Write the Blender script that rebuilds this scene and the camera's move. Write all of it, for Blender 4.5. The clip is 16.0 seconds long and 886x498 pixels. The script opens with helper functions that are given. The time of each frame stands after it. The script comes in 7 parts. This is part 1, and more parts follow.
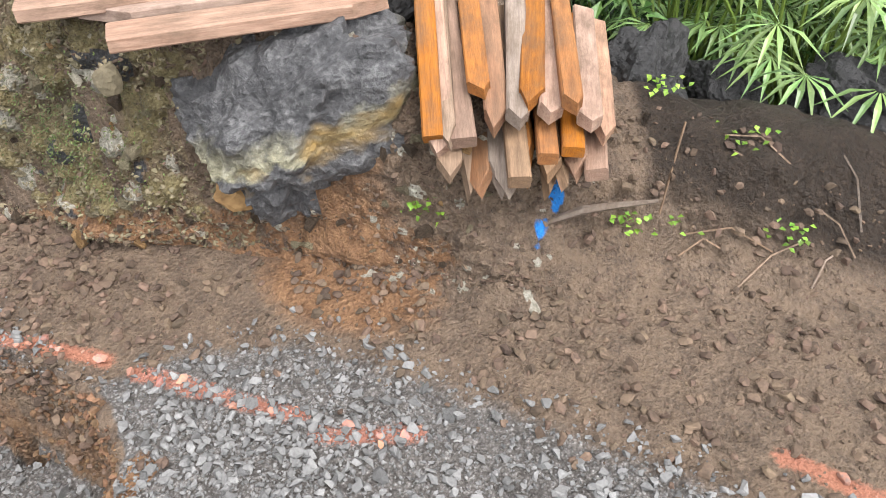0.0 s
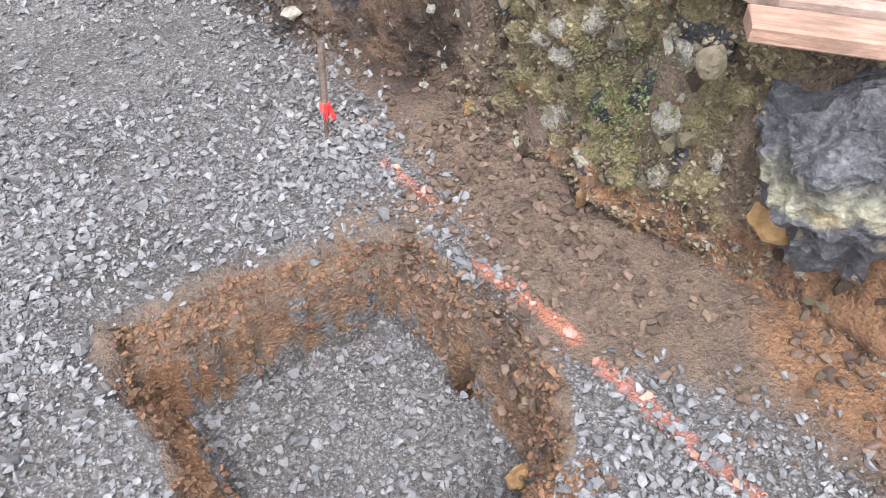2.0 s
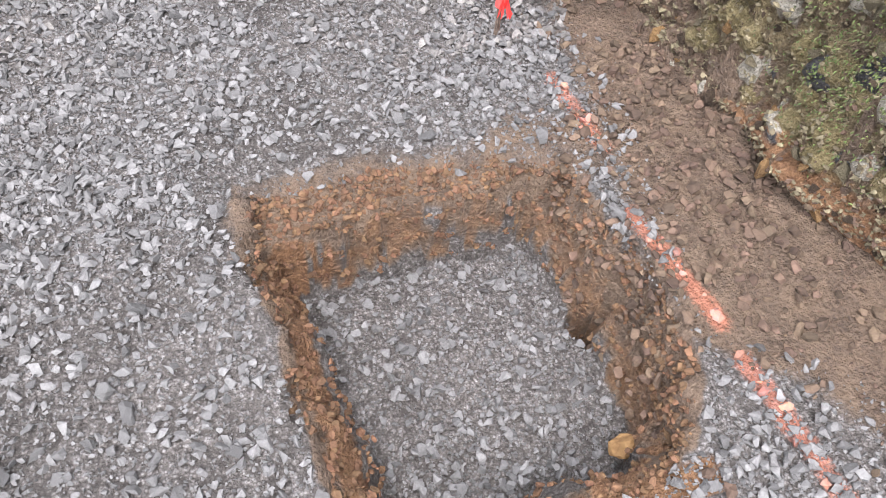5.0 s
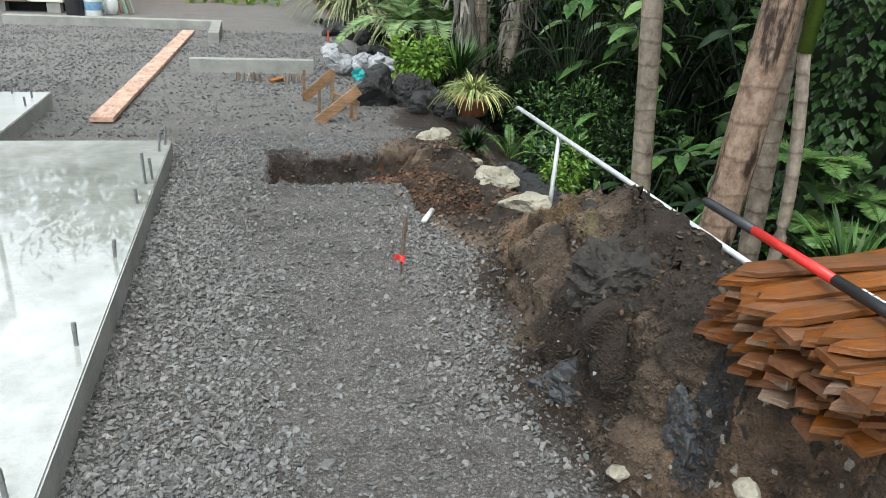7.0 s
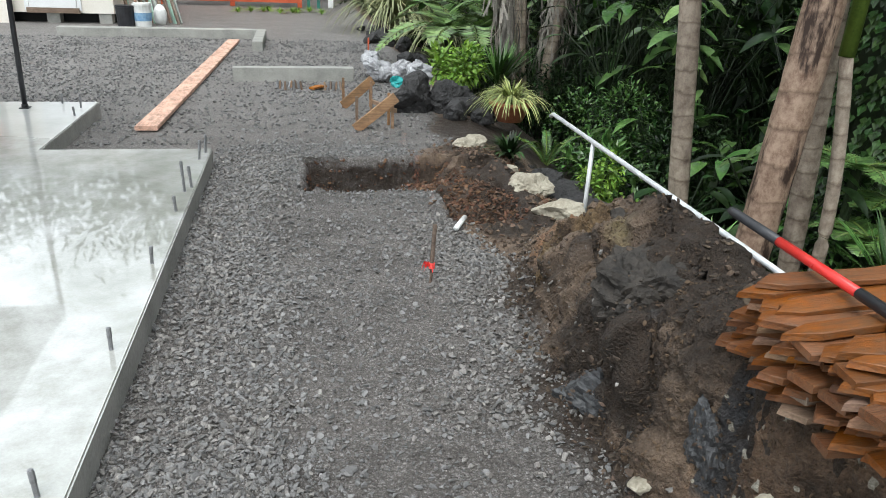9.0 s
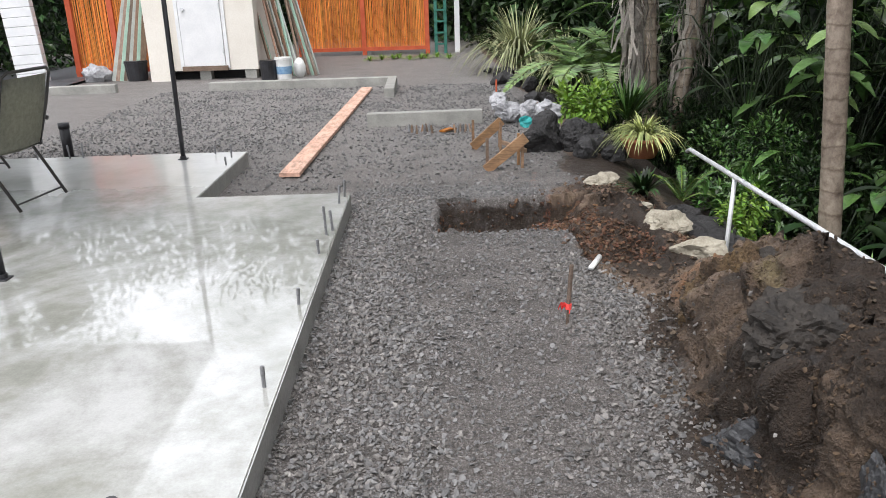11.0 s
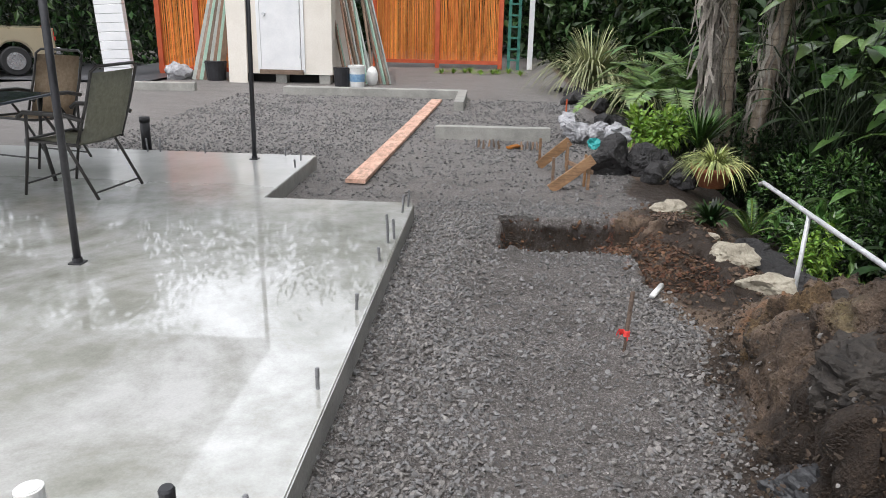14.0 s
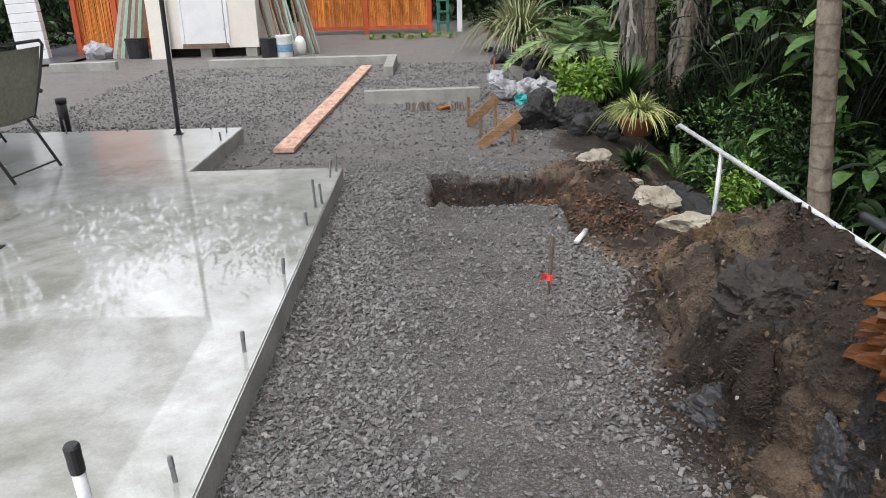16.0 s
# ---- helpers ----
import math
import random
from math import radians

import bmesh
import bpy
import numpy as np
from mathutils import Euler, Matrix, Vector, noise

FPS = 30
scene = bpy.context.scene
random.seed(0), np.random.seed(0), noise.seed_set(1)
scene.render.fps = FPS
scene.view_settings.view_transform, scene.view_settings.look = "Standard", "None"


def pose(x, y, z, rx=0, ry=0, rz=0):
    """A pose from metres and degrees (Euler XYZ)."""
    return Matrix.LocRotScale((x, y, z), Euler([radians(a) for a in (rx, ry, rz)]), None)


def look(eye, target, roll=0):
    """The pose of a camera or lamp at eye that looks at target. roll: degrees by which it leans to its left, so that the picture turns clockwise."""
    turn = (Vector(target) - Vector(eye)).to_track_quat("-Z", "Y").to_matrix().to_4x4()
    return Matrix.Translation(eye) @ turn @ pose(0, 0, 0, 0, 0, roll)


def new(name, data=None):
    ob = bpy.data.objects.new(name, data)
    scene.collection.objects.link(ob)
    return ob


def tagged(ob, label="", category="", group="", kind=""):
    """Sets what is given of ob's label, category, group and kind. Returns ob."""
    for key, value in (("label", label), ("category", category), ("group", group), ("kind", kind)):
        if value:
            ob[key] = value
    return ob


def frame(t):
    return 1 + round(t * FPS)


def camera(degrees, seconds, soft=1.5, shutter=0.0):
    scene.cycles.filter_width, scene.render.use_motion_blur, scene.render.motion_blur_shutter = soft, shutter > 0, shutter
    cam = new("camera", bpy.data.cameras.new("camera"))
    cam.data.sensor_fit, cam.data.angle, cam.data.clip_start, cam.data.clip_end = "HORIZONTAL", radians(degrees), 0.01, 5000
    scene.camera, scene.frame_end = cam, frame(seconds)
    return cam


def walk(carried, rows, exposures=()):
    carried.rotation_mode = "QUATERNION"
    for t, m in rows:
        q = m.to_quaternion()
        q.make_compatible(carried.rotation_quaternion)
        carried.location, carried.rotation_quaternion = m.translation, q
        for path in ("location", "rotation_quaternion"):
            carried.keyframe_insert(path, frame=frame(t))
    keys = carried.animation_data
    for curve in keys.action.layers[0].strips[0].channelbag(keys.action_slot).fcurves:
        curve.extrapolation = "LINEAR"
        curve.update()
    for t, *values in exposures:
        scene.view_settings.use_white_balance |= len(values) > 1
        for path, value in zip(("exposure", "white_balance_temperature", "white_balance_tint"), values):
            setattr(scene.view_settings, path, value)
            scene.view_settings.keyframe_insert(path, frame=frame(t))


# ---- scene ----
cam = camera(60.9, 16.0, soft=0.8)
PATH = [
    (0, (-0.08, 1.004, 1.184), (1.262, 1.691, -0.13), -1.7),
    (0.5, (-0.084, 1.146, 1.218), (1.22, 1.92, -0.086), 2.9),
    (1, (-0.124, 1.272, 1.226), (1.142, 2.154, -0.046), 4.1),
    (1.5, (-0.164, 1.389, 1.216), (0.954, 2.406, -0.094), 2.8),
    (2, (-0.183, 1.433, 1.167), (0.553, 2.654, -0.237), 0.3),
    (2.4, (-0.164, 1.423, 1.101), (0.319, 2.522, -0.499), 2.2),
    (2.5, (-0.171, 1.427, 1.091), (0.3, 2.508, -0.525), 4.1),
    (3, (-0.118, 1.442, 1.08), (0.224, 2.518, -0.571), 5.2),
    (3.2, (-0.114, 1.456, 1.08), (0.217, 2.522, -0.579), 5.2),
    (5.3, (-0.242, 1.663, 1.158), (0.207, 2.779, -0.44), 6.3),
    (5.5, (-0.243, 1.719, 1.16), (0.203, 2.899, -0.392), 5.4),
    (6, (-0.258, 1.929, 1.216), (0.143, 3.336, -0.148), 4.0),
    (6.1, (-0.255, 1.953, 1.235), (0.139, 3.432, -0.052), 3.0),
    (6.2, (-0.257, 1.977, 1.251), (0.146, 3.524, 0.049), 2.8),
    (6.5, (-0.329, 1.995, 1.365), (0.106, 3.69, 0.398), 2.0),
    (7, (-0.398, 1.985, 1.372), (0.069, 3.78, 0.624), 3.5),
    (7.5, (-0.397, 1.968, 1.382), (0.017, 3.786, 0.659), 3.8),
    (8, (-0.373, 1.964, 1.385), (0.006, 3.782, 0.643), 3.1),
    (10.3, (-0.33, 1.972, 1.401), (-0.082, 3.822, 0.681), -0.1),
    (10.5, (-0.34, 1.97, 1.402), (-0.155, 3.836, 0.709), -0.9),
    (11, (-0.384, 1.966, 1.409), (-0.357, 3.857, 0.758), -1.6),
    (11.5, (-0.398, 1.963, 1.407), (-0.4, 3.855, 0.758), -0.4),
    (12, (-0.427, 1.968, 1.376), (-0.536, 3.841, 0.684), 0.3),
    (12.5, (-0.431, 1.967, 1.388), (-0.592, 3.827, 0.67), 1.0),
    (13, (-0.416, 1.963, 1.413), (-0.561, 3.851, 0.769), 1.2),
    (13.5, (-0.412, 1.965, 1.415), (-0.546, 3.86, 0.792), 1.2),
    (14, (-0.401, 1.965, 1.413), (-0.525, 3.864, 0.797), 1.2),
    (14.5, (-0.378, 1.954, 1.401), (-0.445, 3.852, 0.774), 1.3),
    (15, (-0.356, 1.941, 1.387), (-0.323, 3.825, 0.719), 0.4),
    (15.5, (-0.329, 1.93, 1.379), (-0.265, 3.804, 0.685), -0.6),
    (16, (-0.289, 1.916, 1.372), (-0.277, 3.791, 0.677), -1.4),
]
walk(cam, [(t, look(eye, target, roll)) for t, eye, target, roll in PATH],
     exposures=[(0.0, 1.05, 6450, 10), (1.5, 1.18, 6130, 11), (2.1, 1.28, 6000, 15), (2.9, 1.12, 5950, 21), (5.5, 1.25, 6300, 12), (6.1, 1.15, 6250, 7), (7.0, 0.44, 6150, 3), (8.3, 0.36, 6150, 3), (10.5, 0.38, 6350, 12), (12.0, 0.2, 6350, 12), (16.0, 0.17, 6350, 12)])

# ---- light: a bright overcast sky ----
world = bpy.data.worlds.new("world")
scene.world = world
world.use_nodes = True
wn, wl = world.node_tree.nodes, world.node_tree.links
sky = wn.new("ShaderNodeTexSky")
sky.sky_type = "NISHITA"
sky.sun_disc = False
sky.sun_elevation, sky.sun_rotation = radians(62), radians(200)
sky.air_density, sky.dust_density, sky.ozone_density = 1.0, 6.0, 1.0
wash = wn.new("ShaderNodeHueSaturation")
wash.inputs["Saturation"].default_value = 0.25
wl.new(sky.outputs[0], wash.inputs["Color"])
cloud = wn.new("ShaderNodeMix")
cloud.data_type = "RGBA"
cloud.inputs[0].default_value = 0.65
cloud.inputs[7].default_value = (6.7, 6.9, 7.1, 1)
wl.new(wash.outputs[0], cloud.inputs[6])
wl.new(cloud.outputs[2], wn["Background"].inputs[0])
wn["Background"].inputs[1].default_value = 0.21
sun = new("sun", bpy.data.lights.new("sun", "SUN"))
sun.data.energy, sun.data.angle, sun.data.color = 1.0, radians(25), (1.0, 0.97, 0.93)
sun.matrix_world = look((0, 0, 10), (2.2, 5.0, 0))

# ---- materials ----
def nodes_of(name):
    m = bpy.data.materials.new(name)
    m.use_nodes = True
    nt = m.node_tree
    return m, nt.nodes, nt.links, nt.nodes["Principled BSDF"]


def noise_node(n, l, scale, detail=6.0, rough=0.6, vec=None, stretch=None):
    tex = n.new("ShaderNodeTexNoise")
    tex.inputs["Scale"].default_value = scale
    tex.inputs["Detail"].default_value = detail
    tex.inputs["Roughness"].default_value = rough
    co = n.new("ShaderNodeTexCoord").outputs["Object"] if vec is None else vec
    if stretch:
        mp = n.new("ShaderNodeMapping")
        mp.inputs["Scale"].default_value = stretch
        l.new(co, mp.inputs[0])
        co = mp.outputs[0]
    l.new(co, tex.inputs["Vector"])
    return tex.outputs["Fac"]


def ramp(n, l, fac, stops):
    r = n.new("ShaderNodeValToRGB")
    el = r.color_ramp.elements
    while len(el) < len(stops):
        el.new(0.5)
    for e, (p, c) in zip(el, stops):
        e.position, e.color = p, (*c, 1) if len(c) == 3 else c
    l.new(fac, r.inputs[0])
    return r.outputs[0]


def mixc(n, l, fac, a, b, mode="MIX"):
    m = n.new("ShaderNodeMix")
    m.data_type, m.blend_type = "RGBA", mode
    for sock, v in ((m.inputs[0], fac), (m.inputs[6], a), (m.inputs[7], b)):
        if isinstance(v, (int, float)):
            sock.default_value = v
        elif isinstance(v, tuple):
            sock.default_value = (*v, 1)
        else:
            l.new(v, sock)
    return m.outputs[2]


def maths(n, l, op, a, b=0.0):
    m = n.new("ShaderNodeMath")
    m.operation = op
    m.use_clamp = op in ("ADD", "SUBTRACT")
    for sock, v in ((m.inputs[0], a), (m.inputs[1], b)):
        if isinstance(v, (int, float)):
            sock.default_value = v
        else:
            l.new(v, sock)
    return m.outputs[0]


def bump(n, l, bsdf, height, dist, strength=1.0):
    b = n.new("ShaderNodeBump")
    b.inputs["Distance"].default_value, b.inputs["Strength"].default_value = dist, strength
    l.new(height, b.inputs["Height"])
    l.new(b.outputs[0], bsdf.inputs["Normal"])


def surface(name, dark, light, scale=8.0, rough=0.7, relief=0.004, fine=90.0, metal=0.0, stretch=None, vary=0.0, coat=0.0):
    """A worn surface: two colours mixed by coarse and fine noise, relief by the fine one; vary: change from piece to piece."""
    m, n, l, b = nodes_of(name)
    big, small = noise_node(n, l, scale, stretch=stretch), noise_node(n, l, fine, 4, stretch=stretch)
    fac = maths(n, l, "ADD", maths(n, l, "MULTIPLY", big, 0.65), maths(n, l, "MULTIPLY", small, 0.35))
    col = ramp(n, l, fac, [(0.33, dark), (0.66, light)])
    if vary:
        oi = n.new("ShaderNodeObjectInfo").outputs["Random"]
        ri = n.new("ShaderNodeNewGeometry").outputs["Random Per Island"]
        hv = n.new("ShaderNodeHueSaturation")
        both = n.new("ShaderNodeMath")
        both.operation = "ADD"
        l.new(oi, both.inputs[0])
        l.new(ri, both.inputs[1])
        fr = maths(n, l, "FRACT", both.outputs[0])
        val = n.new("ShaderNodeMapRange")
        val.inputs[3].default_value, val.inputs[4].default_value = 1 - abs(vary), 1 + abs(vary)
        l.new(fr, val.inputs[0])
        l.new(val.outputs[0], hv.inputs["Value"])
        hue = n.new("ShaderNodeMapRange")
        hue.inputs[3].default_value, hue.inputs[4].default_value = 0.5 - 0.03 * abs(vary), 0.5 + 0.03 * abs(vary)
        l.new(maths(n, l, "FRACT", maths(n, l, "MULTIPLY", fr, 7.31)), hue.inputs[0])
        l.new(hue.outputs[0], hv.inputs["Hue"])
        l.new(col, hv.inputs["Color"])
        col = hv.outputs[0]
    l.new(col, b.inputs["Base Color"])
    b.inputs["Metallic"].default_value = metal
    rr = n.new("ShaderNodeMapRange")
    rr.inputs[3].default_value, rr.inputs[4].default_value = max(rough - 0.12, 0.02), min(rough + 0.12, 1)
    l.new(big, rr.inputs[0])
    l.new(rr.outputs[0], b.inputs["Roughness"])
    if coat:
        b.inputs["Coat Weight"].default_value = coat
        b.inputs["Coat Roughness"].default_value = 0.15
    if relief:
        bump(n, l, b, fac, relief)
    return m


def leaf_mat(name, dark, light, rough=0.4, vary=0.45, gloss=0.45):
    m = surface(name, dark, light, 3.0, rough, 0.0015, 40.0, vary=vary)
    m.node_tree.nodes["Principled BSDF"].inputs["Specular IOR Level"].default_value = gloss
    return m


def ground_mat():
    m, n, l, b = nodes_of("gravel_and_soil")

    def attr(name):
        a = n.new("ShaderNodeAttribute")
        a.attribute_name = name
        return a.outputs["Fac"]
    big, mid, small = noise_node(n, l, 1.7), noise_node(n, l, 14.0, 8, 0.7), noise_node(n, l, 110.0, 6, 0.7)
    vor = n.new("ShaderNodeTexVoronoi")
    vor.inputs["Scale"].default_value = 85
    l.new(n.new("ShaderNodeTexCoord").outputs["Object"], vor.inputs["Vector"])
    grain = maths(n, l, "ADD", maths(n, l, "MULTIPLY", mid, 0.4), maths(n, l, "MULTIPLY", small, 0.6))
    gravel = ramp(n, l, grain, [(0.3, (0.07, 0.067, 0.064)), (0.5, (0.27, 0.256, 0.24)), (0.7, (0.5, 0.48, 0.455))])
    vor2 = n.new("ShaderNodeTexVoronoi")
    vor2.inputs["Scale"].default_value = 190
    l.new(n.new("ShaderNodeTexCoord").outputs["Object"], vor2.inputs["Vector"])
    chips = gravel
    # each chip darkens towards its rim: crevice shade painted into the gravel colour
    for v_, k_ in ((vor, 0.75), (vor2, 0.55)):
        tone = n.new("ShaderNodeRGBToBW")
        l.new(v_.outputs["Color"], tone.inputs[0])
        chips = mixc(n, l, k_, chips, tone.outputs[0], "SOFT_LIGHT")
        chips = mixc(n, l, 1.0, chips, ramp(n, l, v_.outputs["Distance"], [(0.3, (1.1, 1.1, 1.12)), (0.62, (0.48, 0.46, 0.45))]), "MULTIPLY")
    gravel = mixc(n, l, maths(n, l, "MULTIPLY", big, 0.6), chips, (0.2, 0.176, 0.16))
    soil = ramp(n, l, grain, [(0.28, (0.04, 0.028, 0.02)), (0.5, (0.166, 0.116, 0.082)), (0.72, (0.34, 0.248, 0.18))])
    soil = mixc(n, l, ramp(n, l, mid, [(0.45, (0, 0, 0)), (0.7, (1, 1, 1))]), soil, (0.2, 0.137, 0.09))
    clay = ramp(n, l, grain, [(0.3, (0.08, 0.036, 0.018)), (0.5, (0.24, 0.125, 0.062)), (0.7, (0.4, 0.24, 0.125))])
    rock = ramp(n, l, grain, [(0.3, (0.012, 0.012, 0.013)), (0.52, (0.05, 0.049, 0.052)), (0.72, (0.16, 0.157, 0.155))])
    moss = ramp(n, l, grain, [(0.3, (0.05, 0.04, 0.016)), (0.5, (0.2, 0.16, 0.075)), (0.7, (0.4, 0.33, 0.18))])
    dirt = ramp(n, l, grain, [(0.3, (0.009, 0.006, 0.004)), (0.55, (0.036, 0.022, 0.013)), (0.75, (0.1, 0.066, 0.04))])

    puddle = ramp(n, l, noise_node(n, l, 2.6, 8, 0.7, stretch=(0.7, 1.2, 1)), [(0.36, (0.66, 0.65, 0.64)), (0.5, (0.95, 0.95, 0.95)), (0.66, (1.12, 1.12, 1.12))])
    gravel = mixc(n, l, 1.0, gravel, puddle, "MULTIPLY")
    sep = n.new("ShaderNodeSeparateXYZ")
    l.new(n.new("ShaderNodeTexCoord").outputs["Object"], sep.inputs[0])
    # gravel mixes towards a flat lighter grey from y 6.5 to 9.5
    dry = n.new("ShaderNodeMapRange")
    dry.inputs[1].default_value, dry.inputs[2].default_value, dry.inputs[4].default_value = 6.5, 9.5, 0.27
    l.new(sep.outputs[1], dry.inputs[0])
    gravel = mixc(n, l, dry.outputs[0], gravel, (0.4, 0.38, 0.365))

    def edge(mask):
        return ramp(n, l, maths(n, l, "ADD", mask, maths(n, l, "MULTIPLY", maths(n, l, "SUBTRACT", mid, 0.25), 0.5)), [(0.52, (0, 0, 0)), (0.78, (1, 1, 1))])
    col = mixc(n, l, edge(attr("soil")), gravel, soil)
    col = mixc(n, l, edge(attr("clay")), col, clay)
    col = mixc(n, l, edge(attr("rock")), col, rock)
    col = mixc(n, l, edge(attr("moss")), col, moss)
    col = mixc(n, l, edge(attr("dirt")), col, dirt)
    pale = ramp(n, l, grain, [(0.3, (0.16, 0.14, 0.1)), (0.5, (0.36, 0.33, 0.27)), (0.7, (0.56, 0.53, 0.46))])
    col = mixc(n, l, edge(attr("pale")), col, pale)
    spray = ramp(n, l, maths(n, l, "ADD", attr("paint"), maths(n, l, "MULTIPLY", maths(n, l, "SUBTRACT", grain, 0.25), 1.6)), [(0.72, (0, 0, 0)), (1.05, (0.48, 0.48, 0.48))])
    col = mixc(n, l, spray, col, (0.72, 0.24, 0.14))
    blue = ramp(n, l, maths(n, l, "ADD", attr("blue"), maths(n, l, "MULTIPLY", maths(n, l, "SUBTRACT", small, 0.2), 0.6)), [(0.6, (0, 0, 0)), (0.95, (1, 1, 1))])
    col = mixc(n, l, blue, col, (0.02, 0.25, 0.75))
    l.new(col, b.inputs["Base Color"])
    l.new(ramp(n, l, mid, [(0.3, (0.4, 0.4, 0.4)), (0.7, (0.8, 0.8, 0.8))]), b.inputs["Roughness"])
    bump(n, l, b, maths(n, l, "ADD", maths(n, l, "MULTIPLY", small, 0.6), maths(n, l, "MULTIPLY", maths(n, l, "SUBTRACT", 1.0, maths(n, l, "ADD", vor.outputs["Distance"], maths(n, l, "MULTIPLY", vor2.outputs["Distance"], 0.5))), 0.45)), 0.022)
    return m


def concrete_mat():
    m, n, l, b = nodes_of("wet_concrete")
    big, mid, small = noise_node(n, l, 0.9, 5, 0.6), noise_node(n, l, 4.0, 7, 0.65), noise_node(n, l, 120, 4)
    streak = noise_node(n, l, 0.9, 7, 0.62, stretch=(1.25, 0.85, 1))
    streak.node.inputs["Distortion"].default_value = 0.9
    f = maths(n, l, "ADD", maths(n, l, "MULTIPLY", streak, 0.65), maths(n, l, "MULTIPLY", mid, 0.35))
    col = ramp(n, l, f, [(0.38, (0.24, 0.24, 0.205)), (0.47, (0.34, 0.34, 0.305)), (0.52, (0.42, 0.42, 0.395)), (0.6, (0.55, 0.55, 0.535))])
    col = mixc(n, l, 0.12, col, ramp(n, l, small, [(0.3, (0.2, 0.2, 0.2)), (0.7, (0.8, 0.8, 0.8))]), "OVERLAY")
    sep = n.new("ShaderNodeSeparateXYZ")
    l.new(n.new("ShaderNodeTexCoord").outputs["Object"], sep.inputs[0])
    dry = n.new("ShaderNodeMapRange")
    dry.inputs[1].default_value, dry.inputs[2].default_value, dry.inputs[4].default_value = 5.8, 7.8, 1.0
    l.new(sep.outputs[1], dry.inputs[0])
    patchy = maths(n, l, "MULTIPLY", dry.outputs[0], ramp(n, l, mid, [(0.3, (0.35, 0.35, 0.35)), (0.6, (0.8, 0.8, 0.8))]))
    col = mixc(n, l, patchy, col, (0.68, 0.68, 0.66))
    l.new(maths(n, l, "SUBTRACT", 1.0, maths(n, l, "MULTIPLY", patchy, 0.8)), b.inputs["Coat Weight"])
    l.new(col, b.inputs["Base Color"])
    wet = ramp(n, l, maths(n, l, "ADD", maths(n, l, "MULTIPLY", streak, 0.5), maths(n, l, "MULTIPLY", big, 0.5)), [(0.4, (0.03, 0.03, 0.03)), (0.52, (0.07, 0.07, 0.07)), (0.64, (0.24, 0.24, 0.24))])
    l.new(wet, b.inputs["Roughness"])
    b.inputs["Specular IOR Level"].default_value = 0.6
    b.inputs["Coat IOR"].default_value = 1.66
    drying = n.new("ShaderNodeMapRange")
    drying.inputs[1].default_value, drying.inputs[2].default_value, drying.inputs[4].default_value = 6.2, 8.0, 0.42
    l.new(sep.outputs[1], drying.inputs[0])
    film = n.new("ShaderNodeMath")
    film.operation = "ADD"
    l.new(drying.outputs[0], film.inputs[1])
    l.new(ramp(n, l, maths(n, l, "ADD", maths(n, l, "MULTIPLY", streak, 0.5), maths(n, l, "MULTIPLY", big, 0.5)), [(0.42, (0.008, 0.008, 0.008)), (0.52, (0.02, 0.02, 0.02)), (0.62, (0.09, 0.09, 0.09))]), film.inputs[0])
    l.new(film.outputs[0], b.inputs["Coat Roughness"])
    bump(n, l, b, mid, 0.0015)
    return m


def wood_mat(name, dark, light, rough=0.75, sat_low=0.6):
    m, n, l, b = nodes_of(name)
    grain = noise_node(n, l, 9, 8, 0.65, stretch=(1.0, 14.0, 14.0))
    fine, blotch = noise_node(n, l, 60, 4, 0.6, stretch=(0.5, 8, 8)), noise_node(n, l, 5.0, 4)
    f = maths(n, l, "ADD", maths(n, l, "MULTIPLY", grain, 0.5), maths(n, l, "ADD", maths(n, l, "MULTIPLY", fine, 0.2), maths(n, l, "MULTIPLY", blotch, 0.3)))
    col = ramp(n, l, f, [(0.34, dark), (0.62, light)])
    hv = n.new("ShaderNodeHueSaturation")
    val = n.new("ShaderNodeMapRange")
    val.inputs[3].default_value, val.inputs[4].default_value = 0.65, 1.3
    oi = n.new("ShaderNodeObjectInfo").outputs["Random"]
    l.new(oi, val.inputs[0])
    l.new(val.outputs[0], hv.inputs["Value"])
    sat = n.new("ShaderNodeMapRange")
    sat.inputs[3].default_value, sat.inputs[4].default_value = sat_low, 1.25
    l.new(maths(n, l, "FRACT", maths(n, l, "MULTIPLY", oi, 5.7)), sat.inputs[0])
    l.new(sat.outputs[0], hv.inputs["Saturation"])
    l.new(col, hv.inputs["Color"])
    knots = n.new("ShaderNodeTexVoronoi")
    knots.inputs["Scale"].default_value = 6
    l.new(n.new("ShaderNodeTexCoord").outputs["Object"], knots.inputs["Vector"])
    out = mixc(n, l, ramp(n, l, knots.outputs["Distance"], [(0.03, (0.8, 0.8, 0.8)), (0.09, (0, 0, 0))]), hv.outputs[0], (0.08, 0.035, 0.015))
    grime = ramp(n, l, noise_node(n, l, 13.0, 8, 0.75, stretch=(0.6, 1.4, 1.4)), [(0.44, (0, 0, 0)), (0.7, (0.75, 0.75, 0.75))])
    out = mixc(n, l, grime, out, (0.1, 0.065, 0.04))
    l.new(out, b.inputs["Base Color"])
    b.inputs["Roughness"].default_value = rough
    bump(n, l, b, f, 0.004)
    return m


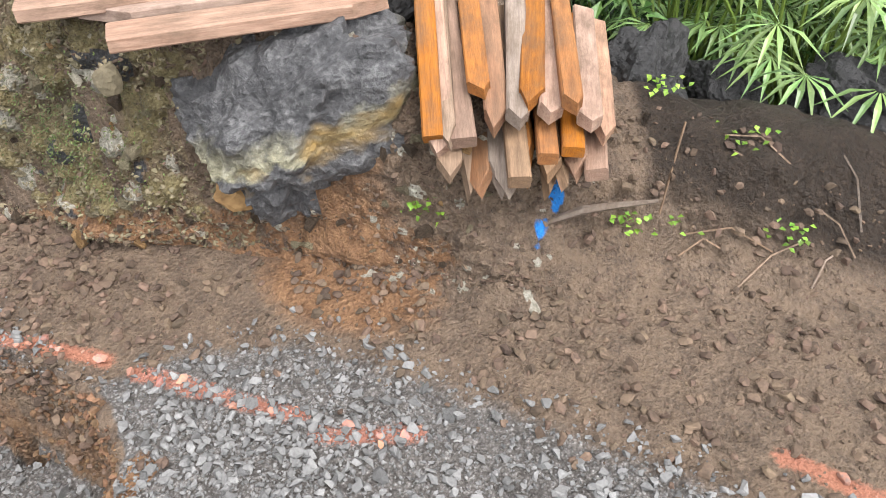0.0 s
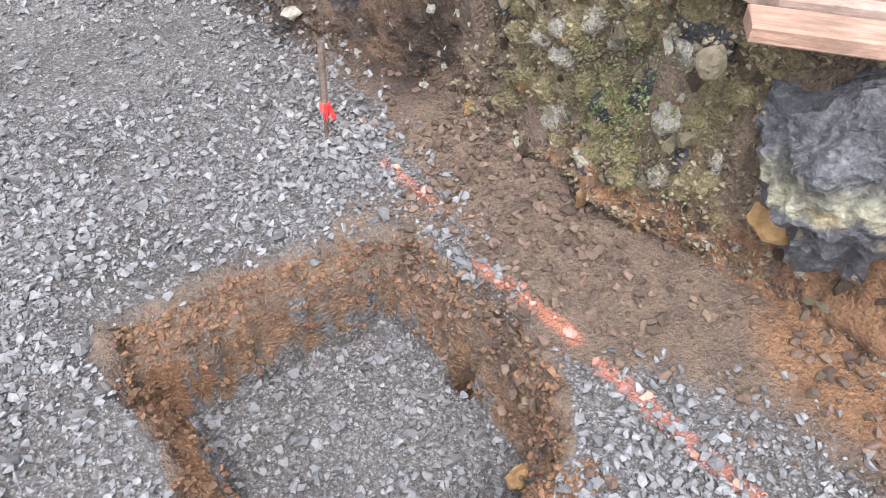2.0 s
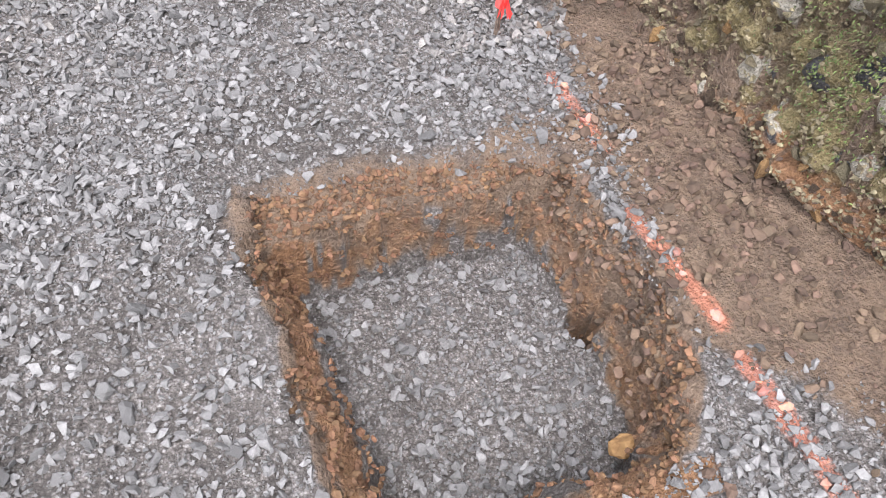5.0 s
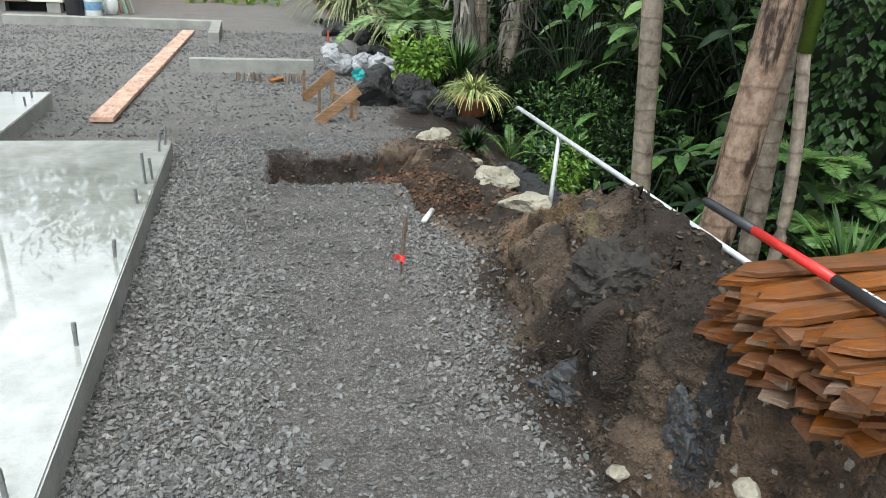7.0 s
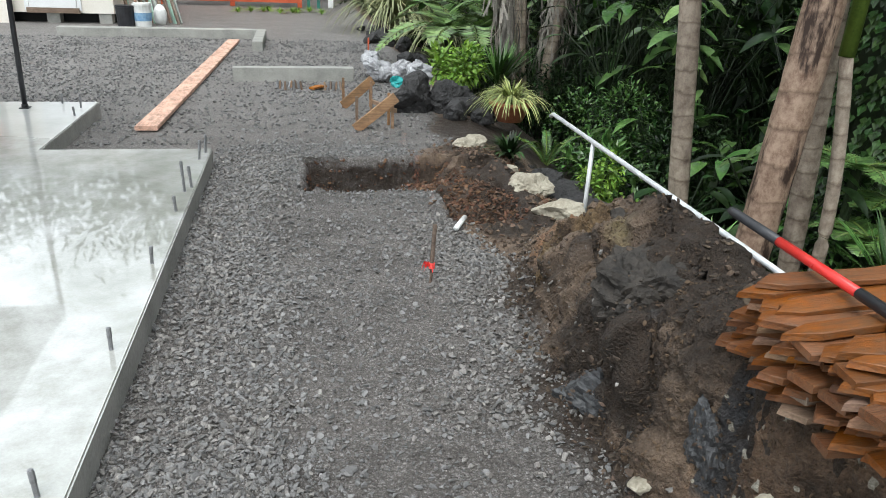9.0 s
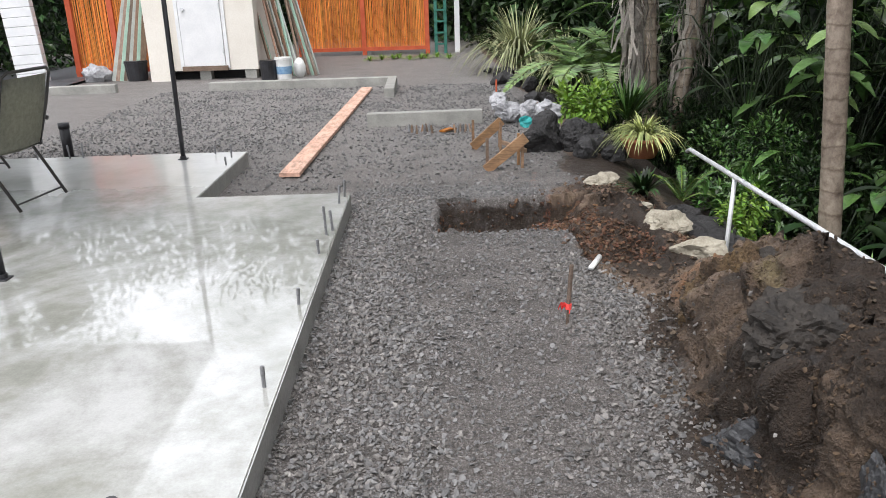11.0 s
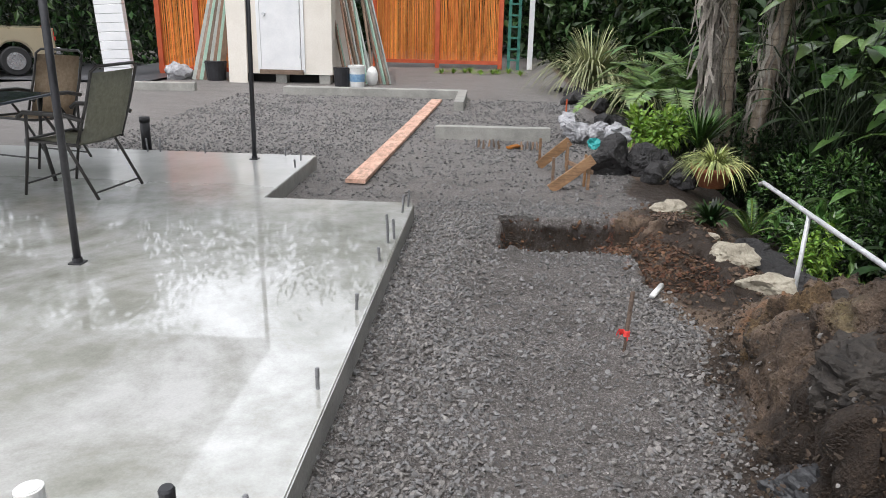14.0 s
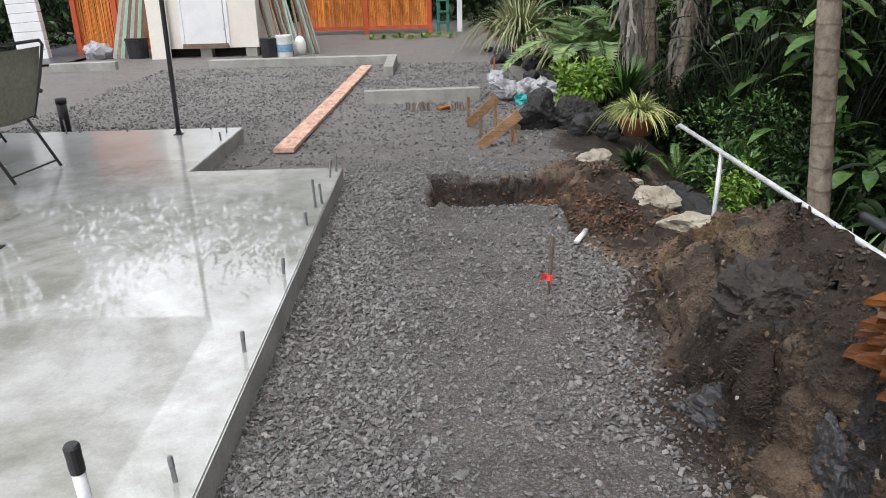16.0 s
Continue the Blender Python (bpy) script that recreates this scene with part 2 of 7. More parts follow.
GROUND = ground_mat()
CONCRETE = concrete_mat()
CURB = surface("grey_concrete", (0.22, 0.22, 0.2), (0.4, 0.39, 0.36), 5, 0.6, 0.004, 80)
STONE = surface("gravel_stone", (0.115, 0.112, 0.11), (0.225, 0.219, 0.214), 25, 0.7, 0.003, 200, vary=0.32)
CLOD = surface("soil_clod", (0.06, 0.04, 0.028), (0.17, 0.115, 0.079), 25, 0.9, 0.004, 150, vary=0.4)
PAINTED = surface("orange_sprayed_stone", (0.19, 0.16, 0.15), (0.6, 0.23, 0.14), 55, 0.8, 0.003, 150, vary=0.4)
ROCK = surface("dark_lava_rock", (0.008, 0.008, 0.0085), (0.055, 0.052, 0.052), 9, 0.7, 0.035, 60)
PALE = surface("pale_stone", (0.22, 0.19, 0.14), (0.5, 0.46, 0.37), 9, 0.85, 0.006, 70)
ORANGE_WOOD = wood_mat("orange_stained_wood", (0.17, 0.06, 0.018), (0.5, 0.215, 0.072))
PINK_WOOD = wood_mat("pinkish_weathered_wood", (0.27, 0.16, 0.115), (0.52, 0.36, 0.28))
GREY_WOOD = wood_mat("grey_weathered_wood", (0.1, 0.062, 0.04), (0.31, 0.21, 0.14))
WET_WOOD = wood_mat("wet_orange_wood", (0.045, 0.014, 0.004), (0.29, 0.098, 0.022), 0.5, 0.9)
PLANK_WOOD = wood_mat("reddish_plank", (0.34, 0.18, 0.125), (0.7, 0.47, 0.37))
STEEL = surface("galvanised_steel", (0.52, 0.53, 0.54), (0.78, 0.79, 0.8), 14, 0.4, 0.001, 80, metal=0.25)
GREY_STEEL = surface("dull_bolt_steel", (0.16, 0.16, 0.165), (0.32, 0.32, 0.33), 30, 0.45, 0.001, 90, metal=0.5)
WHITE_PAINT = surface("white_paint", (0.68, 0.69, 0.7), (0.84, 0.84, 0.84), 3, 0.5, 0.001, 60)
CREAM = surface("cream_siding", (0.68, 0.63, 0.55), (0.84, 0.8, 0.73), 1.2, 0.65, 0.002, 40)
BLACK = surface("black_plastic", (0.012, 0.012, 0.014), (0.035, 0.035, 0.04), 8, 0.4, 0.001, 60)
RED = surface("red_enamel", (0.5, 0.02, 0.02), (0.72, 0.04, 0.03), 6, 0.3, 0.0005, 50)

# ---- building helpers ----


def thing(name, label, category, m=None, group="", kind=""):
    """An Empty at the base of a thing, which parents its parts."""
    ob = new(name)
    ob.empty_display_size = 0.05
    if m is not None:
        ob.matrix_basis = m
    return tagged(ob, label, category, group, kind)


def part(name, bm, material, parent=None, label="", smooth=False):
    me = bpy.data.meshes.new(name)
    bm.to_mesh(me)
    bm.free()
    me.materials.append(material)
    if smooth:
        for p in me.polygons:
            p.use_smooth = True
    ob = new(name, me)
    ob.parent = parent
    return tagged(ob, label)


def raw(name, verts, faces, material, parent=None, label="", smooth=False):
    """One mesh from arrays of corners and equal-sided faces."""
    verts, faces = np.asarray(verts, np.float32), np.asarray(faces, np.int32)
    k = faces.shape[1]
    me = bpy.data.meshes.new(name)
    me.vertices.add(len(verts))
    me.vertices.foreach_set("co", verts.ravel())
    me.loops.add(faces.size)
    me.loops.foreach_set("vertex_index", faces.ravel())
    me.polygons.add(len(faces))
    me.polygons.foreach_set("loop_start", np.arange(0, faces.size, k, dtype=np.int32))
    me.polygons.foreach_set("use_smooth", np.full(len(faces), smooth))
    me.update(calc_edges=True)
    me.validate()
    me.materials.append(material)
    ob = new(name, me)
    ob.parent = parent
    return tagged(ob, label)


def box(size, m=None, bevel=0.0, bm=None):
    """A box with its base's middle at the origin of m."""
    bm = bm or bmesh.new()
    made = bmesh.ops.create_cube(bm, size=1.0)["verts"]
    bmesh.ops.scale(bm, vec=size, verts=made)
    bmesh.ops.translate(bm, vec=(0, 0, size[2] / 2), verts=made)
    if bevel:
        edges = list({e for v in made for e in v.link_edges})
        made = list({v for f in bmesh.ops.bevel(bm, geom=edges, offset=bevel, segments=1, affect="EDGES", profile=0.5)["faces"] for v in f.verts} | {v for v in made if v.is_valid})
    if m is not None:
        bmesh.ops.transform(bm, matrix=m, verts=[v for v in made if v.is_valid])
    return bm


def tube(points, radius, sides=8, bm=None, taper=None):
    """A round bar along points."""
    bm = bm or bmesh.new()
    pts = [Vector(p) for p in points]
    rings = []
    for i, p in enumerate(pts):
        d = (pts[min(i + 1, len(pts) - 1)] - pts[max(i - 1, 0)]).normalized()
        q = d.to_track_quat("Z", "Y")
        r = radius if taper is None else taper[i]
        rings.append([bm.verts.new(p + q @ Vector((r * math.cos(a), r * math.sin(a), 0))) for a in (2 * math.pi * k / sides for k in range(sides))])
    for a, b in zip(rings, rings[1:]):
        for k in range(sides):
            bm.faces.new((a[k], a[(k + 1) % sides], b[(k + 1) % sides], b[k]))
    bm.faces.new(rings[0][::-1])
    bm.faces.new(rings[-1])
    return bm


def lattice(ix, iy, iz, seed):
    h = (ix * 374761393 + iy * 668265263 + iz * 2147483647 + seed * 1274126177) & 0xFFFFFFFF
    h = ((h ^ (h >> 13)) * 1274126177) & 0xFFFFFFFF
    return ((h ^ (h >> 16)) & 0xFFFF) / 65535.0


def vnoise(x, y, z, seed=0):
    x, y, z = np.broadcast_arrays(x, y, z)
    fx, fy, fz = np.floor(x), np.floor(y), np.floor(z)
    ix, iy, iz = fx.astype(np.int64), fy.astype(np.int64), fz.astype(np.int64)
    u, v, w = (t * t * (3 - 2 * t) for t in (x - fx, y - fy, z - fz))
    c = [[[lattice(ix + a, iy + b, iz + d, seed) for d in (0, 1)] for b in (0, 1)] for a in (0, 1)]
    mix = lambda p, q, t: p + (q - p) * t
    return mix(mix(mix(c[0][0][0], c[1][0][0], u), mix(c[0][1][0], c[1][1][0], u), v), mix(mix(c[0][0][1], c[1][0][1], u), mix(c[0][1][1], c[1][1][1], u), v), w) * 2 - 1


def fbm(x, y, z=0.0, octaves=4, seed=0):
    out, amp, f = 0.0, 1.0, 1.0
    for o in range(octaves):
        out = out + amp * vnoise(x * f, y * f, z * f + 0.37 * o, seed + o)
        amp, f = amp * 0.5, f * 2.03
    return out / 1.9


def step01(a, b, x):
    t = np.clip((x - a) / (b - a), 0, 1)
    return t * t * (3 - 2 * t)


def rock_mesh(name, size, material, seed, parent=None, cuts=3, rough=0.28, m=None, angular=True):
    """A boulder: a ball cut by random planes and roughened."""
    bm = bmesh.new()
    bmesh.ops.create_icosphere(bm, subdivisions=cuts, radius=1.0)
    rng = np.random.default_rng(seed)
    co = np.array([v.co for v in bm.verts])
    if angular:
        for _ in range(9):
            d = rng.normal(size=3)
            d /= np.linalg.norm(d)
            lim = rng.uniform(0.55, 0.85)
            over = np.maximum(co @ d - lim, 0)
            co = co - over[:, None] * d * 0.9
    k = 1 + rough * fbm(co[:, 0] * 1.6 + seed, co[:, 1] * 1.6, co[:, 2] * 1.6, 5, seed)
    k = k + 0.35 * rough * fbm(co[:, 0] * 6 + seed, co[:, 1] * 6, co[:, 2] * 6, 4, seed + 5)
    co = co * k[:, None] * np.array(size)
    for v, c in zip(bm.verts, co):
        v.co = c
    ob = part(name, bm, material, parent)
    if m is not None:
        ob.matrix_basis = m
    return ob

# ---- the ground: gravel bed, two footing holes, the cut bank, the slope to the trees ----
FOOT_Y = (-4, 0.5, 0.9, 1.2, 1.5, 1.7, 2.0, 2.3, 2.8, 3.2, 3.4, 3.8, 4.2, 4.6, 5.0, 5.3, 5.6, 5.9)
FOOT_X = (1.9, 1.3, 1.18, 1.07, 1.0, 0.99, 0.92, 0.8, 0.77, 0.63, 0.57, 0.54, 0.56, 0.61, 0.69, 0.8, 1.0, 1.3)
TOP_Y = (-4, 0.5, 1.2, 1.5, 1.72, 1.9, 2.2, 3.2, 3.9, 4.4, 4.9, 5.3, 5.7, 6.0)
TOP_Z = (0.25, 0.2, 0.24, 0.28, 0.44, 0.5, 0.5, 0.5, 0.44, 0.5, 0.31, 0.06, 0.0, 0.0)
RUN_Y = (-4, 0.5, 1.3, 1.6, 1.9, 2.3, 3.3, 3.9, 4.4, 5.0, 5.7)
RUN_X = (0.8, 0.6, 0.28, 0.2, 0.12, 0.1, 0.14, 0.3, 0.38, 0.4, 0.4)
STRIPES = (((0.46, 2.78), (0.485, 2.55)), ((0.465, 2.37), (0.52, 2.1)), ((0.525, 2.02), (0.575, 1.66)), ((0.555, 1.6), (0.63, 1.43)), ((0.85, 0.82), (0.83, 0.62)))


def inside(x, y, x0, x1, y0, y1, soft=(0.04, 0.04, 0.04, 0.04)):
    """1 within a rectangle, falling to 0 at its edges over the widths given (x0, x1, y0, y1)."""
    return np.minimum(step01(x0, x0 + soft[0], x) * (1 - step01(x1 - soft[1], x1, x)), step01(y0, y0 + soft[2], y) * (1 - step01(y1 - soft[3], y1, y)))


def pit_depth(x, y):
    """The first footing hole, 0 on the gravel to 1 on its floor: ragged steep sides, a crumbled slope at the back."""
    rag = 0.016 * fbm(x * 11, y * 11, 0, 4, 15)
    west = np.interp(y, (1.83, 2.0, 2.3, 2.58), (-0.195, -0.235, -0.275, -0.295)) + rag
    east = np.interp(y, (1.83, 1.9, 2.02, 2.15, 2.3, 2.6), (0.27, 0.39, 0.47, 0.47, 0.45, 0.40)) + rag
    south = np.interp(x, (-0.2, -0.1, 0.25, 0.45), (1.85, 1.825, 1.835, 1.91)) + 0.6 * rag
    back = np.interp(x, (-0.3, 0.1, 0.4), (2.63, 2.645, 2.58)) + 1.5 * rag
    face = np.interp(x, (-0.3, 0.0, 0.4), (2.5, 2.545, 2.535)) + 1.3 * rag
    d = np.minimum(0.25 * step01(0, 0.035, x - west) + 0.75 * step01(0.03, 0.1, x - west), 0.2 * step01(0, 0.05, y - south) + 0.8 * step01(0.045, 0.08, y - south))
    d = np.minimum(d, 0.3 * step01(0, 0.06, east - x) + 0.7 * step01(0.05, 0.11, east - x))
    return np.minimum(d, 0.22 * step01(0, 0.11, back - y) + 0.78 * step01(0.0, 0.045, face - y))


def bank_rise(u, y):
    """The bank's profile over its run: one slope near by, further on a steep cut face under a rounded top."""
    cut = 0.68 * step01(0, 0.28, u) + 0.32 * step01(0.3, 1.05, u)
    k = step01(3.5, 3.8, y)
    return step01(0, 1, u) * (1 - k) + cut * k


def ground_height(x, y):
    wob = 0.05 * fbm(x * 4, y * 4, 0, 3, 5)
    foot, top, run = np.interp(y, FOOT_Y, FOOT_X), np.interp(y, TOP_Y, TOP_Z), np.interp(y, RUN_Y, RUN_X)
    u = (x - foot - wob) / run
    z = top * bank_rise(u, y) + 0.03 * step01(-2.5, 0, u) * (y < 5.2)
    z = z + 0.07 * fbm(x * 6, y * 6, 0, 4, 9) * step01(0.2, 1, u) * np.minimum(top * 3, 1)
    # loose earth at the foot of the mound
    z = z + 0.035 * step01(-0.22, 0.03, x - foot + 0.12 * fbm(x * 5, y * 5, 0, 3, 52)) * step01(3.2, 3.6, y) * (1 - step01(5.1, 5.5, y)) * (1 + 0.7 * fbm(x * 12, y * 12, 0, 3, 53))
    # fall towards the trees
    edge = np.interp(y, (-4, 1.0, 2.0, 3.2, 3.5, 5.0, 5.9, 7.0, 9.0, 14.0, 22.0), (1.7, 1.6, 1.5, 1.35, 0.98, 0.98, 1.02, 0.95, 1.15, 0.9, 0.9))
    d = np.maximum(x - edge, 0)
    z = z - 0.3 * step01(0.0, 0.4, d) * step01(3.3, 3.6, y) * (1 - step01(5.2, 5.7, y))
    z = z - np.minimum(0.3 * d + 0.5 * step01(0.1, 0.9, d) * (y < 6) + 0.2 * np.minimum(d, 1.5) ** 2, 2.6) + 0.08 * fbm(x * 2, y * 2, 0, 4, 3) * step01(0, 0.6, d)
    # the first footing hole
    z = z - 0.225 * pit_depth(x, y)
    z = z - 0.26 * np.exp(-(((x - 0.375) / 0.026) ** 2 + ((y - 2.26) / 0.034) ** 2) ** 2)
    # the second, L-shaped one
    hole = np.maximum(inside(x + wob, y + wob, -0.38, 0.8, 6.36, 7.15, (0.06, 0.3, 0.05, 0.05)), 0.85 * inside(x + wob, y + wob, 0.42, 1.0, 5.72, 7.05, (0.14, 0.2, 0.08, 0.1)))
    z = z - 0.3 * hole * (0.75 + 0.3 * fbm(x * 5, y * 5, 0, 3, 21))
    heap = np.exp(-(((x - 0.78) / 0.2) ** 2 + ((y - 6.75) / 0.3) ** 2))
    z = z + 0.14 * heap * (1 + 0.5 * fbm(x * 9, y * 9, 0, 3, 31))
    # fall of the driveway
    z = z - 0.45 * step01(-7.6, -11.0, x) * step01(14.2, 17.0, y)
    # unevenness
    z = z + 0.012 * fbm(x * 1.3, y * 1.3, 0, 3, 1) + 0.008 * fbm(x * 14, y * 14, 0, 3, 2) * (1 - step01(7.0, 8.5, y)) * step01(-2.0, -1.0, x)
    return z


def spaced(lo, hi, step, far_lo, far_hi, growth=1.16):
    mid = list(np.arange(lo, hi, step))
    for side, end in ((-1, far_lo), (1, far_hi)):
        s, p = step, mid[0] if side < 0 else mid[-1]
        while (p - end) * side < 0:
            s = min(s * growth, 6)
            p += side * s
            mid.insert(0, p) if side < 0 else mid.append(p)
    return np.array(mid)


def ground_masks(x, y, z):
    soil_edge = np.interp(y, (-3, 0.6, 1.0, 1.4, 1.75, 1.95, 2.1, 2.6, 3.0, 3.4, 3.8, 4.4, 5.0, 5.5, 6, 7.2, 8, 9), (0.6, 0.72, 0.73, 0.74, 0.72, 0.62, 0.42, 0.5, 0.53, 0.5, 0.47, 0.52, 0.6, 0.5, 0.45, 0.6, 0.8, 1.0))
    soil_edge = soil_edge + 0.3 * fbm(x * 2.5, y * 2.5, 0, 3, 44) * step01(5.4, 6.2, y)
    soil = step01(-0.12, 0.12, x - soil_edge)
    deep = pit_depth(x, y)
    floor = step01(0.93, 0.99, deep)
    wall = step01(0.2, 0.35, deep) * (1 - floor)
    soil = np.maximum(soil, step01(0.01, 0.12, deep) * (1 - floor))
    rim = inside(x + 0.1 * fbm(x * 7, y * 7, 0, 3, 16), y + 0.08 * fbm(x * 6, y * 6, 0, 3, 17), -0.32, 0.6, 2.45, 2.74, (0.05, 0.05, 0.02, 0.12))
    soil = np.maximum(soil, 0.62 * rim * (1 - floor))
    clay = np.maximum(wall * (0.52 + 0.35 * (1 - step01(-0.2, -0.05, x)) + 0.25 * (y < 1.95)), 1.0 * np.exp(-(((x - 0.9) / 0.15) ** 2 + ((y - 1.75) / 0.26) ** 2)))
    foot = np.interp(y, FOOT_Y, FOOT_X)
    bank = step01(-0.02, 0.08, x - foot) * (y < 5.5) * (x < 2.2)
    rock = bank * np.maximum(step01(3.0, 3.4, y) * (1 - step01(5.0, 5.4, y)) * step01(-0.1, 0.35, fbm(x * 3, y * 3, z * 3, 3, 50) + 0.35), 0)
    moss = bank * step01(2.1, 2.25, y) * (1 - step01(2.7, 2.95, y)) * (0.45 + 0.55 * step01(-0.15, 0.2, fbm(x * 5, y * 5, z * 5, 3, 60)))
    hole = inside(x, y, -0.45, 1.1, 5.65, 7.25, (0.06, 0.1, 0.06, 0.06)) * step01(-0.01, -0.05, z)
    dirt = np.maximum(hole * 0.62, step01(0.0, 0.4, x - np.interp(y, (-4, 0.4, 1.2, 1.6, 5.2, 5.6, 9, 22), (1.25, 1.22, 1.1, 1.9, 1.6, 1.1, 1.2, 0.9))))
    dirt = np.maximum(dirt, 0.68 * inside(x + 0.3 * fbm(x * 3, y * 3, 0, 3, 45), y, 0.3, 1.5, 5.3, 8.9, (0.5, 0.2, 0.3, 0.6)))
    apron = step01(3.2, 3.6, y) * (1 - step01(5.2, 5.6, y)) * step01(-0.26, 0.02, x - foot + 0.2 * fbm(x * 4, y * 4, 0, 3, 46))
    wide = step01(2.6, 3.1, y) * (1 - step01(4.9, 5.6, y)) * step01(-0.45, 0.0, x - foot + 0.25 * fbm(x * 3, y * 3, 0, 3, 47))
    soil = np.maximum(soil, 0.75 * apron)
    dirt = np.maximum(np.maximum(dirt, 0.7 * apron * step01(-0.2, 0.1, x - foot)), 0.66 * wide)
    clay = np.maximum(clay, 0.75 * inside(x, y, -0.2, 0.42, 1.815, 1.9, (0.05, 0.05, 0.01, 0.03)) * (deep < 0.9))
    clay = np.maximum(clay, 0.7 * np.exp(-(((x - 0.62) / 0.2) ** 2 + ((y - 5.95) / 0.18) ** 2)))
    paint = 0
    for (ax, ay), (bx, by) in STRIPES:
        dx, dy = bx - ax, by - ay
        t = np.clip(((x - ax) * dx + (y - ay) * dy) / (dx * dx + dy * dy), 0, 1)
        paint = np.maximum(paint, 0.7 - 0.7 * step01(0.0, 0.046, np.hypot(x - ax - t * dx, y - ay - t * dy)))
    paint = np.maximum(paint, 0.32 * (1 - step01(0.01, 0.05, np.abs(x - 0.42 - 0.03 * np.sin(y * 9)))) * (y > 6.2) * (y < 8.4))
    blue = np.maximum(1 - step01(0.01, 0.026, np.hypot(x - 1.172, y - 1.37)), 1 - step01(0.01, 0.024, np.hypot(x - 1.115, y - 1.38)))
    return dict(soil=soil, clay=clay, rock=rock, moss=moss, dirt=dirt, paint=paint, blue=blue)


gx, gy = spaced(-0.98, 1.75, 0.0115, -70, 70), spaced(0.4, 7.3, 0.0115, -60, 90)
X, Y = np.meshgrid(gx, gy)
Z = ground_height(X, Y)
slope_y, slope_x = np.gradient(Z, gy, gx)
steep = np.hypot(slope_x, slope_y)
nrm = np.stack((-slope_x, -slope_y, np.ones_like(Z)), -1)
nrm /= np.linalg.norm(nrm, axis=-1, keepdims=True)
crag = step01(0.3, 1.5, steep) * (X > -1) * (X < 2)
lump = 0.02 * fbm(X * 30, Y * 30, Z * 30, 3, 75) + 0.06 * fbm(X * 7, Y * 7, Z * 7, 5, 70) + 0.05 * (0.35 - np.abs(fbm(X * 16, Y * 16, Z * 16, 4, 80)))
co = np.stack((X, Y, Z), -1) + nrm * (lump * crag)[..., None]
rows_n, cols_n = X.shape
idx = np.arange(rows_n * cols_n).reshape(rows_n, cols_n)
quads = np.stack((idx[:-1, :-1], idx[:-1, 1:], idx[1:, 1:], idx[1:, :-1]), -1).reshape(-1, 4)
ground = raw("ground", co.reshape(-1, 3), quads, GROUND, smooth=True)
for key, mask in ground_masks(co[..., 0], co[..., 1], co[..., 2]).items():
    at = ground.data.attributes.new(key, "FLOAT", "POINT")
    at.data.foreach_set("value", np.clip(mask, 0, 1).astype(np.float32).ravel())
tagged(ground, "crushed grey gravel bed with brown soil bank and footing holes", "ground", kind="structure")


# ---- the cut face of the bank: earth with stones stuck in it ----
def cells(p, size, seed):
    """Distance to the nearest cell point (in cells), and a random number for that cell."""
    q = p / size
    base = np.floor(q).astype(np.int64)
    best, tone = np.full(len(p), 9.0), np.zeros(len(p))
    for dx in (-1, 0, 1):
        for dy in (-1, 0, 1):
            for dz in (-1, 0, 1):
                c = base + np.array((dx, dy, dz))
                off = np.stack([lattice(c[:, 0], c[:, 1], c[:, 2], seed + k) for k in range(3)], -1)
                dist = np.linalg.norm(q - c - off, axis=1)
                near = dist < best
                best = np.where(near, dist, best)
                tone = np.where(near, lattice(c[:, 0], c[:, 1], c[:, 2], seed + 9), tone)
    return best, tone


by, bs = np.arange(1.25, 5.5, 0.0065), np.linspace(-0.35, 1.25, 110)
BY, BS = np.meshgrid(by, bs, indexing="ij")
bfoot, btop, brun = np.interp(BY, FOOT_Y, FOOT_X), np.interp(BY, TOP_Y, TOP_Z), np.interp(BY, RUN_Y, RUN_X)
BX = bfoot + 0.05 * fbm(bfoot * 4, BY * 4, 0, 3, 5) + brun * BS
BZ = btop * bank_rise(BS, BY) + 0.03 * step01(-2.5, 0, BS) + 0.07 * fbm(BX * 6, BY * 6, 0, 4, 9) * step01(0.2, 1, BS) * np.minimum(btop * 3, 1)
BZ = BZ - 0.2 * step01(1.0, 1.25, BS) * step01(3.3, 3.6, BY)
bco = np.stack((BX, BY, BZ), -1)
bn = np.cross(np.gradient(bco, axis=0), np.gradient(bco, axis=1))
bn /= np.linalg.norm(bn, axis=-1, keepdims=True)
bn *= -np.sign(bn[..., :1] + 1e-9) * 1.0
flat = bco.reshape(-1, 3)
f1, tone1 = cells(flat, 0.055, 3)
f2, tone2 = cells(flat, 0.022, 13)
f1, f2, tone1, tone2 = (a.reshape(BX.shape) for a in (f1, f2, tone1, tone2))
stony = step01(2.05, 2.2, BY) * (1 - 0.8 * step01(2.7, 2.95, BY)) * 0.9 + 0.1
knob = np.sqrt(np.maximum(1 - (f1 / 0.62) ** 2, 0)) * (tone1 > 0.35)
small_knob = np.sqrt(np.maximum(1 - (f2 / 0.6) ** 2, 0)) * (tone2 > 0.3)
fade = step01(-0.35, -0.1, BS) * (1 - step01(1.12, 1.25, BS)) * step01(1.25, 1.4, BY) * (1 - step01(5.3, 5.5, BY))
f3, tone3 = (a.reshape(BX.shape) for a in cells(flat + 0.03 * np.stack([fbm(flat[:, 0] * 9, flat[:, 1] * 9, flat[:, 2] * 9, 2, 60 + k) for k in range(3)], -1), 0.15, 23))
lumpy = step01(3.3, 3.6, BY) * np.maximum(0.75 - f3, 0) * (0.4 + tone3)
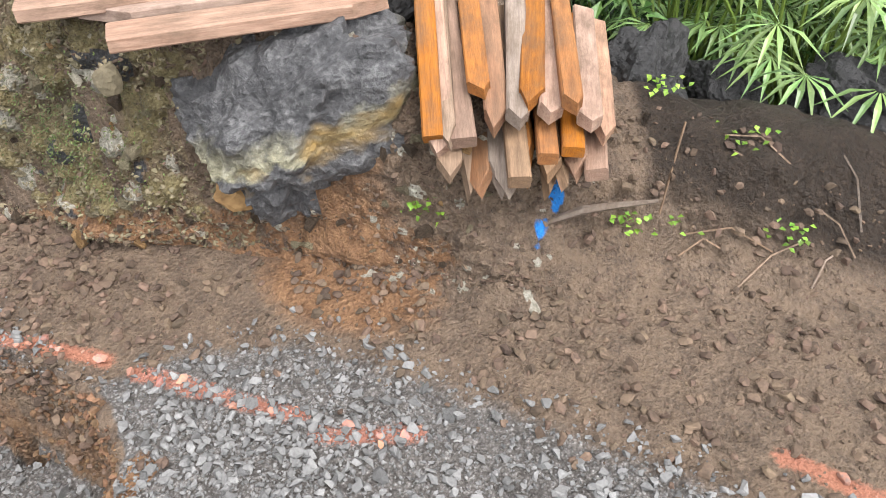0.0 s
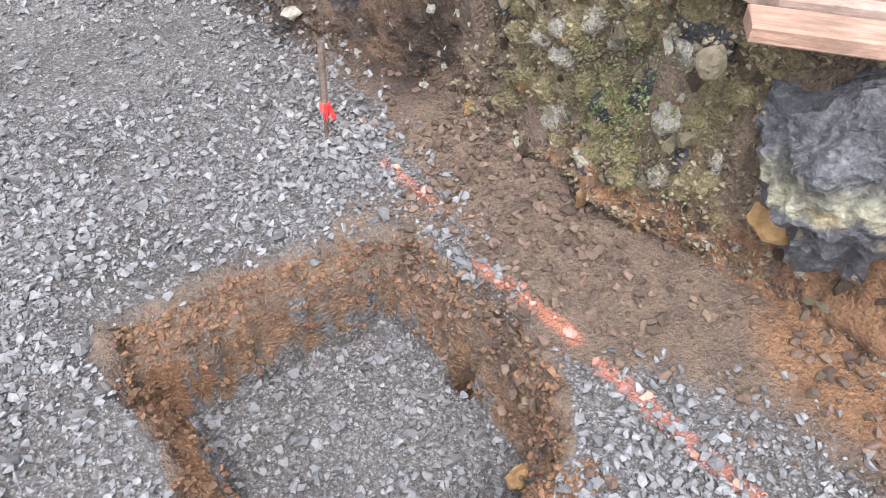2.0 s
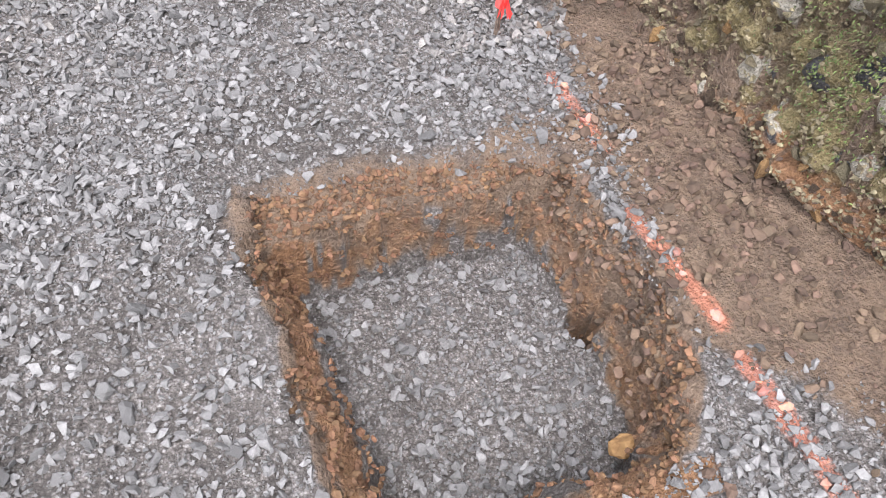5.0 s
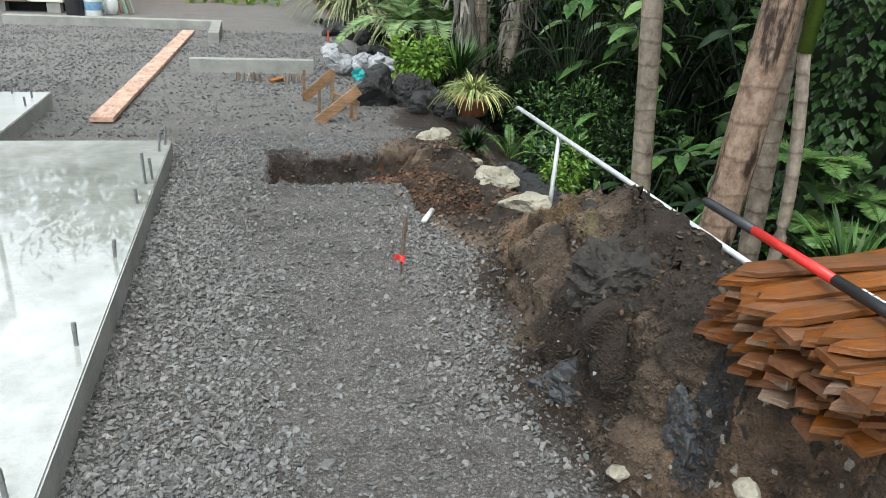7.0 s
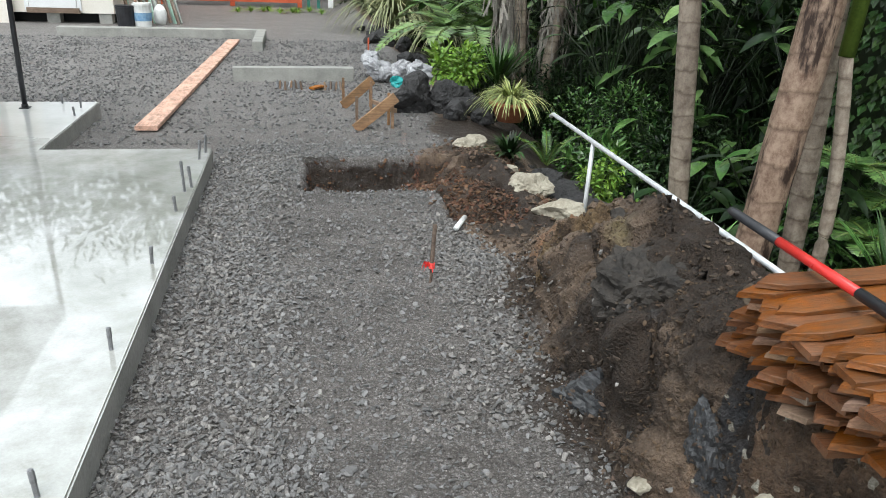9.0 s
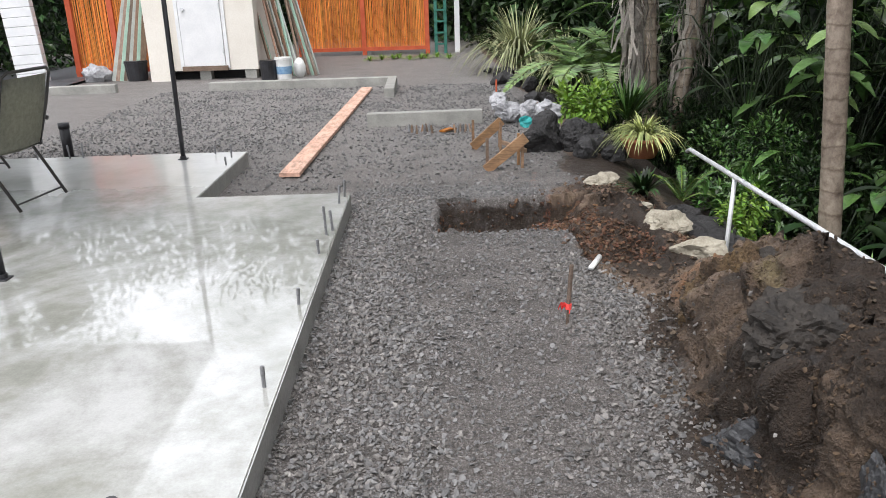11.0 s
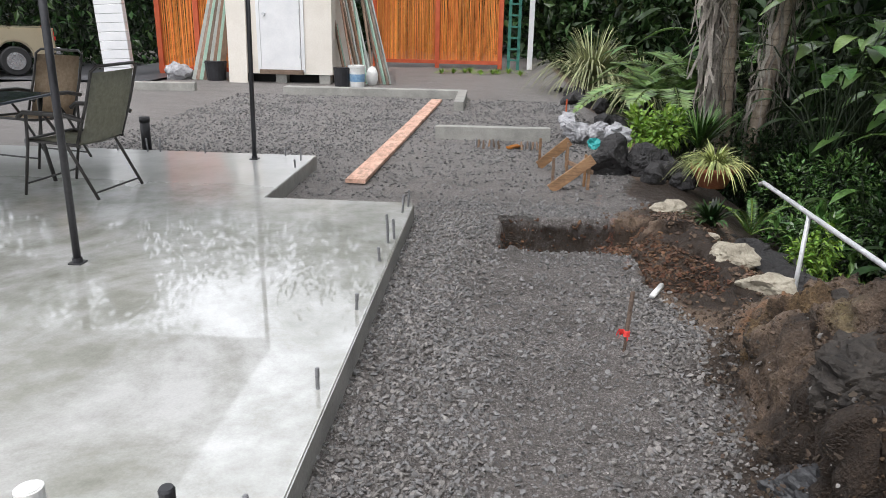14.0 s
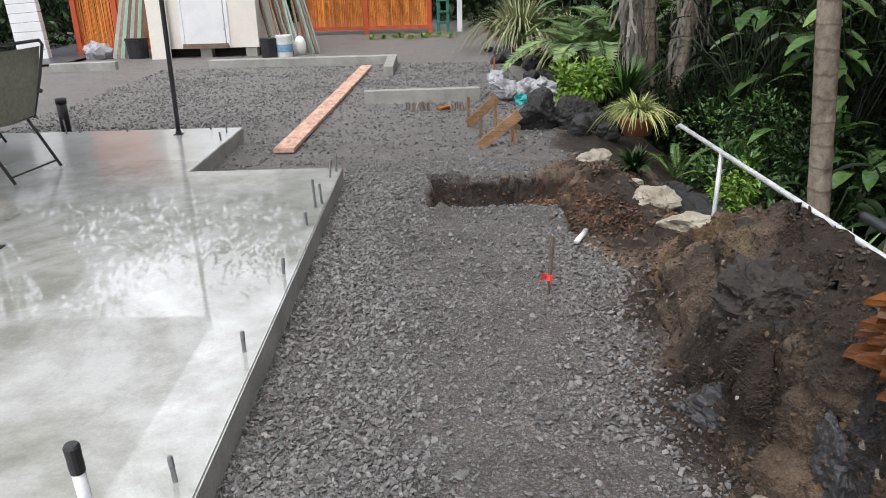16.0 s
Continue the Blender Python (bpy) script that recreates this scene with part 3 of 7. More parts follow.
push = 0.1 * lumpy + 0.05 * fbm(BX * 5, BY * 5, BZ * 5, 5, 70) + 0.028 * knob * stony + 0.011 * small_knob + (0.02 + 0.035 * step01(3.3, 3.6, BY)) * (0.3 - np.abs(fbm(BX * 12, BY * 12, BZ * 12, 5, 81))) + 0.014 * fbm(BX * 40, BY * 40, BZ * 40, 4, 90)
bco = bco + bn * ((push + 0.02) * fade - 0.03 * (1 - fade))[..., None]
nr, nc = BX.shape
idx = np.arange(nr * nc).reshape(nr, nc)
quads = np.stack((idx[:-1, :-1], idx[:-1, 1:], idx[1:, 1:], idx[1:, :-1]), -1).reshape(-1, 4)
bank = raw("cut_bank", bco.reshape(-1, 3), quads, GROUND, smooth=True)
bmask = ground_masks(bco[..., 0], bco[..., 1], bco[..., 2])
rub_zone = step01(2.0, 2.2, BY) * (1 - step01(2.65, 2.95, BY)) * step01(0.1, 0.3, BS)
bmask["moss"] = rub_zone * np.where(knob > 0.2, (tone1 > 0.62), 0.55 + 0.3 * fbm(BX * 9, BY * 9, BZ * 9, 3, 4))
bmask["pale"] = rub_zone * (knob > 0.15) * (tone1 < 0.5) * 0.9 + (1 - rub_zone) * (small_knob > 0.3) * (tone2 > 0.93) * (BY < 3.4)
bmask["rock"] = np.maximum(bmask["rock"] * (BY > 3.3), rub_zone * (knob > 0.15) * (tone1 > 0.5) * (tone1 < 0.62))
bmask["clay"] = np.maximum(bmask["clay"], (1 - step01(0.2, 0.45, BS)) * step01(1.45, 1.6, BY) * (1 - step01(2.4, 2.8, BY)) * (0.5 + 0.5 * tone2))
far = step01(3.3, 3.7, BY)
earth = step01(2.7, 3.0, BY) * (1 - far)
ochre = fbm(BX * 6, BY * 6, BZ * 6, 4, 36)
mott = fbm(BX * 5, BY * 5, BZ * 5, 4, 35)
block = step01(3.6, 3.8, BY) * (1 - step01(4.1, 4.3, BY + 0.15 * mott))
low = block * (1 - step01(0.12, 0.25, BZ))
face = step01(4.1, 4.3, BY) * (1 - step01(5.0, 5.3, BY)) * step01(-0.05, 0.1, BS) * (1 - step01(0.75, 1.0, BS))
on_bank = step01(-0.15, 0.05, BS)
bmask["rock"] = np.where(BY > 3.4, np.maximum(low * (0.75 + 0.4 * mott), 0.45 * block + 0.5 * mott * far), bmask["rock"])
shade_soil = earth * (0.5 + 0.45 * ochre) + far * (0.58 + 0.35 * block * (1 - low) + 0.15 * step01(0.6, 0.95, BS) - 0.14 * face + 0.7 * fbm(BX * 5, BY * 5, BZ * 5, 4, 37))
bmask["dirt"] = np.where(BY > 2.7, bmask["dirt"] * (1 - on_bank) + on_bank * np.maximum(shade_soil, 0), bmask["dirt"])
bmask["moss"] = np.where(BY > 3.4, face * (0.16 + 0.7 * mott), np.maximum(bmask["moss"], earth * (0.2 - 0.6 * ochre)))
bmask["clay"] = np.maximum(bmask["clay"], 0.5 * earth + face * (0.35 - 0.5 * mott))
bmask["soil"] = np.maximum(bmask["soil"], step01(-0.1, 0.1, BS))
for key, mask in bmask.items():
    at = bank.data.attributes.new(key, "FLOAT", "POINT")
    at.data.foreach_set("value", np.clip(mask, 0, 1).astype(np.float32).ravel())
tagged(bank, "crumbling brown earth bank with mossy stones stuck in it", "bank", kind="structure")
BANK_POINTS = bco

# ---- the concrete ----
def slab():
    outline = [(-0.93, -1.6), (-0.93, 6.95), (-1.97, 6.95), (-1.97, 8.49), (-6.4, 8.49), (-6.4, -1.6)]
    bm = bmesh.new()
    low = [bm.verts.new((x, y, -0.12)) for x, y in outline]
    bm.faces.new(low)
    up = bmesh.ops.extrude_face_region(bm, geom=bm.faces[:])["geom"]
    bmesh.ops.translate(bm, vec=(0, 0, 0.24), verts=[g for g in up if isinstance(g, bmesh.types.BMVert)])
    bmesh.ops.recalc_face_normals(bm, faces=bm.faces[:])
    rim = [e for e in bm.edges if all(v.co.z > 0.1 for v in e.verts)]
    bmesh.ops.bevel(bm, geom=rim, offset=0.006, segments=2, affect="EDGES")
    # formed sides take duller grey, with their lack of sky sheen painted in
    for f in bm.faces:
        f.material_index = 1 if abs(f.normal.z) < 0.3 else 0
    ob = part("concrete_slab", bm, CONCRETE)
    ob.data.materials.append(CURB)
    return ob


tagged(slab(), "wet grey concrete foundation slab with notched corner", "slab", kind="structure")


def footing(points, width, height, label):
    bm = bmesh.new()
    for a, b in zip(points, points[1:]):
        a, b = Vector(a), Vector(b)
        d = b - a
        box((d.length + width, width, height + 0.1), Matrix.Translation((a + b) / 2 - Vector((0, 0, 0.1))) @ Matrix.Rotation(math.atan2(d.y, d.x), 4, "Z"), 0.006, bm)
    return tagged(part("concrete_footing", bm, CURB), label, "footing", kind="structure")


footing([(-1.0, 10.3, 0), (0.15, 10.36, 0)], 0.12, 0.145, "short grey concrete footing strip standing on gravel")
footing([(-3.7, 14.05, 0), (-0.95, 14.15, 0)], 0.18, 0.13, "long grey concrete footing strip on gravel")
footing([(-0.93, 13.95, 0), (-0.92, 12.7, 0)], 0.14, 0.13, "grey concrete footing return on gravel")
footing([(-6.2, 14.1, 0), (-5.4, 14.2, 0)], 0.18, 0.13, "stub of grey concrete footing on gravel")

# ---- reclaimed timber on the bank ----
def picket(length, width, thick, seed, point=0.0, splinter=0.0):
    """A board along +x from the origin, its near end cut to a point of the depth given; worn edges."""
    rng = np.random.default_rng(seed)
    bm = bmesh.new()
    n = 7
    sec = []
    xs = list(np.linspace(point, length, n))
    cut = rng.uniform(0.25, 0.75)
    bow = rng.uniform(-0.006, 0.006)
    ch = min(thick, width) * 0.12
    for i, x in enumerate(xs):
        s = bow * math.sin(math.pi * x / length)
        w, t = width / 2 * (1 + rng.uniform(-0.02, 0.02)), thick
        ring = [(-w, ch), (-w + ch, 0), (w - ch, 0), (w, ch), (w, t - ch), (w - ch, t), (-w + ch, t), (-w, t - ch)]
        sec.append([bm.verts.new((x + (rng.uniform(-splinter, splinter) if i == n - 1 else 0), a, b + s)) for a, b in ring])
    for a, b in zip(sec, sec[1:]):
        for k in range(8):
            bm.faces.new((a[k], a[(k + 1) % 8], b[(k + 1) % 8], b[k]))
    bm.faces.new(sec[-1])
    if point:
        tip = (cut - 0.5) * width * 0.9
        lo, hi = bm.verts.new((0, tip, 0.1 * thick)), bm.verts.new((0.004, tip, 0.9 * thick))
        a = sec[0]
        for ring in ((a[1], a[2], lo), (a[5], a[6], hi)):
            bm.faces.new(ring)
        bm.faces.new((a[2], a[3], a[4], a[5], hi, lo))
        bm.faces.new((a[6], a[7], a[0], a[1], lo, hi))
    else:
        bm.faces.new(sec[0][::-1])
    bmesh.ops.recalc_face_normals(bm, faces=bm.faces[:])
    return bm


def board(m, length, width, thick, seed, material, label, point=0.0, splinter=0.004, group=""):
    ob = part("timber_board", picket(length, width, thick, seed, point, splinter), material)
    ob.matrix_basis = m
    return tagged(ob, label, "timber board", group)


def aim(start, end, roll=0.0):
    """A pose at start whose x runs to end and whose z is as upright as can be, rolled by degrees."""
    x = (Vector(end) - Vector(start)).normalized()
    y = Vector((0, 0, 1)).cross(x).normalized()
    m = Matrix((x, y, x.cross(y))).transposed().to_4x4()
    return Matrix.Translation(start) @ m @ Matrix.Rotation(radians(roll), 4, "X")


rnd = random.Random(11)
# broad planks lying along the top of the rock
A = Vector((0.70, -0.71, 0.0))
side = Vector((0.71, 0.70, 0.0))
origin = Vector((0.785, 2.105, 0.565))
PILE_A = [
    # along, back, up, length, width, thick, point, reverse, material
    (0.0, 0.02, 0.000, 0.53, 0.085, 0.03, 0.08, True, PINK_WOOD),
    (-0.06, 0.12, 0.010, 0.62, 0.09, 0.03, 0.10, False, PINK_WOOD),
    (0.02, 0.18, 0.045, 0.55, 0.09, 0.03, 0.0, False, PINK_WOOD),
    (-0.16, 0.16, 0.030, 0.42, 0.11, 0.03, 0.0, False, ORANGE_WOOD),
    (-0.12, 0.24, 0.060, 0.66, 0.09, 0.028, 0.0, False, PINK_WOOD),
    (-0.20, 0.30, 0.030, 0.7, 0.09, 0.03, 0.0, False, ORANGE_WOOD),
    (-0.10, 0.33, 0.062, 0.75, 0.09, 0.03, 0.0, True, ORANGE_WOOD),
    (-0.16, 0.36, 0.095, 0.8, 0.09, 0.03, 0.05, True, GREY_WOOD),
    (-0.22, 0.40, 0.02, 0.8, 0.09, 0.03, 0.0, True, ORANGE_WOOD),
    (-0.08, 0.42, 0.128, 0.72, 0.09, 0.028, 0.0, False, ORANGE_WOOD),
    (-0.2, 0.46, 0.08, 0.8, 0.09, 0.03, 0.05, False, ORANGE_WOOD),
]
for i, (al, back, up, ln, wd, th, pt, rev, mt) in enumerate(PILE_A):
    p = origin + A * al + side * (back + 0.02) + Vector((0, 0, up))
    q = p + A * ln + Vector((rnd.uniform(-0.02, 0.02), rnd.uniform(-0.02, 0.02), -0.01 if back < 0.1 else 0.0))
    p, q = (q, p) if rev else (p, q)
    label = {PINK_WOOD.name: "pinkish weathered board laid flat on the rock", ORANGE_WOOD.name: "orange stained board stacked on the bank", GREY_WOOD.name: "greyed weathered board stacked on the bank"}[mt.name]
    board(aim(p, q, rnd.uniform(-3, 3)), ln, wd, th, 100 + i, mt, label, pt, group="flat boards on the rock")

# pointed pickets piled crosswise, their points over the gravel
for layer in range(12):
    z = 0.515 + 0.0172 * layer
    for k in range(9):
        y = 2.97 + 0.06 * k + rnd.uniform(-0.02, 0.02) - 0.009 * layer
        if layer > 9 and (k < 2 or rnd.random() < 0.3):
            continue
        x = 0.635 - 0.003 * layer + rnd.uniform(-0.055, 0.055) + 0.012 * abs(k - 4)
        yaw = radians(3 + rnd.uniform(-8, 8))
        d = Vector((math.cos(yaw), math.sin(yaw), rnd.uniform(-0.025, 0.025)))
        p = Vector((x, y, z + rnd.uniform(-0.003, 0.003)))
        mt = rnd.choice((WET_WOOD,) * 10 + (ORANGE_WOOD, GREY_WOOD))
        board(aim(p, p + d, rnd.uniform(-9, 9)), rnd.uniform(0.7, 1.0), rnd.uniform(0.05, 0.075), rnd.uniform(0.014, 0.02), 300 + layer * 10 + k, mt,
              "orange-brown pointed picket in a criss-cross pile on the bank" if mt is not GREY_WOOD else "greyed pointed picket in a criss-cross pile on the bank",
              rnd.choice((0.04, 0.06, 0.08, 0.0)), group="picket pile")

# short posts and pickets tipped over the bank's edge, butts hanging down
fan_lo = [(1.03, 1.585, 0.37), (1.025, 1.56, 0.335), (1.02, 1.55, 0.36), (1.05, 1.53, 0.36), (1.13, 1.53, 0.42), (1.09, 1.475, 0.37), (1.035, 1.405, 0.31), (1.10, 1.44, 0.39), (1.13, 1.42, 0.42),
          (1.09, 1.37, 0.34), (1.13, 1.385, 0.40), (1.07, 1.35, 0.31), (1.12, 1.33, 0.35), (1.15, 1.31, 0.39), (1.16, 1.28, 0.36), (1.12, 1.275, 0.31), (1.13, 1.34, 0.43)]
fan_hi = [(1.35, 1.765, 0.6), (1.36, 1.755, 0.57), (1.40, 1.76, 0.52), (1.40, 1.74, 0.48), (1.43, 1.695, 0.5), (1.47, 1.67, 0.5), (1.48, 1.63, 0.43), (1.52, 1.62, 0.48), (1.55, 1.58, 0.48),
          (1.53, 1.57, 0.41), (1.56, 1.55, 0.45), (1.54, 1.55, 0.38), (1.58, 1.51, 0.4), (1.62, 1.48, 0.4), (1.64, 1.45, 0.37), (1.6, 1.44, 0.34), (1.57, 1.53, 0.47)]
for i, (p, q) in enumerate(zip(fan_lo, fan_hi)):
    mt = (ORANGE_WOOD, PINK_WOOD, GREY_WOOD)[(0, 0, 2, 0, 0, 0, 2, 2, 0, 0, 1, 2, 0, 1, 0, 1, 0)[i]]
    ln = (Vector(q) - Vector(p)).length
    board(aim(p, q, rnd.uniform(-12, 12)), ln, rnd.uniform(0.036, 0.054), rnd.uniform(0.025, 0.036), 500 + i, mt,
          {PINK_WOOD.name: "pale weathered short stake tipped over the bank edge", ORANGE_WOOD.name: "orange short stake tipped over the bank edge", GREY_WOOD.name: "grey rotten stake tipped over the bank edge"}[mt.name],
          (0.0, 0.03, 0.05)[i % 3], 0.015, group="fan of stakes")

for i in range(9):
    p = Vector((1.0 + 0.012 * i + rnd.uniform(-0.02, 0.02), 1.53 - 0.028 * i, 0.27 + rnd.uniform(-0.02, 0.05)))
    q = p + Vector((0.42, 0.2 + rnd.uniform(-0.05, 0.05), 0.1))
    board(aim(p, q, rnd.uniform(-40, 40)), 0.4, rnd.uniform(0.035, 0.055), 0.025, 560 + i, (GREY_WOOD, GREY_WOOD, ORANGE_WOOD)[i % 3],
          "rotten pointed stake butt hanging under the stake pile", rnd.choice((0.05, 0.08, 0.1)), 0.01, group="fan of stakes")

# the loose long plank on the gravel
board(aim((-1.52, 7.93, 0.012), (-1.30, 13.55, 0.012)), 5.62, 0.165, 0.035, 900, PLANK_WOOD, "long reddish mortar-stained plank lying on gravel")

# the red and black pole lying over the pickets
pole = thing("digging_bar", "long round pole with red middle and black grips resting on pickets", "tool", aim((0.81, 3.76, 0.752), (0.775, 2.3, 0.752)))
part("grip", tube([(0, 0, 0), (0.02, 0, 0), (0.24, 0, 0)], 0.013, 12, taper=[0.009, 0.013, 0.013]), BLACK, pole, "black grip", True)
part("shaft", tube([(0.24, 0, 0), (0.54, 0, 0)], 0.0122, 12), RED, pole, "red enamel shaft", True)
part("grip", tube([(0.54, 0, 0), (0.92, 0, 0)], 0.013, 12), BLACK, pole, "black grip", True)
part("shaft", tube([(0.92, 0, 0), (1.5, 0, 0)], 0.0122, 12), RED, pole, "red enamel shaft", True)
for k in range(6):
    part("print_bar", box((0.012, 0.006, 0.002), pose(0.62 + 0.017 * k, 0.004, 0.0122)), WHITE_PAINT, pole, "white printed bar")

# ---- shed, fences, far things ----
REED = surface("orange_reed", (0.42, 0.11, 0.016), (0.82, 0.32, 0.07), 3, 0.6, 0.004, 50, vary=0.3, stretch=(1, 1, 0.15))
RED_FRAME = surface("red_brown_frame", (0.4, 0.06, 0.02), (0.62, 0.13, 0.05), 5, 0.5, 0.002, 60)
DARK = surface("gap_shade", (0.008, 0.008, 0.008), (0.02, 0.02, 0.02), 5, 0.9)


def shed(x0, x1, y, depth=2.2, h=2.5):
    ob = thing("garden_shed", "cream plywood shed raised on blocks with white door", "shed", pose((x0 + x1) / 2, y, 0))
    w = x1 - x0
    part("wall", box((w, 0.06, h - 0.16), pose(0, 0.03, 0.16), 0.004), CREAM, ob, "cream front wall")
    part("wall", box((0.06, depth, h - 0.16), pose(-w / 2 + 0.03, depth / 2 + 0.06, 0.16)), CREAM, ob)
    part("wall", box((0.06, depth, h - 0.16), pose(w / 2 - 0.03, depth / 2 + 0.06, 0.16)), CREAM, ob)
    part("roof", box((w + 0.3, depth + 0.5, 0.08), pose(0, depth / 2, h)), CURB, ob)
    # no real base: a near-black box stands in for the shade below
    part("base", box((w - 0.1, depth - 0.2, 0.17), pose(0, depth / 2 + 0.12, 0)), DARK, ob, "near-black box painting the shade under the shed")
    door = part("door", box((0.72, 0.04, 2.0), pose(0.03, -0.022, 0.24), 0.004), WHITE_PAINT, ob, "plain white door")
    part("door_handle", tube([(-0.25, -0.04, 1.2), (-0.25, -0.1, 1.2)], 0.03, 10), STEEL, door, "round metal knob")
    for zz in (0.45, 1.2, 1.95):
        part("hinge", box((0.02, 0.015, 0.09), pose(0.375, -0.05, zz)), STEEL, door)
    part("door_sill", box((0.8, 0.06, 0.08), pose(0.03, -0.03, 0.16)), GREY_WOOD, ob)
    for s in (-1, 1):
        part("door_trim", box((0.06, 0.03, 2.1), pose(0.03 + s * 0.40, -0.016, 0.2)), WHITE_PAINT, ob)
    for s in (-1, 0, 1):
        part("block", box((0.2, 0.2, 0.16), pose(s * (w / 2 - 0.15), 0.12, 0)), CURB, ob)
    return ob


shed(-5.28, -3.37, 15.75)


def reed_fence(x0, x1, y, h, label):
    ob = thing("reed_fence", label, "fence", pose(x0, y, 0))
    w = x1 - x0
    for x in (0.05, w * 0.5, w - 0.05):
        part("post", box((0.1, 0.1, h + 0.1), pose(x, 0, 0), 0.005), RED_FRAME, ob)
    for z in (0.1, h - 0.05):
        part("rail", box((w, 0.06, 0.08), pose(w / 2, -0.03, z)), RED_FRAME, ob)
    rng = np.random.default_rng(int(abs(x0) * 10))
    vs, fs = [], []
    n = int(w / 0.022)
    for i in range(n):
        cx, r, top = 0.05 + (w - 0.1) * (i + 0.5) / n, 0.010, h - rng.uniform(0, 0.06)
        dy, lean = rng.uniform(-0.01, 0.01), rng.uniform(-0.015, 0.015)
        b = len(vs)
        for z, l in ((0.12, 0), (top, lean)):
            for a in range(5):
                vs.append((cx + l + r * math.cos(a * 1.2566), dy + r * math.sin(a * 1.2566), z))
        fs += [(b + a, b + (a + 1) % 5, b + 5 + (a + 1) % 5, b + 5 + a) for a in range(5)]
    tagged(raw("reed_screen", vs, fs, REED, ob, "orange split reed screen"), kind="stuff")
    return ob


reed_fence(-3.35, -0.3, 20.2, 2.4, "orange reed fence panel in red-brown frame")
reed_fence(-6.95, -5.35, 16.6, 2.4, "orange reed fence panel beside the shed")

# ---- loose stone ----
def stone_shapes(n, seed, corners=10):
    rng = np.random.default_rng(seed)
    shapes = []
    for _ in range(n):
        bm = bmesh.new()
        pts = rng.normal(size=(corners, 3))
        pts /= np.linalg.norm(pts, axis=1, keepdims=True)
        pts *= np.array((1, rng.uniform(0.6, 0.95), rng.uniform(0.4, 0.75)))
        for p in pts:
            bm.verts.new(p)
        bmesh.ops.convex_hull(bm, input=bm.verts[:])
        bmesh.ops.delete(bm, geom=[v for v in bm.verts if not v.link_faces], context="VERTS")
        bmesh.ops.triangulate(bm, faces=bm.faces[:])
        bm.verts.index_update()
        shapes.append((np.array([v.co for v in bm.verts]), np.array([[v.index for v in f.verts] for f in bm.faces])))
        bm.free()
    return shapes


SHAPES = stone_shapes(16, 3)
CHIPS = stone_shapes(12, 4, 7)
CLODS = stone_shapes(12, 5, 16)


def rotations(n, rng, tilt=0.5):
    a, b, c = rng.uniform(0, 2 * np.pi, n), rng.normal(0, tilt, n), rng.normal(0, tilt, n)
    ca, sa, cb, sb, cc, sc = np.cos(a), np.sin(a), np.cos(b), np.sin(b), np.cos(c), np.sin(c)
    o = np.zeros(n)
    rz = np.stack((ca, -sa, o, sa, ca, o, o, o, o + 1), -1).reshape(n, 3, 3)
    rx = np.stack((o + 1, o, o, o, cb, -sb, o, sb, cb), -1).reshape(n, 3, 3)
    ry = np.stack((cc, o, sc, o, o + 1, o, -sc, o, cc), -1).reshape(n, 3, 3)
    return rz @ rx @ ry


def joined_stones(pos, size, rng, shapes=None):
    n, shapes = len(pos), shapes or SHAPES
    rot, kind = rotations(n, rng), rng.integers(0, len(shapes), n)
    vs, fs, base = [], [], 0
    for k, (sv, sf) in enumerate(shapes):
        sel = np.where(kind == k)[0]
        v = np.einsum("nij,vj->nvi", rot[sel], sv) * size[sel][:, None, None] + pos[sel][:, None, :]
        f = sf[None] + (base + np.arange(len(sel)) * len(sv))[:, None, None]
        vs.append(v.reshape(-1, 3))
        fs.append(f.reshape(-1, 3))
        base += len(sel) * len(sv)
    return np.concatenate(vs), np.concatenate(fs)


def scatter(n, x0, x1, y0, y1, lo, hi, seed, keep, sink=0.75, skew=2.2):
    rng = np.random.default_rng(seed)
    x, y = rng.uniform(x0, x1, n), rng.uniform(y0, y1, n)
    k = keep(x, y, rng.uniform(0, 1, n))
    x, y = x[k], y[k]
    s = lo + (hi - lo) * rng.uniform(0, 1, len(x)) ** skew
    z = ground_height(x, y) + s * sink * 0.5
    return np.stack((x, y, z), -1), s, rng


def on_gravel(x, y, u):
    m = ground_masks(x, y, ground_height(x, y))
    calm = 1 - 0.75 * step01(2.9, 3.6, y) * (1 - step01(0.2, 0.55, np.abs(x + 0.02))) * (1 - step01(6.0, 7.0, y))
    patch = calm * (0.4 + 0.6 * step01(-0.25, 0.3, fbm(x * 2.2, y * 2.2, 0, 3, 40)))
    slab_in = (x < -0.93) & ((y < 6.95) | ((x < -1.97) & (y < 8.49)))
    return (u < patch * (1 - m["soil"]) * (1 - m["dirt"])) & ~slab_in & (x < 1.2)


def on_soil(x, y, u):
    m = ground_masks(x, y, ground_height(x, y))
    return (u < np.maximum(m["soil"], m["clay"]) * (0.25 + 0.75 * step01(-0.2, 0.4, fbm(x * 3, y * 3, 0, 3, 41)))) & (x < 1.6)


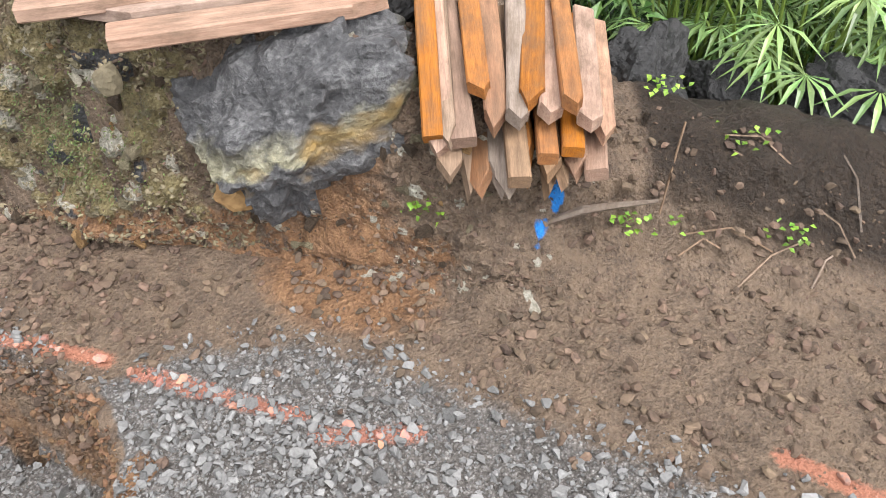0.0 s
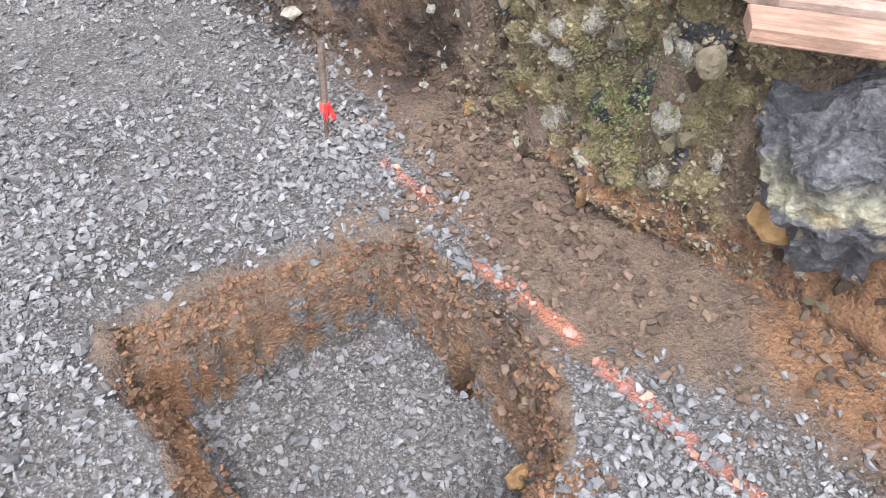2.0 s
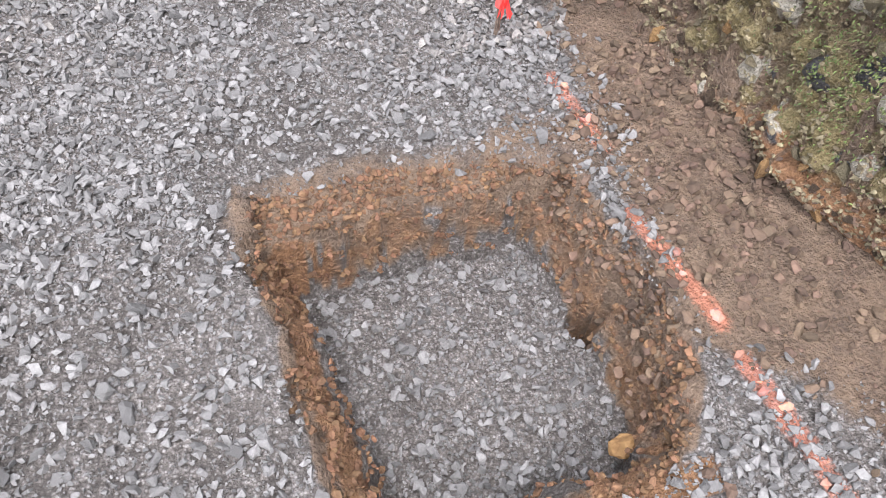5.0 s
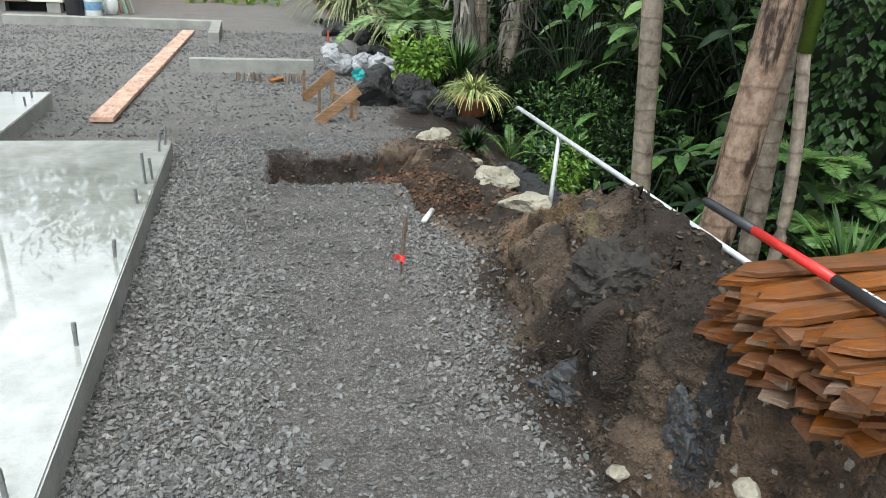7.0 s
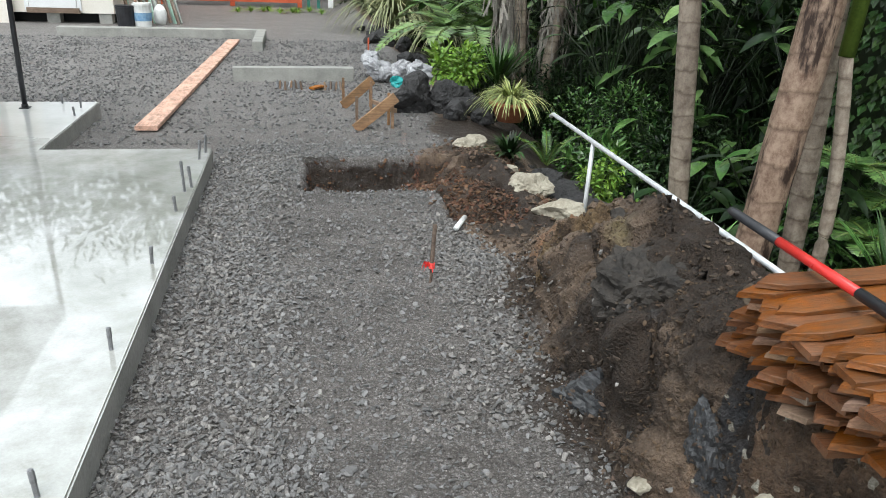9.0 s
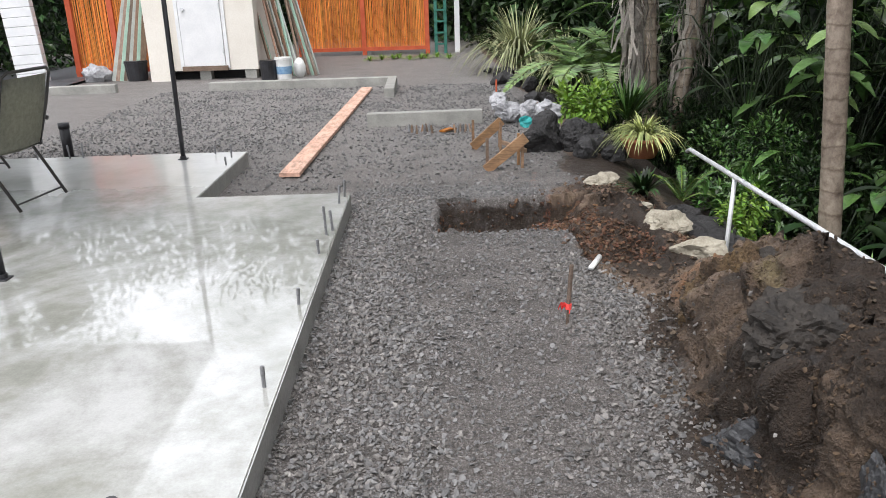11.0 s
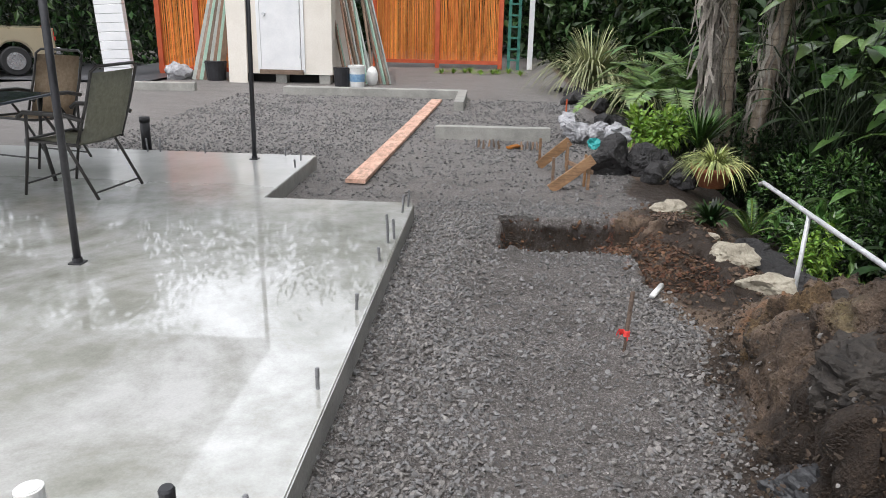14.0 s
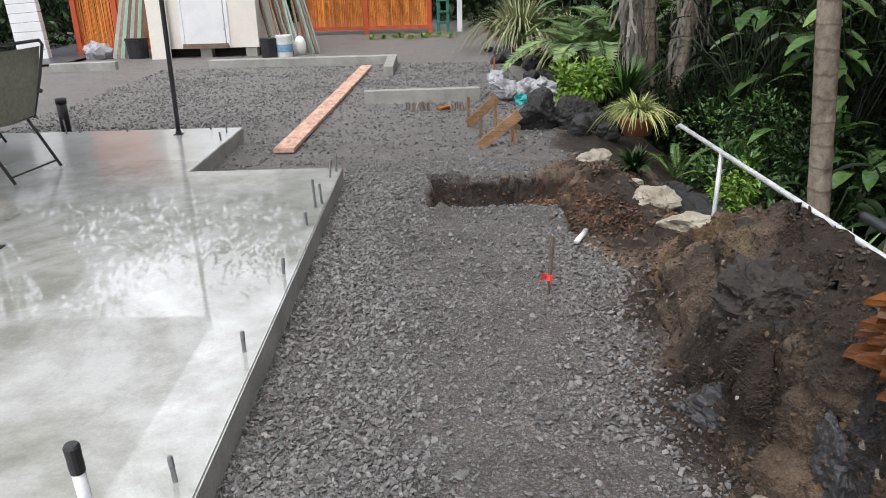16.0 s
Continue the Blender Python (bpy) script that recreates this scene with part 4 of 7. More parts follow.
WET_STONE = surface("damp_gravel_stone", (0.085, 0.078, 0.072), (0.25, 0.234, 0.218), 25, 0.5, 0.003, 200, vary=0.4)
DARK_CLOD = surface("dark_wet_clod", (0.02, 0.014, 0.01), (0.1, 0.07, 0.048), 25, 0.85, 0.004, 150, vary=0.45)
PAINT_GROUND = tagged(new("paint_marks"), "broken orange spray-paint line across gravel", "paint marks", kind="structure")
sets = [
    ("gravel", 120000, (-0.93, 0.85, 0.9, 3.9), (0.0022, 0.0065), on_gravel, STONE, "fine crushed grey gravel chips"),
    ("gravel", 46000, (-0.93, 0.85, 0.5, 4.4), (0.0045, 0.0165), on_gravel, STONE, "small angular crushed grey gravel stones"),
    ("gravel", 26000, (-0.95, 0.8, 4.4, 7.5), (0.005, 0.017), on_gravel, STONE, "small angular crushed grey gravel stones"),
    ("gravel", 24000, (-4.5, 0.8, 7.5, 14.0), (0.008, 0.024), on_gravel, STONE, "sparse crushed grey gravel stones"),
    ("gravel", 16000, (-0.93, 0.1, 2.7, 7.2), (0.006, 0.0175), lambda x, y, u: on_gravel(x, y, u / (0.03 + 0.97 * (1 - step01(-0.85, -0.2, x + 0.25 * fbm(x * 3, y * 3, 0, 3, 8)))) * 0.55 / (0.02 + step01(2.9, 3.8, y))), WET_STONE, "coarse crushed grey gravel along the slab"),
    ("gravel", 12000, (-0.1, 0.85, 2.9, 5.9), (0.006, 0.018), lambda x, y, u: on_gravel(x, y, u / (0.03 + 0.97 * step01(0.0, 0.5, x + 0.25 * fbm(x * 3, y * 3, 0, 3, 18))) * 0.4), WET_STONE, "coarse crushed grey gravel along the bank"),
    ("soil_clods", 7000, (0.45, 1.5, 3.4, 5.5), (0.003, 0.016), on_soil, DARK_CLOD, "dark wet soil clods at the mound foot"),
    ("soil_clods", 20000, (0.35, 1.5, 0.3, 3.4), (0.003, 0.018), on_soil, CLOD, "crumbled brown soil clods and pebbles"),
    ("soil_clods", 3500, (0.3, 1.3, 5.4, 7.6), (0.006, 0.025), on_soil, CLOD, "crumbled brown soil clods in the footing hole"),
]
for i, (name, n, area, (lo, hi), keep, mt, label) in enumerate(sets):
    pos, size, rng = scatter(n, *area, lo, hi, 200 + i, keep)
    paint = ground_masks(pos[:, 0], pos[:, 1], pos[:, 2])["paint"] > rng.uniform(0.3, 1.7, len(pos))
    kinds = CHIPS if hi < 0.007 else CLODS if "clod" in name and lo < 0.005 else SHAPES
    v, f = joined_stones(pos[~paint], size[~paint], rng, kinds)
    tagged(raw(name, v, f, mt), label, "stones", kind="stuff")
    if paint.sum() > 3:
        v, f = joined_stones(pos[paint], size[paint], rng, kinds)
        tagged(raw("sprayed_stones", v, f, PAINTED, PAINT_GROUND, "stones sprayed orange"), kind="stuff")

# crumbled walls of the first hole
PIT_CLOD = surface("ochre_clod", (0.075, 0.04, 0.022), (0.22, 0.122, 0.066), 25, 0.95, 0.004, 150, vary=0.35)
rng = np.random.default_rng(260)
wall_at = co[(X > -0.32) & (X < 0.58) & (Y > 1.74) & (Y < 2.8) & (pit_depth(X, Y) > 0.05) & (pit_depth(X, Y) < 0.9)]
pos = wall_at[rng.integers(0, len(wall_at), 7000)] + rng.normal(0, 0.003, (7000, 3))
size = 0.0018 + 0.010 * rng.uniform(0, 1, 7000) ** 3.2
v, f = joined_stones(pos, size, rng, CLODS)
tagged(raw("soil_clods", v, f, PIT_CLOD), "crumbling ochre earth on the hole's walls", "stones", kind="stuff")

RED_CLOD = surface("reddish_wet_clod", (0.035, 0.018, 0.01), (0.17, 0.088, 0.05), 12, 0.9, 0.004, 150, vary=0.45)
wall_at = co[(X > -0.5) & (X < 1.15) & (Y > 5.6) & (Y < 7.3) & (co[..., 2] < -0.03)]
pos = wall_at[rng.integers(0, len(wall_at), 9000)] + rng.normal(0, 0.008, (9000, 3))
v, f = joined_stones(pos, 0.004 + 0.022 * rng.uniform(0, 1, 9000) ** 3, rng)
tagged(raw("soil_clods", v, f, RED_CLOD), "reddish wet earth crumbling in the far hole", "stones", kind="stuff")

# larger single stones of the gravel, each its own
gravel_bed = thing("gravel_bed", "larger loose crushed stones on the gravel", "stones", kind="structure")
pos, size, rng = scatter(900, -0.9, 0.75, 1.2, 3.9, 0.013, 0.026, 77, lambda x, y, u: on_gravel(x, y, u) & (u < 0.4), 0.8)
shape_meshes = []
for sv, sf in SHAPES:
    me = bpy.data.meshes.new("stone")
    me.from_pydata(sv.tolist(), [], sf.tolist())
    me.materials.append(STONE)
    shape_meshes.append(me)
for i in range(min(280, len(pos))):
    ob = new("stone", shape_meshes[i % len(shape_meshes)])
    ob.parent = gravel_bed
    ob.matrix_basis = Matrix.Translation(pos[i]) @ Euler((rng.normal(0, 0.4), rng.normal(0, 0.4), rng.uniform(0, 6.3))).to_matrix().to_4x4() @ Matrix.Scale(size[i], 4)


# ---- rocks of the bank ----
def streaked_rock():
    m, n, l, b = nodes_of("streaked_rock")
    co = n.new("ShaderNodeTexCoord").outputs["Object"]
    big, mid, small = noise_node(n, l, 5.0, 6, 0.65), noise_node(n, l, 18, 6, 0.7), noise_node(n, l, 90, 5, 0.65)
    grain = maths(n, l, "ADD", maths(n, l, "MULTIPLY", mid, 0.5), maths(n, l, "MULTIPLY", small, 0.5))
    base = ramp(n, l, grain, [(0.3, (0.014, 0.014, 0.016)), (0.5, (0.075, 0.073, 0.076)), (0.7, (0.24, 0.235, 0.235))])
    sep = n.new("ShaderNodeSeparateXYZ")
    l.new(co, sep.inputs[0])
    slant = maths(n, l, "MULTIPLY", sep.outputs[0], -0.35)
    lift = n.new("ShaderNodeMath")
    lift.operation = "ADD"
    l.new(sep.outputs[2], lift.inputs[0])
    l.new(slant, lift.inputs[1])
    wob = n.new("ShaderNodeMath")
    wob.operation = "MULTIPLY_ADD"
    l.new(big, wob.inputs[0])
    wob.inputs[1].default_value = 0.22
    l.new(lift.outputs[0], wob.inputs[2])
    band = n.new("ShaderNodeMapRange")
    band.inputs[1].default_value, band.inputs[2].default_value = -0.12, 0.32
    l.new(wob.outputs[0], band.inputs[0])
    mask = ramp(n, l, band.outputs[0], [(0.52, (0, 0, 0)), (0.55, (1, 1, 1)), (0.6, (0.8, 0.8, 0.8)), (0.7, (0, 0, 0))])
    tint = ramp(n, l, mid, [(0.35, (0.25, 0.22, 0.1)), (0.55, (0.42, 0.39, 0.26)), (0.7, (0.55, 0.53, 0.45))])
    col = mixc(n, l, mixc(n, l, 1.0, mask, ramp(n, l, mid, [(0.35, (0.2, 0.2, 0.2)), (0.6, (1, 1, 1))]), "MULTIPLY"), base, tint)
    rust = ramp(n, l, noise_node(n, l, 4.0, 4, 0.5, stretch=(1, 1, 1.7)), [(0.57, (0, 0, 0)), (0.68, (1, 1, 1))])
    col = mixc(n, l, rust, col, (0.3, 0.19, 0.06))
    l.new(col, b.inputs["Base Color"])
    b.inputs["Roughness"].default_value = 0.55
    bump(n, l, b, grain, 0.02)
    return m


STREAK = streaked_rock()
BROWN_ROCK = surface("brown_rotten_rock", (0.028, 0.017, 0.01), (0.13, 0.085, 0.05), 9, 0.9, 0.02, 55)
OCHRE = surface("ochre_rock", (0.16, 0.08, 0.03), (0.42, 0.26, 0.11), 10, 0.9, 0.01, 60)
MOSSY = surface("moss_stained_rock", (0.09, 0.075, 0.044), (0.31, 0.262, 0.165), 14, 0.9, 0.012, 70, vary=0.28)
WET = surface("wet_grey_rock", (0.014, 0.014, 0.015), (0.085, 0.086, 0.09), 7, 0.5, 0.02, 50)
BLACK_ROCK = surface("black_crumbling_rock", (0.006, 0.0048, 0.004), (0.056, 0.046, 0.037), 8, 0.75, 0.03, 55)
CRUMB = surface("brown_crumb", (0.035, 0.022, 0.012), (0.17, 0.115, 0.065), 12, 0.9, 0.004, 150, vary=0.45)


def rotten_mat():
    """Dark crumbling earth with ochre and black patches."""
    m, n, l, b = nodes_of("rotten_brown_earth")
    big, mid, small = noise_node(n, l, 4.0, 6, 0.65), noise_node(n, l, 26, 8, 0.72), noise_node(n, l, 120, 5, 0.7)
    grain = maths(n, l, "ADD", maths(n, l, "MULTIPLY", mid, 0.5), maths(n, l, "MULTIPLY", small, 0.5))
    brown = ramp(n, l, grain, [(0.34, (0.008, 0.005, 0.003)), (0.5, (0.075, 0.046, 0.026)), (0.68, (0.2, 0.13, 0.078))])
    ochre = ramp(n, l, grain, [(0.34, (0.025, 0.014, 0.006)), (0.5, (0.14, 0.088, 0.04)), (0.68, (0.28, 0.195, 0.1))])
    black = ramp(n, l, grain, [(0.32, (0.007, 0.007, 0.007)), (0.5, (0.033, 0.032, 0.033)), (0.7, (0.1, 0.1, 0.1))])
    col = mixc(n, l, ramp(n, l, big, [(0.44, (0, 0, 0)), (0.54, (0.9, 0.9, 0.9))]), brown, ochre)
    col = mixc(n, l, ramp(n, l, noise_node(n, l, 5.5, 5, 0.6), [(0.54, (0, 0, 0)), (0.62, (1, 1, 1))]), col, black)
    l.new(col, b.inputs["Base Color"])
    b.inputs["Roughness"].default_value = 0.85
    bump(n, l, b, grain, 0.03)
    return m


ROTTEN = rotten_mat()

ROCKS = [
    # x, y, z, sizes, turn, material, seed, label
    (1.02, 1.95, 0.325, (0.315, 0.2, 0.255), -46, STREAK, 4, "big dark rock with pale yellow streak in the cut bank"),
    (1.32, 1.86, 0.46, (0.13, 0.12, 0.16), 10, ROCK, 6, "black rock behind the flat boards"),
    (1.72, 1.32, 0.2, (0.16, 0.14, 0.15), 30, ROCK, 7, "black rock beside the stakes"),
    (1.9, 1.14, 0.1, (0.15, 0.1, 0.1), 60, ROCK, 8, "black rock on the bank edge"),
    (1.86, 0.82, 0.17, (0.2, 0.17, 0.15), 20, ROCK, 9, "smooth black rock on the bank edge"),
    (1.70, 0.86, 0.14, (0.09, 0.08, 0.1), 20, ROCK, 19, "small black rock on the bank edge"),
    (0.74, 3.98, 0.36, (0.17, 0.19, 0.14), 20, BLACK_ROCK, 10, "black crumbling rock jutting from the top of the bank"),
    (0.82, 3.72, 0.36, (0.13, 0.14, 0.1), 50, BLACK_ROCK, 11, "black crumbling rock beside the picket pile"),
    (0.56, 3.9, 0.05, (0.1, 0.17, 0.1), 25, WET, 12, "low wet grey rock at the bank foot"),
    (0.66, 3.62, 0.14, (0.1, 0.11, 0.11), 0, WET, 13, "dark wet grey rock under the pickets"),
    (0.65, 3.42, 0.24, (0.04, 0.05, 0.13), 15, WET, 14, "upright wet grey rock under the pickets"),
    (0.82, 4.6, 0.2, (0.17, 0.3, 0.23), 10, ROTTEN, 15, "crumbling brown mound of earth and rock"),
    (0.88, 4.45, 0.36, (0.14, 0.26, 0.12), 30, BLACK_ROCK, 16, "dark crumbling rock capping the mound"),
    (0.66, 3.58, 0.3, (0.045, 0.05, 0.05), 15, OCHRE, 17, "ochre stone in the bank"),
    (0.86, 4.98, 0.05, (0.13, 0.16, 0.12), 15, ROTTEN, 18, "brown earth lump at the mound foot"),
    (0.63, 3.13, 0.29, (0.03, 0.03, 0.028), 15, PALE, 22, "small white stone in the bank"),
    (0.51, 3.46, 0.09, (0.045, 0.03, 0.02), 40, PALE, 29, "flat pale stone at the bank foot"),
    (0.335, 1.985, -0.19, (0.035, 0.033, 0.03), 15, OCHRE, 23, "round tan stone in the footing hole"),
    (0.93, 2.02, 0.19, (0.06, 0.05, 0.045), -40, OCHRE, 24, "tan stone under the streaked rock"),
    (0.83, 2.2, 0.47, (0.03, 0.028, 0.036), 0, MOSSY, 25, "pale stone under the boards"),
    (1.12, 1.52, 0.14, (0.022, 0.018, 0.05), 0, PALE, 26, "small upright grey stone below the stakes"),
    (1.52, 1.0, 0.22, (0.05, 0.045, 0.035), 0, OCHRE, 27, "orange stone on the bank"),
    (1.6, 0.88, 0.2, (0.06, 0.045, 0.035), 0, OCHRE, 28, "orange-brown stone on the bank"),
]
for x, y, z, size, turn, mt, seed, label in ROCKS:
    big = max(size) > 0.12
    ob = rock_mesh("rock", size, mt, seed, cuts=6 if max(size) > 0.25 else 5 if big else 3, rough=0.5 if big else 0.3, angular=True, m=pose(x, y, z, 0, 0, turn))
    if mt in (ROTTEN, WET, BLACK_ROCK):
        vv = np.array([v.co for v in ob.data.vertices])
        nn = vv / np.linalg.norm(vv, axis=1, keepdims=True)
        d1, t1 = cells(vv, 0.07, seed)
        d2, t2 = cells(vv, 0.03, seed + 40)
        k = (0.012 if mt is WET else 0.035) * np.sqrt(np.maximum(1 - (d1 / 0.7) ** 2, 0)) * t1 + 0.012 * np.sqrt(np.maximum(1 - (d2 / 0.65) ** 2, 0)) * t2 + 0.014 * fbm(vv[:, 0] * 30, vv[:, 1] * 30, vv[:, 2] * 30, 4, seed) + 0.05 * (0.25 - np.abs(fbm(vv[:, 0] * 9, vv[:, 1] * 9, vv[:, 2] * 9, 5, seed + 7)))
        ob.data.vertices.foreach_set("co", (vv + nn * k[:, None]).astype(np.float32).ravel())
        ob.data.update()
        n_c = 1500 if mt is ROTTEN else 350
        at = np.array(ob.matrix_basis) @ np.concatenate((vv + nn * k[:, None], np.ones((len(vv), 1))), 1).T
        crng = np.random.default_rng(seed)
        at = at.T[:, :3][crng.integers(0, len(vv), n_c)]
        cv, cf = joined_stones(at, 0.002 + 0.011 * crng.uniform(0, 1, n_c) ** 3, crng)
        tagged(raw("mound_crumbs", cv, cf, CRUMB if mt is ROTTEN else DARK_CLOD), "dark earth crumbs clinging to the mound rock", "stones", kind="stuff")
    tagged(ob, label, "rock")

# rubble stuck in the cut face
rr = np.random.default_rng(5)
foot_at = BANK_POINTS[(BS > -0.3) & (BS < 0.3) & (BY > 3.2) & (BY < 5.45)]
for mt, k, label in ((WET_STONE, 500, "grey gravel stones strewn on the bank foot"), (DARK_CLOD, 1600, "dark earth clods strewn on the bank foot")):
    pos = foot_at[rr.integers(0, len(foot_at), k)] + rr.normal(0, 0.02, (k, 3)) * np.array((2.5, 1, 0.2))
    pos[:, 2] = np.maximum(pos[:, 2], ground_height(pos[:, 0], pos[:, 1]) + 0.003)
    v, f = joined_stones(pos, 0.003 + 0.013 * rr.uniform(0, 1, k) ** 2.5, rr)
    tagged(raw("foot_stones", v, f, mt), label, "stones", kind="stuff")
crumb_at = BANK_POINTS[(BS > -0.1) & (BS < 1.1)]
for name, mt, lo, hi, sel, label in (
        ("bank_crumbs", MOSSY, 2.0, 2.9, 7000, "grey and yellow crumbs of weathered stone on the bank"),
        ("bank_crumbs", BROWN_ROCK, 2.6, 5.4, 9000, "dark brown earth crumbs on the mound"),
        ("bank_crumbs", CLOD, 1.3, 2.4, 5000, "brown earth crumbs on the bank")):
    pool = crumb_at[(crumb_at[:, 1] > lo) & (crumb_at[:, 1] < hi)]
    pos = pool[rr.integers(0, len(pool), sel)] + rr.normal(0, 0.003, (sel, 3))
    v, f = joined_stones(pos, 0.002 + 0.009 * rr.uniform(0, 1, sel) ** 2.8, rr)
    tagged(raw(name, v, f, mt), label, "stones", kind="stuff")
rubble = []
for sv, sf in SHAPES:
    me = bpy.data.meshes.new("bank_stone")
    me.from_pydata(sv.tolist(), [], sf.tolist())
    me.materials.append(MOSSY)
    rubble.append(me)
RUBBLE_LABEL = {MOSSY.name: "moss-stained stone in the cut bank", PALE.name: "pale stone in the cut bank", OCHRE.name: "ochre stone in the cut bank", BROWN_ROCK.name: "brown earthy stone in the cut bank", WET.name: "dark grey stone in the cut bank"}
stuck = BANK_POINTS[(BANK_POINTS[..., 1] > 1.5) & (BANK_POINTS[..., 1] < 2.9) & (BS > 0.05) & (BS < 1.0)]
for i in range(220):
    x, y, zz = stuck[rr.integers(0, len(stuck))]
    if 1.74 < y < 2.1 and zz > 0.13:
        continue
    s = 0.007 + 0.026 * rr.uniform() ** 2.0
    mt = (MOSSY, MOSSY, MOSSY, MOSSY, MOSSY, OCHRE, BROWN_ROCK, PALE)[rr.integers(0, 8)] if zz > 0.14 else (OCHRE, BROWN_ROCK, BROWN_ROCK, BROWN_ROCK, MOSSY)[rr.integers(0, 5)]
    ob = new("bank_stone", rubble[i % len(rubble)])
    ob.parent = bank
    ob.material_slots[0].link = "OBJECT"
    ob.material_slots[0].material = mt
    ob.matrix_basis = pose(x - 0.3 * s, y, zz, rr.uniform(0, 360), rr.uniform(0, 360), rr.uniform(0, 360)) @ Matrix.Diagonal((s, s, s * 1.2, 1))
    tagged(ob, RUBBLE_LABEL[mt.name])

# ---- plants ----
LEAF_DARK = leaf_mat("dark_glossy_leaf", (0.003, 0.008, 0.002), (0.045, 0.09, 0.026), 0.35, 0.8, 0.28)
LEAF_MID = leaf_mat("green_leaf", (0.022, 0.055, 0.012), (0.125, 0.25, 0.06), 0.28, 0.6)
LEAF_LIME = leaf_mat("lime_leaf", (0.09, 0.19, 0.02), (0.26, 0.42, 0.05), 0.4)
LEAF_IVY = leaf_mat("dark_climber_leaf", (0.007, 0.018, 0.004), (0.058, 0.118, 0.03), 0.3, 0.7, 0.35)
LEAF_FERN = leaf_mat("fern_green", (0.06, 0.14, 0.03), (0.2, 0.34, 0.1), 0.4)
LEAF_GRASS = leaf_mat("pale_olive_grass", (0.1, 0.13, 0.045), (0.42, 0.43, 0.23), 0.5)
LEAF_PADDLE = leaf_mat("pale_paddle_leaf", (0.06, 0.13, 0.03), (0.27, 0.42, 0.14), 0.22, 0.6, 0.7)
LEAF_YELLOW = leaf_mat("yellow_striped_leaf", (0.2, 0.28, 0.06), (0.62, 0.63, 0.28), 0.5)
LEAF_FAN = leaf_mat("fan_leaf", (0.07, 0.145, 0.035), (0.25, 0.36, 0.13), 0.35, 0.6)
LEAF_DRY = leaf_mat("dry_frond", (0.12, 0.1, 0.08), (0.46, 0.42, 0.37), 0.85, 0.5)
MOSS_LEAF = leaf_mat("moss_leaf", (0.05, 0.07, 0.02), (0.15, 0.19, 0.06), 0.7)
def bark_mat(name, dark, light, stain, period):
    """Palm bark: pale fibres, darker leaf-scar rings, and a wet stain down one side."""
    m, n, l, b = nodes_of(name)
    co = n.new("ShaderNodeTexCoord").outputs["Object"]
    sep = n.new("ShaderNodeSeparateXYZ")
    l.new(co, sep.inputs[0])
    wob = n.new("ShaderNodeMath")
    wob.operation = "MULTIPLY_ADD"
    l.new(noise_node(n, l, 6.0, 4), wob.inputs[0])
    wob.inputs[1].default_value = 0.09
    l.new(sep.outputs[2], wob.inputs[2])
    saw = maths(n, l, "FRACT", maths(n, l, "MULTIPLY", wob.outputs[0], 1 / period))
    rings = ramp(n, l, saw, [(0.0, (0.5, 0.46, 0.43)), (0.04, (0.72, 0.7, 0.68)), (0.1, (1.05, 1.05, 1.05)), (0.9, (0.95, 0.95, 0.95)), (1.0, (0.6, 0.57, 0.55))])
    fib = noise_node(n, l, 20, 8, 0.72, stretch=(1.0, 1.0, 0.8))
    col = mixc(n, l, 1.0, ramp(n, l, fib, [(0.33, dark), (0.62, light)]), rings, "MULTIPLY")
    blot = ramp(n, l, noise_node(n, l, 2.2, 7, 0.65, stretch=(2.0, 2.0, 0.45)), [(0.47, (0, 0, 0)), (0.53, (stain, stain, stain))])
    col = mixc(n, l, blot, col, (0.03, 0.014, 0.008))
    l.new(col, b.inputs["Base Color"])
    b.inputs["Roughness"].default_value = 0.7
    bump(n, l, b, maths(n, l, "ADD", maths(n, l, "MULTIPLY", fib, 0.6), maths(n, l, "MULTIPLY", saw, 0.3)), 0.008)
    return m


BARK = bark_mat("ringed_palm_bark", (0.2, 0.15, 0.115), (0.46, 0.38, 0.3), 0.25, 0.14)
BARK_WET = bark_mat("wet_brown_palm_bark", (0.17, 0.1, 0.066), (0.44, 0.31, 0.225), 0.97, 0.19)
STALK = surface("dark_green_stalk", (0.008, 0.014, 0.005), (0.03, 0.05, 0.016), 6, 0.5, 0.001, 60)
STEM = surface("green_cane", (0.07, 0.12, 0.02), (0.2, 0.28, 0.05), 6, 0.45, 0.001, 60)
TERRACOTTA = surface("terracotta", (0.3, 0.1, 0.045), (0.5, 0.2, 0.1), 10, 0.8, 0.002, 80)


def unit(v):
    return v / np.maximum(np.linalg.norm(v, axis=-1, keepdims=True), 1e-6)


def blades(base, d, up, length, width, fold=0.25, droop=0.15):
    """Folded leaf blades: six corners and four faces each."""
    base, d, up = np.asarray(base, float), unit(np.asarray(d, float)), np.asarray(up, float)
    n = len(base)
    length, width = np.broadcast_to(length, n)[:, None], np.broadcast_to(width, n)[:, None]
    s = unit(np.cross(d, up))
    u = unit(np.cross(s, d))
    mid = base + d * length * 0.45
    tip = base + d * length - u * length * droop
    left, right = mid + s * width * 0.5 + u * width * fold, mid - s * width * 0.5 + u * width * fold
    v = np.stack((base, left, mid, right, tip), 1).reshape(-1, 3)
    f = np.array(((0, 2, 1), (1, 2, 4), (0, 3, 2), (2, 3, 4)))
    return v, (f[None] + 5 * np.arange(n)[:, None, None]).reshape(-1, 3)


def joined(sets):
    vs, fs, b = [], [], 0
    for v, f in sets:
        vs.append(v)
        fs.append(f + b)
        b += len(v)
    return np.concatenate(vs), np.concatenate(fs)


